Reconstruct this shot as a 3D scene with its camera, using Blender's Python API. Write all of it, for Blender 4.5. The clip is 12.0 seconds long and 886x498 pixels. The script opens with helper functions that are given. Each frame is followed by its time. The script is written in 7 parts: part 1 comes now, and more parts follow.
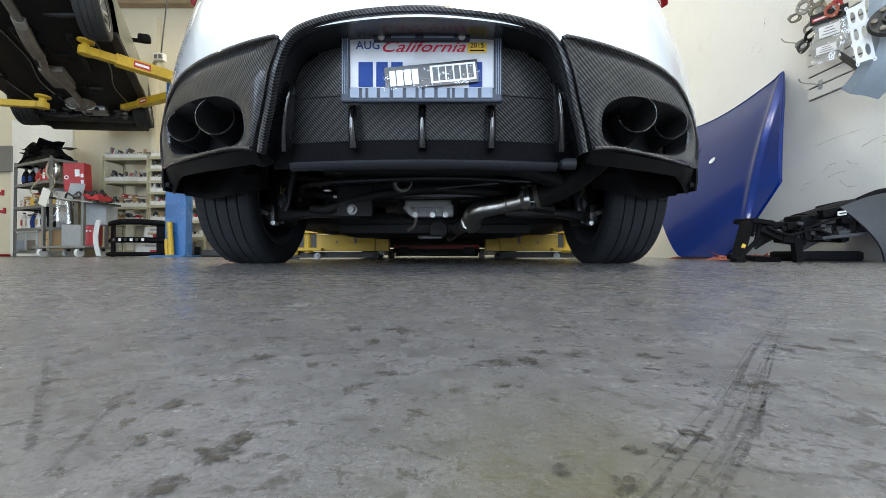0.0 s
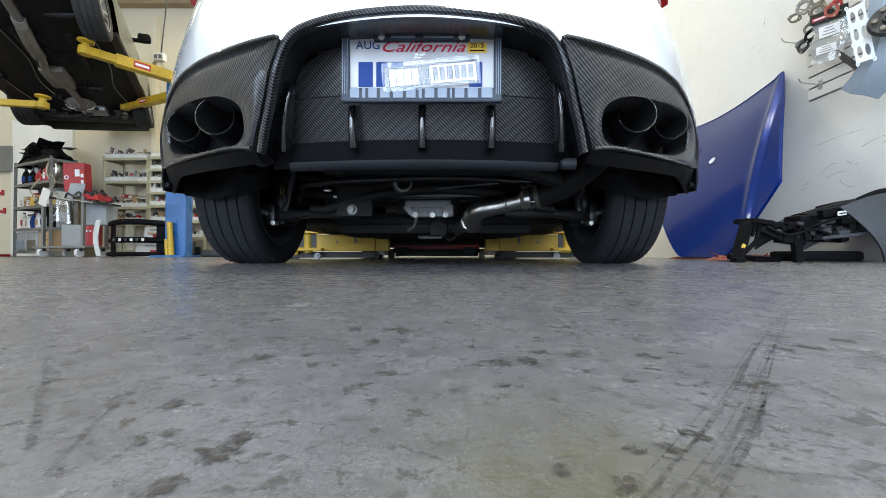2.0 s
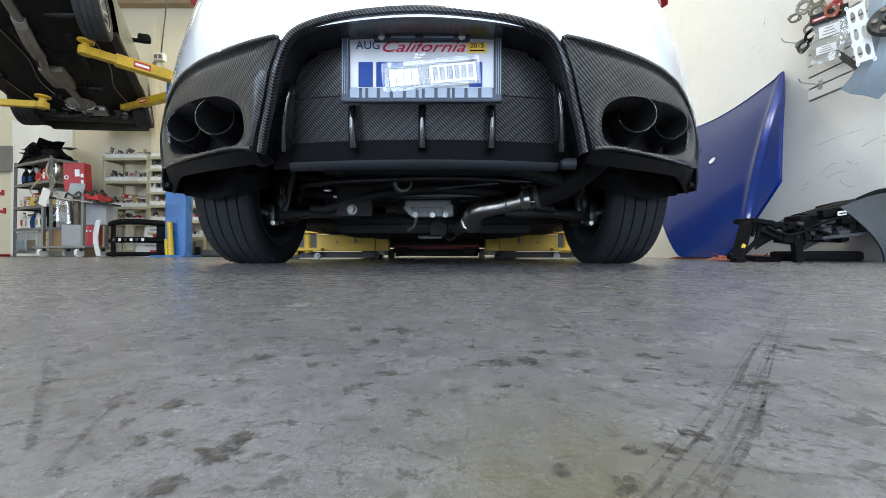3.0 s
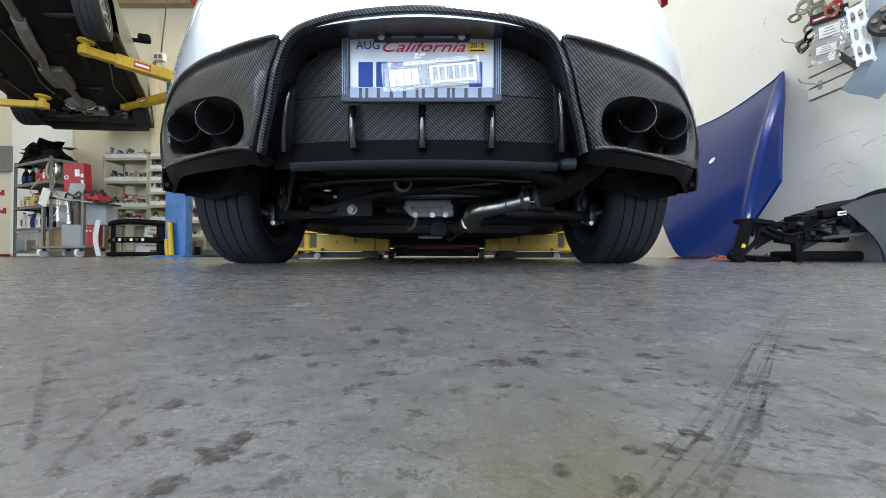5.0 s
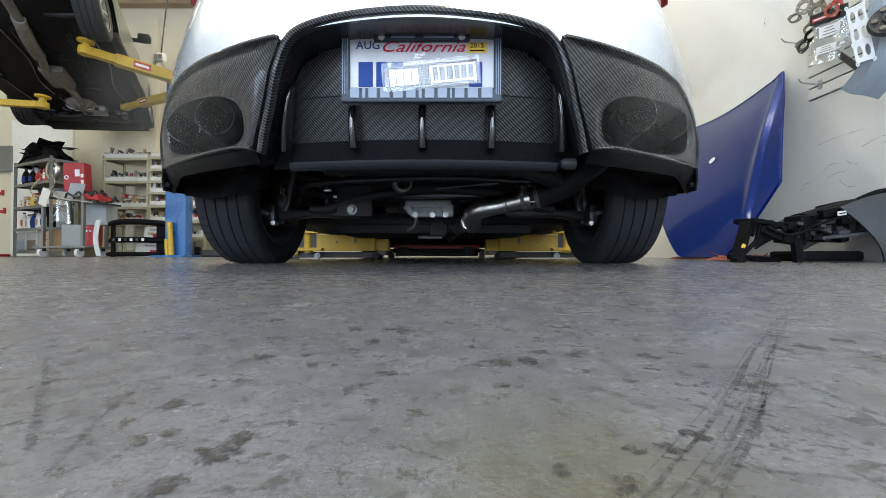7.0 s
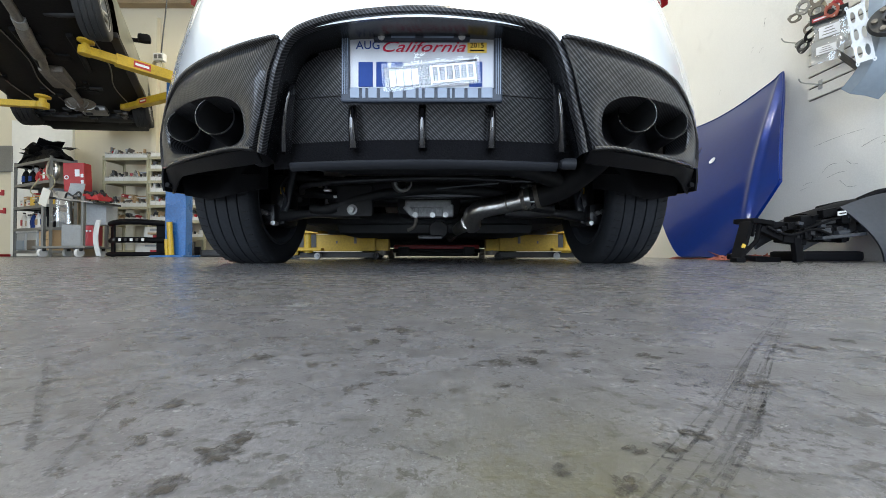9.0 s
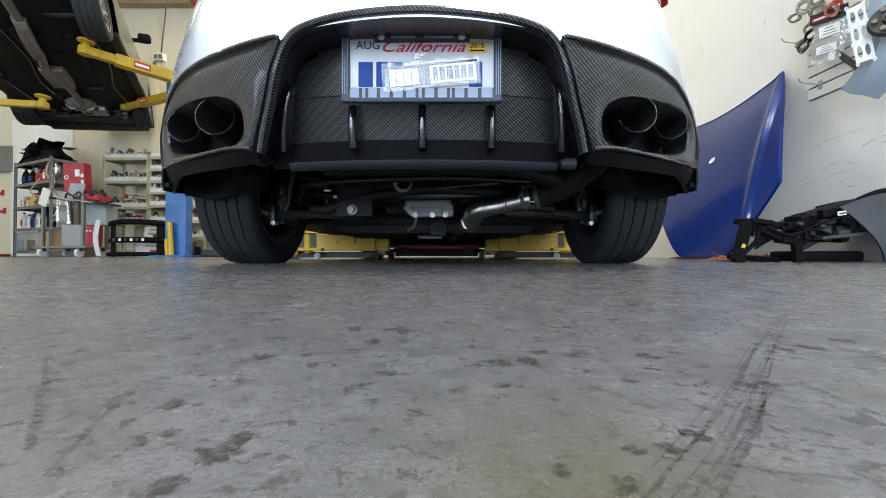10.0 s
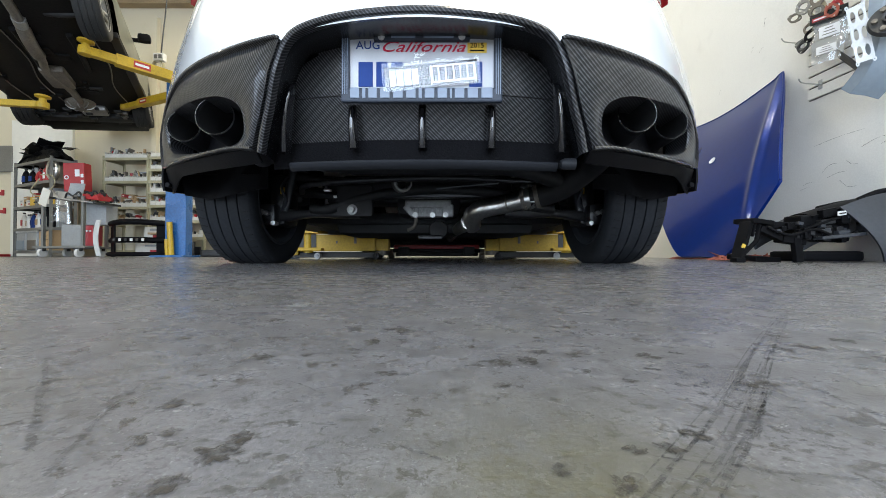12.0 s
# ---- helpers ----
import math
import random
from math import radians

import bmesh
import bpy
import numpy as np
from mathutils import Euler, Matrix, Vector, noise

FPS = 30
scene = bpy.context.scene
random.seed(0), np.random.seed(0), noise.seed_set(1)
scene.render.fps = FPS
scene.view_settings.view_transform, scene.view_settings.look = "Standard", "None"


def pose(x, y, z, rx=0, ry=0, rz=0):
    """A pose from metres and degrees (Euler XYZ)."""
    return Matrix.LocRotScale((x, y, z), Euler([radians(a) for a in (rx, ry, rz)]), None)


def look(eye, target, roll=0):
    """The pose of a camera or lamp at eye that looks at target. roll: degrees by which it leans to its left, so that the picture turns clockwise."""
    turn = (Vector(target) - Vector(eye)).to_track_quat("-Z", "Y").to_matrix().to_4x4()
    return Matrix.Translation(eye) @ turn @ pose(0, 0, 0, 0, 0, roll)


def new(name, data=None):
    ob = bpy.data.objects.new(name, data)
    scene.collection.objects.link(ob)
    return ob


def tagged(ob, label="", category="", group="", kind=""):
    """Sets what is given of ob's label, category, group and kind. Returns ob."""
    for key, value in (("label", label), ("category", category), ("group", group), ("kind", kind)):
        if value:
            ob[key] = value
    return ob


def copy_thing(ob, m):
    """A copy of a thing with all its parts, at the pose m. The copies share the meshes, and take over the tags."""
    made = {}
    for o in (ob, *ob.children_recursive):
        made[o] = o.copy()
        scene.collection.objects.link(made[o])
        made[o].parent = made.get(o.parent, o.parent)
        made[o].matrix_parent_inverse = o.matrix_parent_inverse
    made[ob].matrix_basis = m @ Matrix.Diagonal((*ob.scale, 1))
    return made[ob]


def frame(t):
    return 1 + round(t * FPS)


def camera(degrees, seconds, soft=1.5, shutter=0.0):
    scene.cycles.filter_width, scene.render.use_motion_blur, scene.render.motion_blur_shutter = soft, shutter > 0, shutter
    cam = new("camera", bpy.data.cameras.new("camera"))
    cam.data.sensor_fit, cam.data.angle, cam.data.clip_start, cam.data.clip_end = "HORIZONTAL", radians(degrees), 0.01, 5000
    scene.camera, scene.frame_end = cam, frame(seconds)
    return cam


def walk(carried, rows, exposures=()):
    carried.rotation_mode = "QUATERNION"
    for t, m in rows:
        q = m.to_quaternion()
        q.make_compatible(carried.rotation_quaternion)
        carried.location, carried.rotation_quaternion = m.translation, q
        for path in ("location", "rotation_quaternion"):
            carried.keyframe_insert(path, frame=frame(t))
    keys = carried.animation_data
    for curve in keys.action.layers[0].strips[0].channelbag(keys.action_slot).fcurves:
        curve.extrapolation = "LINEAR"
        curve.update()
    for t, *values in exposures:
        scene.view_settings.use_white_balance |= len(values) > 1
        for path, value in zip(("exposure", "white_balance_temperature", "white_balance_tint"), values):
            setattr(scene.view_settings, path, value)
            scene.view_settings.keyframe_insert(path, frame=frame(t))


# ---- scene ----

cam = camera(98.0, 12.0, soft=0.6)
EYE = pose(0, 0, 0.04, 90.757, 0, 0)
# the white balance cools in the first second
walk(cam, [(0.0, EYE), (12.0, EYE)],
     exposures=[(0.0, -0.02, 6260, 10.6), (0.5, 0.04, 6210, 10.8), (1.5, 0.10, 6140, 11), (3.0, 0.10, 6140, 11), (5.5, 0.03, 6210, 11), (9.0, 0.02, 6260, 11.4), (12.0, 0.02, 6270, 11.4)])

# ---- world and light ----
world = bpy.data.worlds.new("sky")
scene.world = world
world.use_nodes = True
wn = world.node_tree.nodes
sky = wn.new("ShaderNodeTexSky")
sky.sky_type, sky.sun_disc = 'NISHITA', False
sky.sun_elevation, sky.sun_rotation = radians(48), radians(150)
world.node_tree.links.new(sky.outputs[0], wn["Background"].inputs[0])
wn["Background"].inputs[1].default_value = 0.12

ROOM_L, ROOM_R, ROOM_N, ROOM_S, CEIL = -9.6, 2.42, 7.1, -3.8, 4.75
DOORS, DOOR_H = ((-8.4, -5.4), (-3.0, 2.0)), 3.5


def area_lamp(name, m, sx, sy, power, color):
    data = bpy.data.lights.new(name, 'AREA')
    data.shape, data.size, data.size_y, data.energy, data.color = 'RECTANGLE', sx, sy, power, color
    ob = new(name, data)
    ob.matrix_world = m
    return ob


sun = bpy.data.lights.new("sun", 'SUN')
sun.energy, sun.angle, sun.color = 3.0, radians(0.5), (1.0, 0.95, 0.88)
new("sun", sun).matrix_world = look((0, 0, 20), (-8, 13, 0))
# daylight through the two open bay doors behind the camera
area_lamp("bay_daylight", look((-0.5, ROOM_S + 0.05, 1.77), (-0.5, 0, 1.5)), 4.9, 3.4, 385, (0.75, 0.87, 1.0))
area_lamp("bay_daylight", look((-6.9, ROOM_S + 0.05, 1.77), (-6.9, 0, 1.7)), 2.9, 3.4, 245, (0.75, 0.87, 1.0))
TUBES = [(-6.2, 3.6), (-3.4, 5.4), (0.6, 4.6), (-4.6, 0.4), (0.9, 0.6)]
for lx, ly in TUBES:
    area_lamp("tube_light", look((lx, ly, CEIL - 0.24), (lx, ly, 0)), 1.2, 0.25, 64, (1.0, 0.93, 0.75))


# ---- materials ----
def material(name, color, rough=0.5, metal=0.0, var=0.25, scale=20.0, bump=0.1, coat=0.0, fine=None, spec=0.5, dirt=0.0):
    """Two scales of noise on colour and roughness, a fine bump, optional dirt patches."""
    m = bpy.data.materials.new(name)
    m.use_nodes = True
    n, l = m.node_tree.nodes, m.node_tree.links
    b = n["Principled BSDF"]
    tc = n.new("ShaderNodeTexCoord")
    big, small = n.new("ShaderNodeTexNoise"), n.new("ShaderNodeTexNoise")
    big.inputs["Scale"].default_value = scale * 0.2
    big.inputs["Detail"].default_value = 5
    small.inputs["Scale"].default_value = fine or scale * 4
    small.inputs["Detail"].default_value = 4
    for t in (big, small):
        l.new(tc.outputs["Object"], t.inputs["Vector"])
    add = n.new("ShaderNodeMath")
    add.operation = 'ADD'
    l.new(big.outputs["Fac"], add.inputs[0])
    l.new(small.outputs["Fac"], add.inputs[1])
    info = n.new("ShaderNodeObjectInfo")
    mul = n.new("ShaderNodeMath")
    mul.operation = 'MULTIPLY_ADD'
    l.new(info.outputs["Random"], mul.inputs[0])
    mul.inputs[1].default_value = 0.15
    l.new(add.outputs[0], mul.inputs[2])
    ramp = n.new("ShaderNodeMapRange")
    ramp.inputs["From Min"].default_value, ramp.inputs["From Max"].default_value = 0.7, 1.45
    l.new(mul.outputs[0], ramp.inputs["Value"])
    mix = n.new("ShaderNodeMix")
    mix.data_type = 'RGBA'
    c = Vector(color)
    mix.inputs["A"].default_value = (*(c * (1 - var)), 1)
    mix.inputs["B"].default_value = (*[min(1, v * (1 + var * 0.6)) for v in c], 1)
    l.new(ramp.outputs[0], mix.inputs["Factor"])
    out = mix.outputs["Result"]
    if dirt:
        spots = n.new("ShaderNodeTexNoise")
        spots.inputs["Scale"].default_value = scale * 0.6
        spots.inputs["Detail"].default_value = 8
        spots.inputs["Roughness"].default_value = 0.7
        l.new(tc.outputs["Object"], spots.inputs["Vector"])
        dr = n.new("ShaderNodeMapRange")
        dr.inputs["From Min"].default_value, dr.inputs["From Max"].default_value = 0.56, 0.75
        dr.inputs["To Max"].default_value = dirt
        l.new(spots.outputs["Fac"], dr.inputs["Value"])
        dm = n.new("ShaderNodeMix")
        dm.data_type = 'RGBA'
        l.new(dr.outputs[0], dm.inputs["Factor"])
        l.new(out, dm.inputs["A"])
        dm.inputs["B"].default_value = (*(c * 0.3), 1)
        out = dm.outputs["Result"]
    l.new(out, b.inputs["Base Color"])
    rr = n.new("ShaderNodeMapRange")
    rr.inputs["To Min"].default_value, rr.inputs["To Max"].default_value = max(0.02, rough * 0.75), min(1, rough * 1.25)
    l.new(big.outputs["Fac"], rr.inputs["Value"])
    l.new(rr.outputs[0], b.inputs["Roughness"])
    b.inputs["Metallic"].default_value = metal
    b.inputs["Specular IOR Level"].default_value = spec
    b.inputs["Coat Weight"].default_value = coat
    b.inputs["Coat Roughness"].default_value = 0.04
    if bump:
        bp = n.new("ShaderNodeBump")
        bp.inputs["Strength"].default_value = bump
        bp.inputs["Distance"].default_value = 0.002
        l.new(small.outputs["Fac"], bp.inputs["Height"])
        l.new(bp.outputs[0], b.inputs["Normal"])
    return m


def carbon_material(name, coat):
    """Clear-coated twill weave: diagonal bands of two thread directions."""
    m = bpy.data.materials.new(name)
    m.use_nodes = True
    n, l = m.node_tree.nodes, m.node_tree.links
    b = n["Principled BSDF"]
    tc = n.new("ShaderNodeTexCoord")
    mp = n.new("ShaderNodeMapping")
    mp.inputs["Rotation"].default_value = (0, radians(38), radians(32))
    l.new(tc.outputs["Object"], mp.inputs["Vector"])
    w1, w2 = n.new("ShaderNodeTexWave"), n.new("ShaderNodeTexWave")
    w1.bands_direction, w2.bands_direction = 'X', 'Z'
    w1.inputs["Scale"].default_value, w2.inputs["Scale"].default_value = 58, 19
    for w in (w1, w2):
        l.new(mp.outputs[0], w.inputs["Vector"])
    w1.inputs["Distortion"].default_value = 0.35
    w2.inputs["Distortion"].default_value = 1.0
    w1.inputs["Detail"].default_value = 1
    ns = n.new("ShaderNodeTexNoise")
    ns.inputs["Scale"].default_value = 6
    ns.inputs["Detail"].default_value = 5
    l.new(tc.outputs["Object"], ns.inputs["Vector"])
    mx = n.new("ShaderNodeMath")
    mx.operation = 'MULTIPLY_ADD'
    l.new(w2.outputs["Fac"], mx.inputs[0])
    mx.inputs[1].default_value = 0.25
    l.new(w1.outputs["Fac"], mx.inputs[2])
    ramp = n.new("ShaderNodeMapRange")
    ramp.inputs["From Min"].default_value, ramp.inputs["From Max"].default_value = 0.55, 1.10
    l.new(mx.outputs[0], ramp.inputs["Value"])
    mix = n.new("ShaderNodeMix")
    mix.data_type = 'RGBA'
    mix.inputs["A"].default_value = (0.002, 0.002, 0.0025, 1)
    mix.inputs["B"].default_value = (0.068, 0.069, 0.075, 1)
    l.new(ramp.outputs[0], mix.inputs["Factor"])
    l.new(mix.outputs["Result"], b.inputs["Base Color"])
    rr = n.new("ShaderNodeMapRange")
    rr.inputs["To Min"].default_value, rr.inputs["To Max"].default_value = 0.25, 0.5
    l.new(ns.outputs["Fac"], rr.inputs["Value"])
    l.new(rr.outputs[0], b.inputs["Roughness"])
    b.inputs["Specular IOR Level"].default_value = 0.25
    b.inputs["Coat Weight"].default_value = coat
    b.inputs["Coat Roughness"].default_value = 0.06
    bp = n.new("ShaderNodeBump")
    bp.inputs["Strength"].default_value = 0.25
    bp.inputs["Distance"].default_value = 0.0006
    l.new(mx.outputs[0], bp.inputs["Height"])
    l.new(bp.outputs[0], b.inputs["Normal"])
    return m


def floor_material():
    """Old sealed workshop concrete: mottling, pits, oil, scuffs."""
    m = bpy.data.materials.new("sealed_concrete")
    m.use_nodes = True
    n, l = m.node_tree.nodes, m.node_tree.links
    b = n["Principled BSDF"]
    tc = n.new("ShaderNodeTexCoord")

    def noise_tex(scale, detail, rough, lo, hi, to0, to1, stretch=(1, 1, 1), dist=0.0):
        t = n.new("ShaderNodeTexNoise")
        t.inputs["Scale"].default_value, t.inputs["Detail"].default_value = scale, detail
        t.inputs["Roughness"].default_value, t.inputs["Distortion"].default_value = rough, dist
        mp = n.new("ShaderNodeMapping")
        mp.inputs["Scale"].default_value = stretch
        l.new(tc.outputs["Object"], mp.inputs["Vector"])
        l.new(mp.outputs[0], t.inputs["Vector"])
        r = n.new("ShaderNodeMapRange")
        r.inputs["From Min"].default_value, r.inputs["From Max"].default_value = lo, hi
        r.inputs["To Min"].default_value, r.inputs["To Max"].default_value = to0, to1
        l.new(t.outputs["Fac"], r.inputs["Value"])
        return r.outputs[0]

    def blend(fac, a, color, mode='MIX'):
        x = n.new("ShaderNodeMix")
        x.data_type, x.blend_type = 'RGBA', mode
        l.new(fac, x.inputs["Factor"])
        if isinstance(a, tuple):
            x.inputs["A"].default_value = a
        else:
            l.new(a, x.inputs["A"])
        x.inputs["B"].default_value = color
        return x.outputs["Result"]

    c = blend(noise_tex(1.7, 6, 0.6, 0.3, 0.7, 0, 1), (0.134, 0.131, 0.138, 1), (0.200, 0.195, 0.206, 1))
    c = blend(noise_tex(26, 7, 0.65, 0.38, 0.66, 0, 0.75), c, (0.250, 0.244, 0.257, 1))
    c = blend(noise_tex(60, 9, 0.72, 0.46, 0.62, 0, 0.55), c, (0.105, 0.100, 0.100, 1))
    c = blend(noise_tex(7, 5, 0.6, 0.52, 0.70, 0, 0.60), c, (0.150, 0.142, 0.112, 1))
    c = blend(noise_tex(190, 6, 0.68, 0.56, 0.61, 0, 0.9, (1, 1, 1), 0.5), c, (0.070, 0.066, 0.062, 1))
    c = blend(noise_tex(70, 8, 0.66, 0.60, 0.63, 0, 0.75, (1, 1, 1), 0.4), c, (0.062, 0.055, 0.048, 1))
    c = blend(noise_tex(600, 4, 0.65, 0.50, 0.62, 0, 0.65), c, (0.100, 0.098, 0.096, 1))
    c = blend(noise_tex(900, 3, 0.6, 0.60, 0.75, 0, 0.6), c, (0.42, 0.42, 0.42, 1))
    c = blend(noise_tex(60, 5, 0.65, 0.62, 0.72, 0, 0.22, (0.25, 1.6, 1), 0.3), c, (0.075, 0.072, 0.070, 1))
    c = blend(noise_tex(50, 5, 0.65, 0.62, 0.70, 0, 0.30, (2.2, 0.18, 1), 0.3), c, (0.080, 0.076, 0.072, 1))
    oil = n.new("ShaderNodeTexGradient")
    oil.gradient_type = 'QUADRATIC_SPHERE'
    om = n.new("ShaderNodeMapping")
    om.inputs["Location"].default_value, om.inputs["Scale"].default_value = (-0.30, -0.70, 0), (14, 11, 1)
    l.new(tc.outputs["Object"], om.inputs["Vector"])
    l.new(om.outputs[0], oil.inputs["Vector"])
    om2 = n.new("ShaderNodeMath")
    om2.operation = 'MULTIPLY'
    l.new(oil.outputs["Fac"], om2.inputs[0])
    l.new(noise_tex(40, 6, 0.7, 0.25, 0.6, 0.3, 1.1), om2.inputs[1])
    c = blend(om2.outputs[0], c, (0.130, 0.120, 0.072, 1))
    l.new(c, b.inputs["Base Color"])
    l.new(noise_tex(30, 7, 0.65, 0.3, 0.7, 0.17, 0.38), b.inputs["Roughness"])
    b.inputs["Specular IOR Level"].default_value = 0.45
    bp = n.new("ShaderNodeBump")
    bp.inputs["Strength"].default_value, bp.inputs["Distance"].default_value = 0.20, 0.0005
    l.new(noise_tex(500, 6, 0.7, 0.3, 0.7, 0, 1), bp.inputs["Height"])
    l.new(bp.outputs[0], b.inputs["Normal"])
    return m


def glow_material(name, color, strength):
    m = bpy.data.materials.new(name)
    m.use_nodes = True
    b = m.node_tree.nodes["Principled BSDF"]
    b.inputs["Base Color"].default_value = (0.9, 0.9, 0.9, 1)
    b.inputs["Emission Color"].default_value = (*color, 1)
    b.inputs["Emission Strength"].default_value = strength
    return m


def film_material(name, alpha, rough):
    """Thin clear plastic: mostly clear, with a gloss."""
    m = bpy.data.materials.new(name)
    m.use_nodes = True
    n, l = m.node_tree.nodes, m.node_tree.links
    out = n["Material Output"]
    tr, gl, mx = n.new("ShaderNodeBsdfTransparent"), n.new("ShaderNodeBsdfGlossy"), n.new("ShaderNodeMixShader")
    gl.inputs["Roughness"].default_value = rough
    mx.inputs[0].default_value = alpha
    l.new(tr.outputs[0], mx.inputs[1])
    l.new(gl.outputs[0], mx.inputs[2])
    l.new(mx.outputs[0], out.inputs["Surface"])
    ns, bp, tc = n.new("ShaderNodeTexNoise"), n.new("ShaderNodeBump"), n.new("ShaderNodeTexCoord")
    ns.inputs["Scale"].default_value, ns.inputs["Detail"].default_value = 38, 3
    bp.inputs["Strength"].default_value, bp.inputs["Distance"].default_value = 0.8, 0.004
    l.new(tc.outputs["Object"], ns.inputs["Vector"])
    l.new(ns.outputs["Fac"], bp.inputs["Height"])
    l.new(bp.outputs[0], gl.inputs["Normal"])
    return m


M_FLOOR = floor_material()
M_CARBON = carbon_material("carbon_fibre", 0.28)
M_CARBONGLOSS = carbon_material("clear_coated_carbon_fibre", 1.0)
M_WALL = material("cream_wall_paint", (0.70, 0.64, 0.49), 0.6, var=0.07, scale=4, bump=0.15, fine=90, dirt=0.12)
M_WALLR = material("white_wall_paint", (0.87, 0.86, 0.82), 0.55, var=0.08, scale=5, bump=0.2, fine=110, dirt=0.15)
M_WHITEWALL = material("white_partition_paint", (0.78, 0.77, 0.72), 0.5, var=0.06, scale=4)
M_CEIL = material("ceiling_paint", (0.62, 0.58, 0.48), 0.8, var=0.1, scale=4)
M_BEAM = material("timber_beam", (0.33, 0.24, 0.14), 0.7, var=0.3, scale=12)
M_WHITE = material("white_car_paint", (0.80, 0.82, 0.84), 0.22, var=0.02, scale=10, bump=0.0, coat=1.0)
M_BLACKPLASTIC = material("black_plastic", (0.006, 0.006, 0.007), 0.5, var=0.3, scale=30, bump=0.3, spec=0.08)
M_ROUGHBLACK = material("textured_black_plastic", (0.006, 0.006, 0.007), 0.8, var=0.5, scale=60, bump=0.9, spec=0.06)
M_GREYPLASTIC = material("grey_plastic", (0.038, 0.042, 0.050), 0.4, var=0.2, scale=20, bump=0.15)
M_RUBBER = material("tyre_rubber", (0.022, 0.024, 0.028), 0.68, var=0.35, scale=25, bump=0.35, spec=0.2)
M_FARTYRE = material("dusty_tyre_rubber", (0.024, 0.024, 0.024), 0.7, var=0.35, scale=25, bump=0.3, spec=0.3)
M_UNDER = material("underbody_black", (0.011, 0.011, 0.012), 0.6, var=0.5, scale=12, bump=0.4)
M_ARM = material("black_chassis_paint", (0.018, 0.018, 0.020), 0.30, var=0.5, scale=20, bump=0.3, spec=0.3)
M_TIP = material("burnt_black_steel", (0.030, 0.030, 0.033), 0.34, metal=0.5, var=0.3, scale=15)
M_EDGE = material("bare_steel_edge", (0.62, 0.62, 0.62), 0.28, metal=1.0, var=0.2)
M_SOOT = material("soot", (0.006, 0.006, 0.006), 0.9, var=0.4)
M_STEEL = material("stainless_steel", (0.72, 0.70, 0.66), 0.30, metal=1.0, var=0.25, scale=18)
M_ALU = material("cast_aluminium", (0.36, 0.36, 0.35), 0.5, metal=0.8, var=0.3, scale=25, dirt=0.4)
M_ALUDARK = material("dusty_aluminium", (0.22, 0.20, 0.17), 0.6, metal=0.5, var=0.4, scale=16, dirt=0.5)
M_FARUNDER = material("dusty_underbody", (0.010, 0.0095, 0.009), 0.6, var=0.7, scale=10, bump=0.4, dirt=0.3, spec=0.15)
M_BOLT = material("zinc_bolt", (0.6, 0.6, 0.58), 0.35, metal=0.9, var=0.2)
M_YELLOW = material("yellow_lift_paint", (0.56, 0.36, 0.02), 0.45, var=0.25, scale=18, dirt=0.6)
M_BLUEPOST = material("blue_lift_paint", (0.032, 0.135, 0.37), 0.28, var=0.45, scale=12, dirt=0.35)
M_RED = material("red_paint", (0.42, 0.025, 0.03), 0.38, var=0.2, scale=14)
M_GLOSSBLACK = material("gloss_black", (0.008, 0.008, 0.009), 0.09, var=0.3, bump=0.0, coat=1.0)
M_RECESS = material("satin_black_recess", (0.010, 0.011, 0.013), 0.24, var=0.3, bump=0.0, spec=0.35)
M_LIP = material("dark_lip_plastic", (0.017, 0.018, 0.021), 0.5, var=0.2, scale=20, bump=0.2, spec=0.15)
M_BLUE = material("metallic_blue_paint", (0.0016, 0.024, 0.20), 0.30, metal=0.5, var=0.10, scale=8, bump=0.0, coat=0.28, spec=0.2)
M_SILVER = material("silver_green_paint", (0.135, 0.14, 0.105), 0.35, metal=0.1, var=0.05, coat=0.2, bump=0.0)
M_GLASS_DARK = material("dark_window_glass", (0.012, 0.014, 0.016), 0.06, var=0.1, bump=0.0)
M_LAMPRED = material("red_lamp_lens", (0.30, 0.01, 0.012), 0.12, var=0.2, bump=0.0, coat=1.0)
M_CARD = material("brown_cardboard", (0.44, 0.30, 0.16), 0.8, var=0.15, scale=16)
M_CARDW = material("white_cardboard", (0.68, 0.66, 0.60), 0.75, var=0.12, scale=16)
M_SHELFGREY = material("grey_shelf_paint", (0.21, 0.21, 0.20), 0.45, metal=0.3, var=0.2)
M_SHELFTAN = material("tan_shelf_paint", (0.42, 0.38, 0.24), 0.5, var=0.15)
M_PANEL = material("shelf_back_board", (0.40, 0.30, 0.20), 0.75, var=0.2)
M_WHITEPL = material("white_plastic", (0.72, 0.72, 0.70), 0.4, var=0.08)
M_CLEARBIN = material("cloudy_plastic", (0.36, 0.38, 0.40), 0.3, var=0.2, scale=12)
M_PLATE = material("plate_white", (0.56, 0.57, 0.60), 0.45, var=0.16, scale=120, bump=0.1, spec=0.25)
M_PLATEBLUE = material("plate_blue", (0.02, 0.05, 0.20), 0.5, var=0.1, spec=0.1)
M_PLATERED = material("plate_red", (0.50, 0.02, 0.05), 0.5, var=0.1, spec=0.1)
M_STICKYEL = material("yellow_sticker", (0.75, 0.50, 0.06), 0.45, var=0.1)
M_FRAME = material("plate_frame_plastic", (0.030, 0.038, 0.055), 0.38, var=0.15, spec=0.25)
M_FRAMETEXT = material("plate_frame_letter", (0.18, 0.22, 0.29), 0.4, var=0.1)
M_DECALB = material("black_sticker", (0.012, 0.012, 0.014), 0.2, var=0.2, bump=0.0)
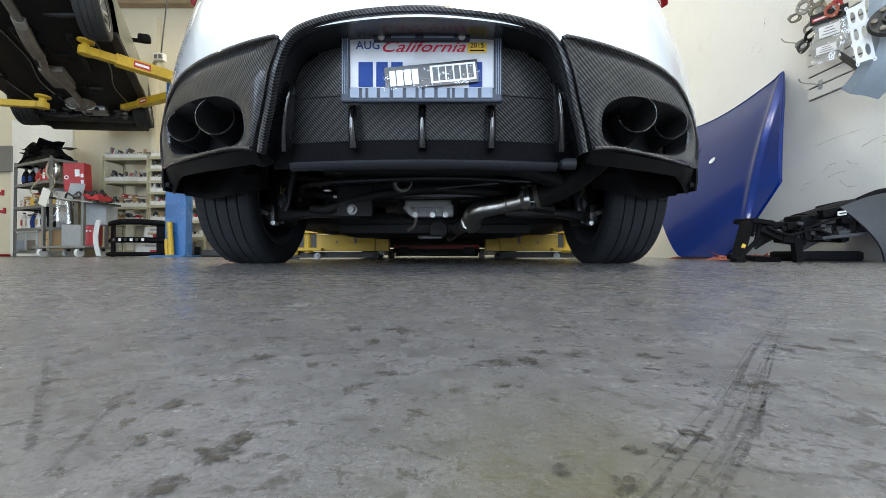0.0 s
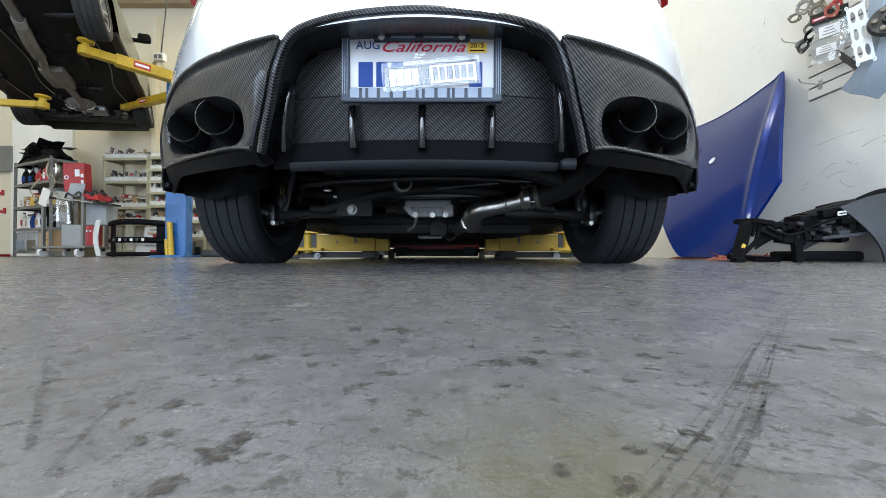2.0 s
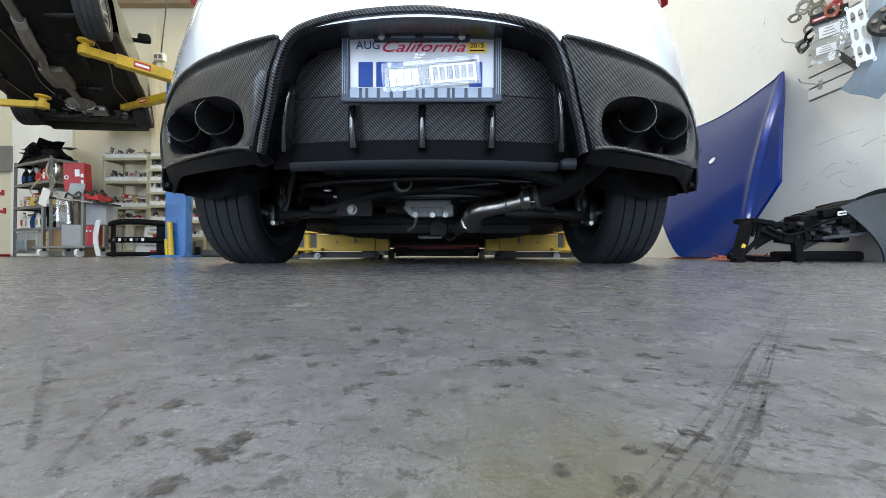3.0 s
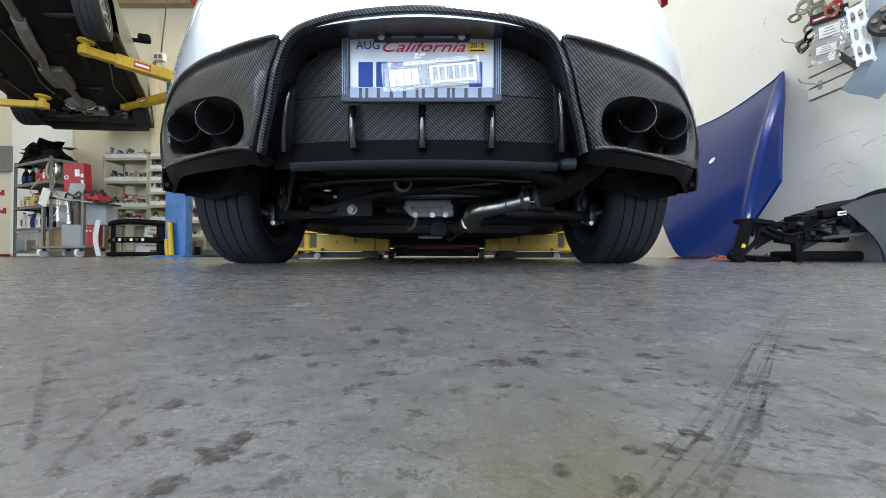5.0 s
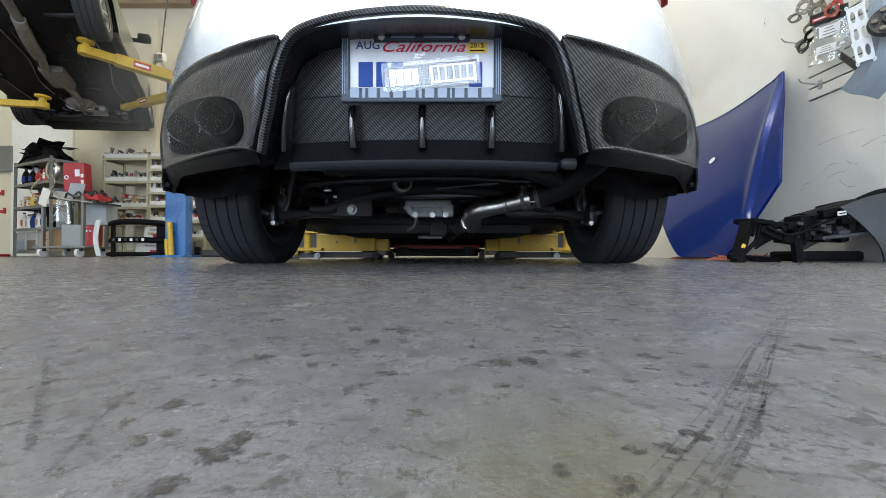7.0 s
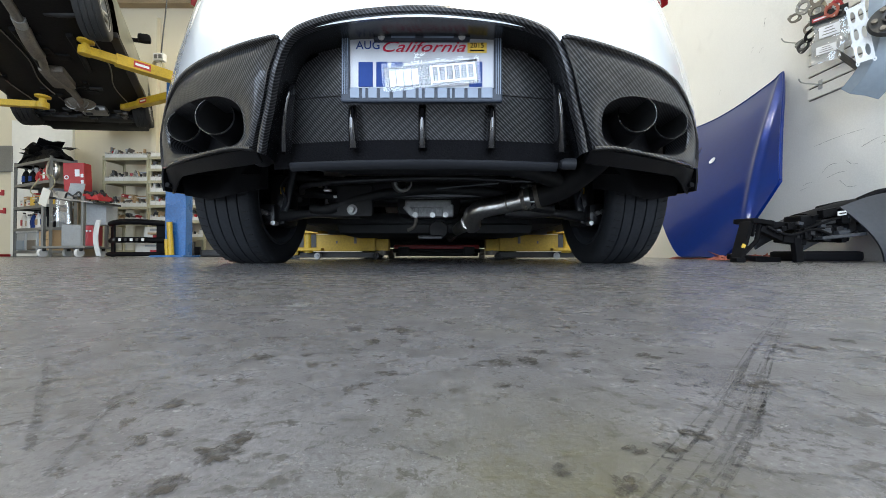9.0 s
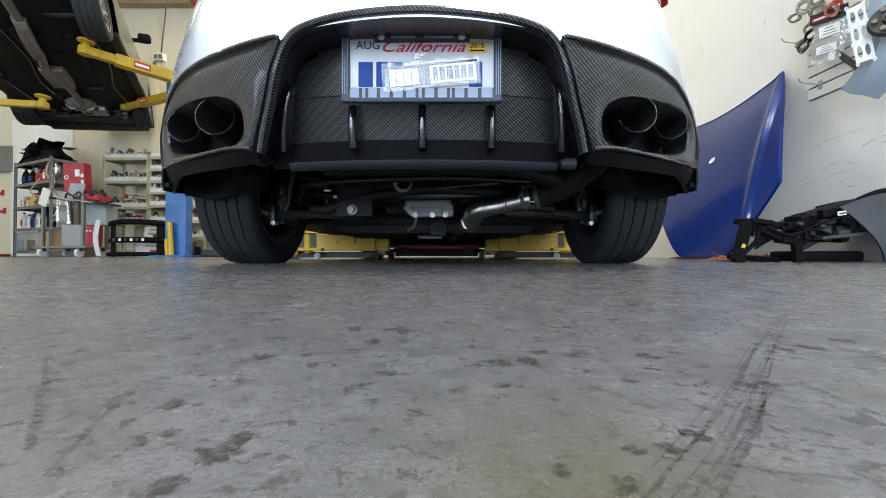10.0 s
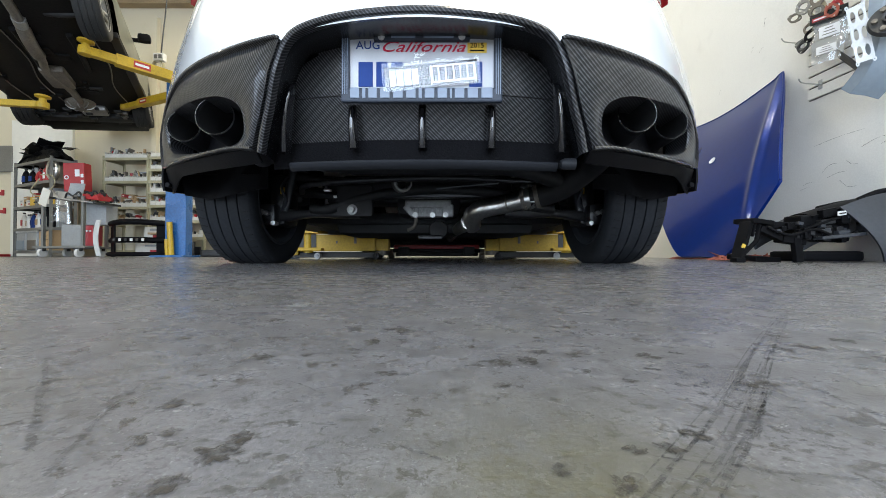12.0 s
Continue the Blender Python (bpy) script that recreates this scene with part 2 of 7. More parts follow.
M_DECALW = material("white_sticker", (0.82, 0.83, 0.85), 0.3, var=0.03, bump=0.0)
M_RAG = material("orange_shop_rag", (0.42, 0.12, 0.08), 0.9, var=0.3, scale=40, bump=0.5)
# also colours the shade painted on and under the lift arms
M_WIRE = material("dark_wire_and_arm_shade", (0.05, 0.05, 0.05), 0.5, metal=0.4)
M_SCUFF = material("rubber_scuff", (0.075, 0.070, 0.066), 0.6, var=0.4, scale=160, bump=0.2)
M_TUBE = glow_material("tube_glow", (1.0, 0.95, 0.8), 6.0)
M_GASKET = material("bright_steel_sheet", (0.62, 0.64, 0.66), 0.38, metal=0.35, var=0.12, scale=18)
M_BLUEISHGREY = material("bare_grey_bumper", (0.26, 0.31, 0.36), 0.5, var=0.1, scale=12)
M_FILM = film_material("clear_tape_film", 0.08, 0.12)
M_BAG = film_material("clear_bag_film", 0.30, 0.15)


# ---- mesh helpers ----
def link(name, bm, mat, parent=None, label="", smooth=False):
    me = bpy.data.meshes.new(name)
    bm.normal_update()
    bm.to_mesh(me)
    bm.free()
    me.materials.append(mat)
    if smooth:
        me.polygons.foreach_set("use_smooth", [True] * len(me.polygons))
        me.set_sharp_from_angle(angle=radians(40))
    ob = new(name, me)
    if parent is not None:
        ob.parent = parent
    if label:
        tagged(ob, label)
    return ob


def part(name, bm, mat, parent, label="", smooth=False):
    return link(name, bm, mat, parent, label, smooth)


def thing(name, m, label, category, group="", kind=""):
    ob = new(name)
    ob.empty_display_size = 0.1
    ob.matrix_world = m
    return tagged(ob, label, category, group, kind)


def box(bm, c, s, m=None, bevel=0.0):
    r = bmesh.ops.create_cube(bm, size=1.0)
    mat = Matrix.Translation(c) @ (m or Matrix()) @ Matrix.Diagonal((*s, 1))
    bmesh.ops.transform(bm, matrix=mat, verts=r["verts"])
    if bevel:
        es = list({e for v in r["verts"] for e in v.link_edges})
        bmesh.ops.bevel(bm, geom=es, offset=bevel, segments=2, affect='EDGES', profile=0.6)
    return bm


def boxed(c, s, m=None, bevel=0.0):
    return box(bmesh.new(), c, s, m, bevel)


def rod(bm, p, q, r, r2=None, seg=20, caps=True):
    p, q = Vector(p), Vector(q)
    d = q - p
    res = bmesh.ops.create_cone(bm, cap_ends=caps, segments=seg, radius1=r, radius2=r if r2 is None else r2, depth=d.length)
    bmesh.ops.transform(bm, matrix=Matrix.Translation((p + q) / 2) @ d.to_track_quat('Z', 'Y').to_matrix().to_4x4(), verts=res["verts"])
    return bm


def rodded(p, q, r, r2=None, seg=20, caps=True):
    return rod(bmesh.new(), p, q, r, r2, seg, caps)


def spline(pts, n):
    """A smooth run of n points through the given ones."""
    pts = [Vector(p) for p in pts]
    out = []
    k = len(pts) - 1
    for i in range(n):
        t = i / (n - 1) * k
        j = min(int(t), k - 1)
        f = t - j
        p0, p1, p2, p3 = pts[max(j - 1, 0)], pts[j], pts[j + 1], pts[min(j + 2, k)]
        out.append(0.5 * (2 * p1 + (p2 - p0) * f + (2 * p0 - 5 * p1 + 4 * p2 - p3) * f * f + (3 * p1 - p0 - 3 * p2 + p3) * f ** 3))
    return out


def tube(bm, pts, r, n=24, seg=14):
    """A round tube along a smooth path; r is a radius or a function of 0..1."""
    ps = spline(pts, n) if len(pts) > 2 else [Vector(p) for p in pts]
    up = Vector((0.13, 0.21, 0.97))
    rings = []
    for i, p in enumerate(ps):
        d = (ps[min(i + 1, len(ps) - 1)] - ps[max(i - 1, 0)]).normalized()
        a = d.cross(up).normalized()
        b = d.cross(a)
        rr = r(i / (len(ps) - 1)) if callable(r) else r
        rings.append([bm.verts.new(p + rr * (math.cos(t) * a + math.sin(t) * b)) for t in [2 * math.pi * k / seg for k in range(seg)]])
    for A, B in zip(rings, rings[1:]):
        for k in range(seg):
            bm.faces.new((A[k], A[(k + 1) % seg], B[(k + 1) % seg], B[k]))
    bm.faces.new(rings[0][::-1])
    bm.faces.new(rings[-1])
    return bm


def sheet(fn, nu, nv, close_u=False):
    """A grid of fn(a, b) for a, b in 0..1."""
    bm = bmesh.new()
    vs = [[bm.verts.new(fn(i / (nu - 1 if not close_u else nu), j / (nv - 1))) for j in range(nv)] for i in range(nu)]
    for i in range(nu if close_u else nu - 1):
        for j in range(nv - 1):
            bm.faces.new((vs[i][j], vs[(i + 1) % nu][j], vs[(i + 1) % nu][j + 1], vs[i][j + 1]))
    return bm


def thicken(bm, t):
    bmesh.ops.recalc_face_normals(bm, faces=bm.faces[:])
    bmesh.ops.solidify(bm, geom=bm.faces[:], thickness=t)
    return bm


def lathe(prof, seg=32, axis='Y'):
    """Turn (radius, along) pairs round an axis."""
    bm = bmesh.new()
    rings = []
    for r, a in prof:
        ring = []
        for k in range(seg):
            t = 2 * math.pi * k / seg
            c, s = r * math.cos(t), r * math.sin(t)
            ring.append(bm.verts.new((c, a, s) if axis == 'Y' else (a, c, s) if axis == 'X' else (c, s, a)))
        rings.append(ring)
    for A, B in zip(rings, rings[1:]):
        for k in range(seg):
            bm.faces.new((A[k], A[(k + 1) % seg], B[(k + 1) % seg], B[k]))
    bmesh.ops.recalc_face_normals(bm, faces=bm.faces[:])
    return bm


def text_mesh(words, size, depth, shear=0.0, align='CENTER'):
    crv = bpy.data.curves.new("letters", 'FONT')
    crv.body, crv.size, crv.extrude, crv.shear = words, size, depth, shear
    crv.align_x = align
    crv.resolution_u = 3
    ob = bpy.data.objects.new("letters", crv)
    scene.collection.objects.link(ob)
    me = bpy.data.meshes.new_from_object(ob.evaluated_get(bpy.context.evaluated_depsgraph_get()))
    bpy.data.objects.remove(ob)
    bm = bmesh.new()
    bm.from_mesh(me)
    return bm


FACE = Matrix.Rotation(radians(90), 4, 'X')          # flat drawing turned to face -y
rnd = random.Random(7)


# ---- the room ----
def room():
    f = tagged(link("floor", boxed(((ROOM_L + ROOM_R) / 2, (ROOM_N + ROOM_S) / 2, -0.1), (ROOM_R - ROOM_L, ROOM_N - ROOM_S, 0.2)), M_FLOOR),
               "worn sealed grey concrete workshop floor with stains", "floor", kind="structure")
    tagged(link("ground", boxed((0, -58.8, -0.16), (160, 110, 0.2)), M_FLOOR), "concrete yard outside the bay door", "ground", kind="structure")
    tagged(link("wall_east", boxed((ROOM_R + 0.1, (ROOM_N + ROOM_S) / 2, CEIL / 2), (0.2, ROOM_N - ROOM_S, CEIL)), M_WALLR), "scuffed off-white painted wall", "wall", kind="structure")
    tagged(link("wall_north", boxed(((ROOM_L + ROOM_R) / 2, ROOM_N + 0.1, CEIL / 2), (ROOM_R - ROOM_L + 0.4, 0.2, CEIL)), M_WALL), "cream painted back wall", "wall", kind="structure")
    tagged(link("wall_west", boxed((ROOM_L - 0.1, (ROOM_N + ROOM_S) / 2, CEIL / 2), (0.2, ROOM_N - ROOM_S, CEIL)), M_WALL), "cream painted side wall", "wall", kind="structure")
    bm = bmesh.new()
    y = ROOM_S - 0.1
    edges = [ROOM_L - 0.2, *DOORS[0], *DOORS[1], ROOM_R + 0.2]
    for k in (0, 2, 4):
        box(bm, ((edges[k] + edges[k + 1]) / 2, y, CEIL / 2), (edges[k + 1] - edges[k], 0.2, CEIL))
    for x0, x1 in DOORS:
        box(bm, ((x0 + x1) / 2, y, (DOOR_H + CEIL) / 2), (x1 - x0, 0.2, CEIL - DOOR_H))
    tagged(link("wall_south", bm, M_WALL), "cream painted wall with two open bay doors", "wall", kind="structure")
    tagged(link("ceiling", boxed(((ROOM_L + ROOM_R) / 2, (ROOM_N + ROOM_S) / 2, CEIL + 0.1), (ROOM_R - ROOM_L + 0.4, ROOM_N - ROOM_S + 0.4, 0.2)), M_CEIL), "painted workshop ceiling", "ceiling", kind="structure")
    tagged(link("trim", boxed((-3.9, ROOM_N - 0.08, CEIL - 0.075), (9.0, 0.155, 0.145), bevel=0.01), M_BEAM), "timber ledger beam under the ceiling", "beam", kind="structure")
    tagged(link("partition", boxed((-7.37, 7.075, 1.25), (1.12, 0.048, 2.50), bevel=0.006), M_WHITEWALL), "white painted partition behind the grey shelf", "wall", kind="structure")
    tagged(link("wall_corner", boxed((-5.30, ROOM_N - 0.04, 2.2), (0.10, 0.078, 4.4), bevel=0.006), M_WALL), "cream boxed pipe chase on the back wall", "trim", kind="structure")


def tube_fixture():
    t = thing("ceiling_light", pose(0, 0, 0), "white fluorescent ceiling light with two glowing tubes", "ceiling light", "ceiling lights")
    part("housing", boxed((0, 0, 0.05), (1.3, 0.3, 0.10), bevel=0.01), M_WHITEPL, t)
    for s in (-0.07, 0.07):
        part("lamp_tube", rodded((-0.6, s, -0.02), (0.6, s, -0.02), 0.016, seg=10), M_TUBE, t)
    return t


room()
first = tube_fixture()
first.matrix_world = pose(*TUBES[0], CEIL - 0.11)
for lx, ly in TUBES[1:]:
    copy_thing(first, pose(lx, ly, CEIL - 0.11))


# ---- the white coupe ----
CAR_X = -0.044
coupe = thing("white_coupe", pose(CAR_X, 0.9, 0), "white coupe with carbon fibre rear diffuser and quad exhaust tips", "car")
TO_CAR = Matrix.Translation((0, -0.9, 0))
REAR_AXLE, FRONT_AXLE, TYRE_R = 1.72, 4.52, 0.325
BODY_W = 0.885


def cpart(name, bm, mat, parent=None, label="", smooth=True):
    bm.transform(TO_CAR)
    return part(name, bm, mat, parent or coupe, label, smooth)


def rear(u, z):
    """Depth of the rear skin at the side offset u and height z."""
    return 0.70 + 0.72 * abs(u) ** 1.92 + 0.20 * max(0, 0.40 - z) + 0.30 * max(0, z - 0.58) ** 2


WING_U = (0.285, 0.345, 0.42, 0.51, 0.595, 0.67, 0.735, 0.77, 0.842, 0.89)
WING_Z = (0.472, 0.477, 0.483, 0.492, 0.499, 0.498, 0.484, 0.467, 0.416, 0.352)


def wing_top(u):
    return float(np.interp(abs(u), WING_U, WING_Z))


def half_width(z):
    return BODY_W + 0.012 - 0.47 * max(0, z - 0.42) ** 1.75


def body_shell():
    """Outline from the tail round both sides to the nose, in levels up to the belt, then closed over."""
    n_rear, n_side, n_nose = 36, 30, 16
    half = []
    for i in range(n_rear + 1):
        half.append(("r", i / n_rear))
    for i in range(1, n_side + 1):
        half.append(("s", i / n_side))
    for i in range(1, n_nose + 1):
        half.append(("n", i / n_nose))
    run = [(k, v, 1) for k, v in half] + [(k, v, -1) for k, v in reversed(half[1:-1])]
    levels = 18

    def at(k, v, side, j):
        if k == "r":
            u0 = BODY_W * v
            lo = wing_top(u0) - 0.012 if v > 0.3 else 0.475
        elif k == "s":
            y = 1.30 + v * 3.1
            lo = 0.20
            for ax in (REAR_AXLE, FRONT_AXLE):
                d = abs(y - ax)
                if d < 0.38:
                    lo = max(lo, TYRE_R + math.sqrt(0.38 ** 2 - d * d) - 0.02)
            u0 = BODY_W
            if v < 0.10:
                lo = max(lo, 0.32)
        else:
            u0 = BODY_W * math.cos(v * math.pi / 2) ** 0.6
            lo = 0.22
        t = j / (levels - 1)
        hi = 0.97
        z = lo + (hi - lo) * t
        w = half_width(z) / (BODY_W + 0.012)
        u = u0 * w
        if k == "r":
            y = rear(u0, z)
        elif k == "s":
            y = 1.30 + v * 3.1
            z -= 0.22 * max(0, (y - 3.2) / 1.2) * t
        else:
            y = 4.4 + 0.85 * math.sin(v * math.pi / 2)
            z -= (0.22 + 0.10 * v) * t
        return Vector((side * u, y, z))

    bm = bmesh.new()
    cols = [[bm.verts.new(at(*r, j)) for j in range(levels)] for r in run]
    n = len(cols)
    for i in range(n):
        for j in range(levels - 1):
            bm.faces.new((cols[i][j], cols[(i + 1) % n][j], cols[(i + 1) % n][j + 1], cols[i][j + 1]))
    # deck, cowl and bonnet: draw the top ring in to the middle line
    prev = [c[-1] for c in cols]
    for f, rise in ((0.93, 0.022), (0.8, 0.045), (0.5, 0.07), (0.0, 0.085)):
        ring = [bm.verts.new((c[-1].co.x * f, c[-1].co.y + (3.0 - c[-1].co.y) * (1 - f) * 0.18, c[-1].co.z + rise)) for c in cols]
        for i in range(n):
            bm.faces.new((prev[i], prev[(i + 1) % n], ring[(i + 1) % n], ring[i]))
        prev = ring
    bmesh.ops.remove_doubles(bm, verts=bm.verts[:], dist=0.0005)
    bmesh.ops.recalc_face_normals(bm, faces=bm.faces[:])
    return bm


cpart("body", body_shell(), M_WHITE, label="glossy white painted body")


def cabin(a, b):
    """Glasshouse: a runs round, b runs up."""
    t = a * 2 * math.pi
    up = b ** 0.9
    cx, cy = math.sin(t), math.cos(t)
    sq = lambda v, p: math.copysign(abs(v) ** p, v)
    w, ln = 0.70 - 0.17 * up, 1.28 - 0.62 * up
    return (sq(cx, 0.55) * w, 2.95 + 0.12 * up + sq(cy, 0.7) * ln, 0.98 + 0.37 * up)


cpart("windows", sheet(cabin, 64, 8, True), M_GLASS_DARK, label="dark tinted window glass")


def roof(a, b):
    p = Vector(cabin(a, 1.0))
    c = Vector((0, 3.07, 1.39))
    return c + (p - c) * (1.02 * b) + Vector((0, 0, 0.012))


cpart("roof", sheet(roof, 64, 6, True), M_WHITE, label="white painted roof")
for s in (-1, 1):
    cpart("tail_light", thicken(sheet(lambda a, b: (s * (0.565 + 0.205 * a - 0.05 * b), rear(0.565 + 0.25 * a, 0.87) - 0.010 + 0.03 * a, 0.846 + 0.012 * (1 - a) + 0.10 * b), 14, 6), 0.02), M_LAMPRED, label="red tail light lens")
    bm = boxed((s * 0.93, 3.75, 0.99), (0.20, 0.11, 0.12), bevel=0.035)
    cpart("wing_mirror", bm, M_WHITE)


# carbon fibre arch round the plate recess
ARCH = [(0.345, 0.255), (0.330, 0.300), (0.313, 0.342), (0.297, 0.388), (0.282, 0.428), (0.264, 0.458), (0.235, 0.475), (0.170, 0.4825), (0.08, 0.484), (0.0, 0.4845)]
arch_half = [Vector((u, 0, z)) for u, z in ARCH]
arch_run = spline(arch_half + [Vector((-p.x, 0, p.z)) for p in reversed(arch_half[:-1])], 120)
# (distance outwards from the lip, depth from the skin)
ARCH_PROFILE = [(0.010, 0.022), (0.010, 0.001), (0.007, -0.008), (0.002, -0.0105), (-0.003, -0.008), (-0.005, -0.001), (-0.005, 0.012)]


def arch_surround(profile):
    bm = bmesh.new()
    rows = []
    for i, p in enumerate(arch_run):
        d = (arch_run[min(i + 1, 119)] - arch_run[max(i - 1, 0)]).normalized()
        out = Vector((d.z, 0, -d.x))
        if out.dot(p - Vector((0, 0, 0.30))) < 0:
            out = -out
        y = rear(p.x, p.z)
        rows.append([bm.verts.new((p.x + out.x * o, min(y + dp, 0.93), p.z + out.z * o)) for o, dp in profile])
    for A, B in zip(rows, rows[1:]):
        for k in range(len(A) - 1):
            bm.faces.new((A[k], A[k + 1], B[k + 1], B[k]))
    bmesh.ops.recalc_face_normals(bm, faces=bm.faces[:])
    return bm


cpart("arch_surround", arch_surround(ARCH_PROFILE), M_CARBONGLOSS, label="glossy carbon fibre arch lip round the plate recess")
cpart("recess_liner", arch_surround([(-0.004, 0.011), (-0.003, 0.03), (0.003, 0.075), (0.018, 0.16)]), M_RECESS, label="gloss black roof and sides of the plate recess")


def arch_half_width(z):
    us, zs = zip(*[(p.x, p.z) for p in reversed(arch_run[:60])])
    return float(np.interp(z, sorted(zs), [u for _, u in sorted(zip(zs, us))]))


def upper_panel(a, b):
    z = 0.397 + (0.512 - 0.397) * b
    w = arch_half_width(min(z, 0.478)) + 0.012 - 0.10 * max(0, b - 0.75) ** 2
    u = (2 * a - 1) * w
    return (u, 0.850 + 0.42 * u * u - 0.026 * b, z)


def lower_panel(a, b):
    z = 0.299 + (0.395 - 0.299) * b
    w = arch_half_width(z) + 0.008
    u = (2 * a - 1) * w
    return (u, 0.884 - 0.036 * b + 0.42 * u * u, z)


cpart("upper_panel", thicken(sheet(upper_panel, 40, 12), 0.006), M_CARBON, label="carbon fibre panel behind the plate")
cpart("lower_panel", thicken(sheet(lower_panel, 40, 12), 0.006), M_CARBON, label="carbon fibre diffuser panel")


def fin(u, z0, z1, y0, y1, deep, slant=0.0):
    """A tapering diffuser fin with a rounded rear edge."""
    lean = slant * (1 if u > 0 else -1)

    def f(a, b):
        z = z0 + (z1 - z0) * b
        t = a * math.pi
        w = 0.0065 + 0.002 * (1 - b)
        return (u + lean * (b - 0.5) * -1.2 + math.cos(t) * w, y0 + (y1 - y0) * b - deep * math.sin(math.pi * min(1, 0.25 + b * 0.75)) ** 0.6 * math.sin(t) ** 0.5, z)
    bm = sheet(f, 9, 12)
    return thicken(bm, 0.002)


for u in (-0.156, -0.002, 0.152):
    cpart("fin", fin(u, 0.276, 0.368, 0.872, 0.846, 0.026), M_GLOSSBLACK)
for u, slant in ((-0.299, 0.024), (0.301, 0.015)):
    cpart("fin", fin(u, 0.268, 0.412, 0.884, 0.838, 0.038, slant), M_GLOSSBLACK)

# textured band and lip under the diffuser
cpart("under_band", thicken(sheet(lambda a, b: ((2 * a - 1) * 0.36, 0.880 + 0.006 * (1 - b) + 0.35 * (2 * a - 1) ** 2 * 0.13, 0.244 + 0.057 * b), 30, 4), 0.008), M_ROUGHBLACK, label="textured black plastic under band")
cpart("lower_lip", thicken(sheet(lambda a, b: ((2 * a - 1) * 0.305, 0.848 + 0.03 * (2 * a - 1) ** 2 + 0.02 * abs(b - 0.75) ** 2, 0.2340 + 0.0130 * b), 30, 5), 0.004), M_LIP, label="dark grey plastic lower lip")
tow = cpart("tow_cap", lathe([(0.0, -0.012), (0.009, -0.010), (0.013, 0.0), (0.013, 0.022)], 18, 'X'), M_LIP)
tow.location = (0.318, 0.862, 0.242)

# exhaust pods: carbon wing with an opening, either side
POD_OUT = [(0.362, 0.262), (0.338, 0.315), (0.318, 0.36), (0.300, 0.408), (0.281, 0.450), (0.273, 0.466), (0.288, 0.472), (0.345, 0.477), (0.42, 0.483), (0.51, 0.492), (0.595, 0.499), (0.67, 0.498),
           (0.735, 0.484), (0.77, 0.467), (0.842, 0.416), (0.886, 0.352), (0.888, 0.325), (0.80, 0.308), (0.69, 0.294), (0.61, 0.286), (0.51, 0.278), (0.42, 0.272)]
HOLE = (0.585, 0.360)


def pod_hole(t):
    """The opening's edge: a leaning rounded four-sided shape."""
    c, s = math.cos(t), math.sin(t)
    r = (abs(c) ** 3.0 + abs(s) ** 3.0) ** (-1 / 3.0)
    x, z = 0.203 * r * c, 0.064 * r * s
    return HOLE[0] + x, HOLE[1] + z + 0.17 * x


def ray_to_edge(t):
    ox, oz = HOLE
    d = Vector((math.cos(t), math.sin(t)))
    best = 1.0
    n = len(POD_OUT)
    for i in range(n):
        ax, az = POD_OUT[i]
        bx, bz = POD_OUT[(i + 1) % n]
        ex, ez = bx - ax, bz - az
        den = d.x * ez - d.y * ex
        if abs(den) < 1e-9:
            continue
        k = ((ax - ox) * ez - (az - oz) * ex) / den
        w = ((ax - ox) * d.y - (az - oz) * d.x) / den
        if k > 0 and -1e-6 <= w <= 1 + 1e-6:
            best = min(best, k)
    return ox + d.x * best, oz + d.y * best


def pod(s):
    N, R = 144, 9
    bm = bmesh.new()
    rings = []
    edge = []
    for i in range(N):
        h = pod_hole(2 * math.pi * i / N)
        edge.append((h, ray_to_edge(math.atan2(h[1] - HOLE[1], h[0] - HOLE[0]))))
    for j in range(R + 4):
        ring = []
        for h, o in edge:
            k = max(0.0, min(1.0, (j - 2) / R))
            u, z = h[0] + (o[0] - h[0]) * k, h[1] + (o[1] - h[1]) * k
            y = rear(u, z) - 0.010
            bulge = 0.012 * math.sin(math.pi * k)
            if j == 0:
                y += 0.11
                u, z = HOLE[0] + (u - HOLE[0]) * 0.93, HOLE[1] + (z - HOLE[1]) * 0.93
            elif j == 1:
                y += 0.012
                u, z = HOLE[0] + (u - HOLE[0]) * 0.97, HOLE[1] + (z - HOLE[1]) * 0.97
            elif j == R + 2:
                y -= 0.006
            elif j == R + 3:
                y += 0.03
                u, z = HOLE[0] + (u - HOLE[0]) * 1.004, HOLE[1] + (z - HOLE[1]) * 1.01
            else:
                y += 0.010 - bulge
            ring.append(bm.verts.new((s * u, y, z)))
        rings.append(ring)
    for A, B in zip(rings, rings[1:]):
        for i in range(N):
            bm.faces.new((A[i], A[(i + 1) % N], B[(i + 1) % N], B[i]))
    bmesh.ops.recalc_face_normals(bm, faces=bm.faces[:])
    return bm


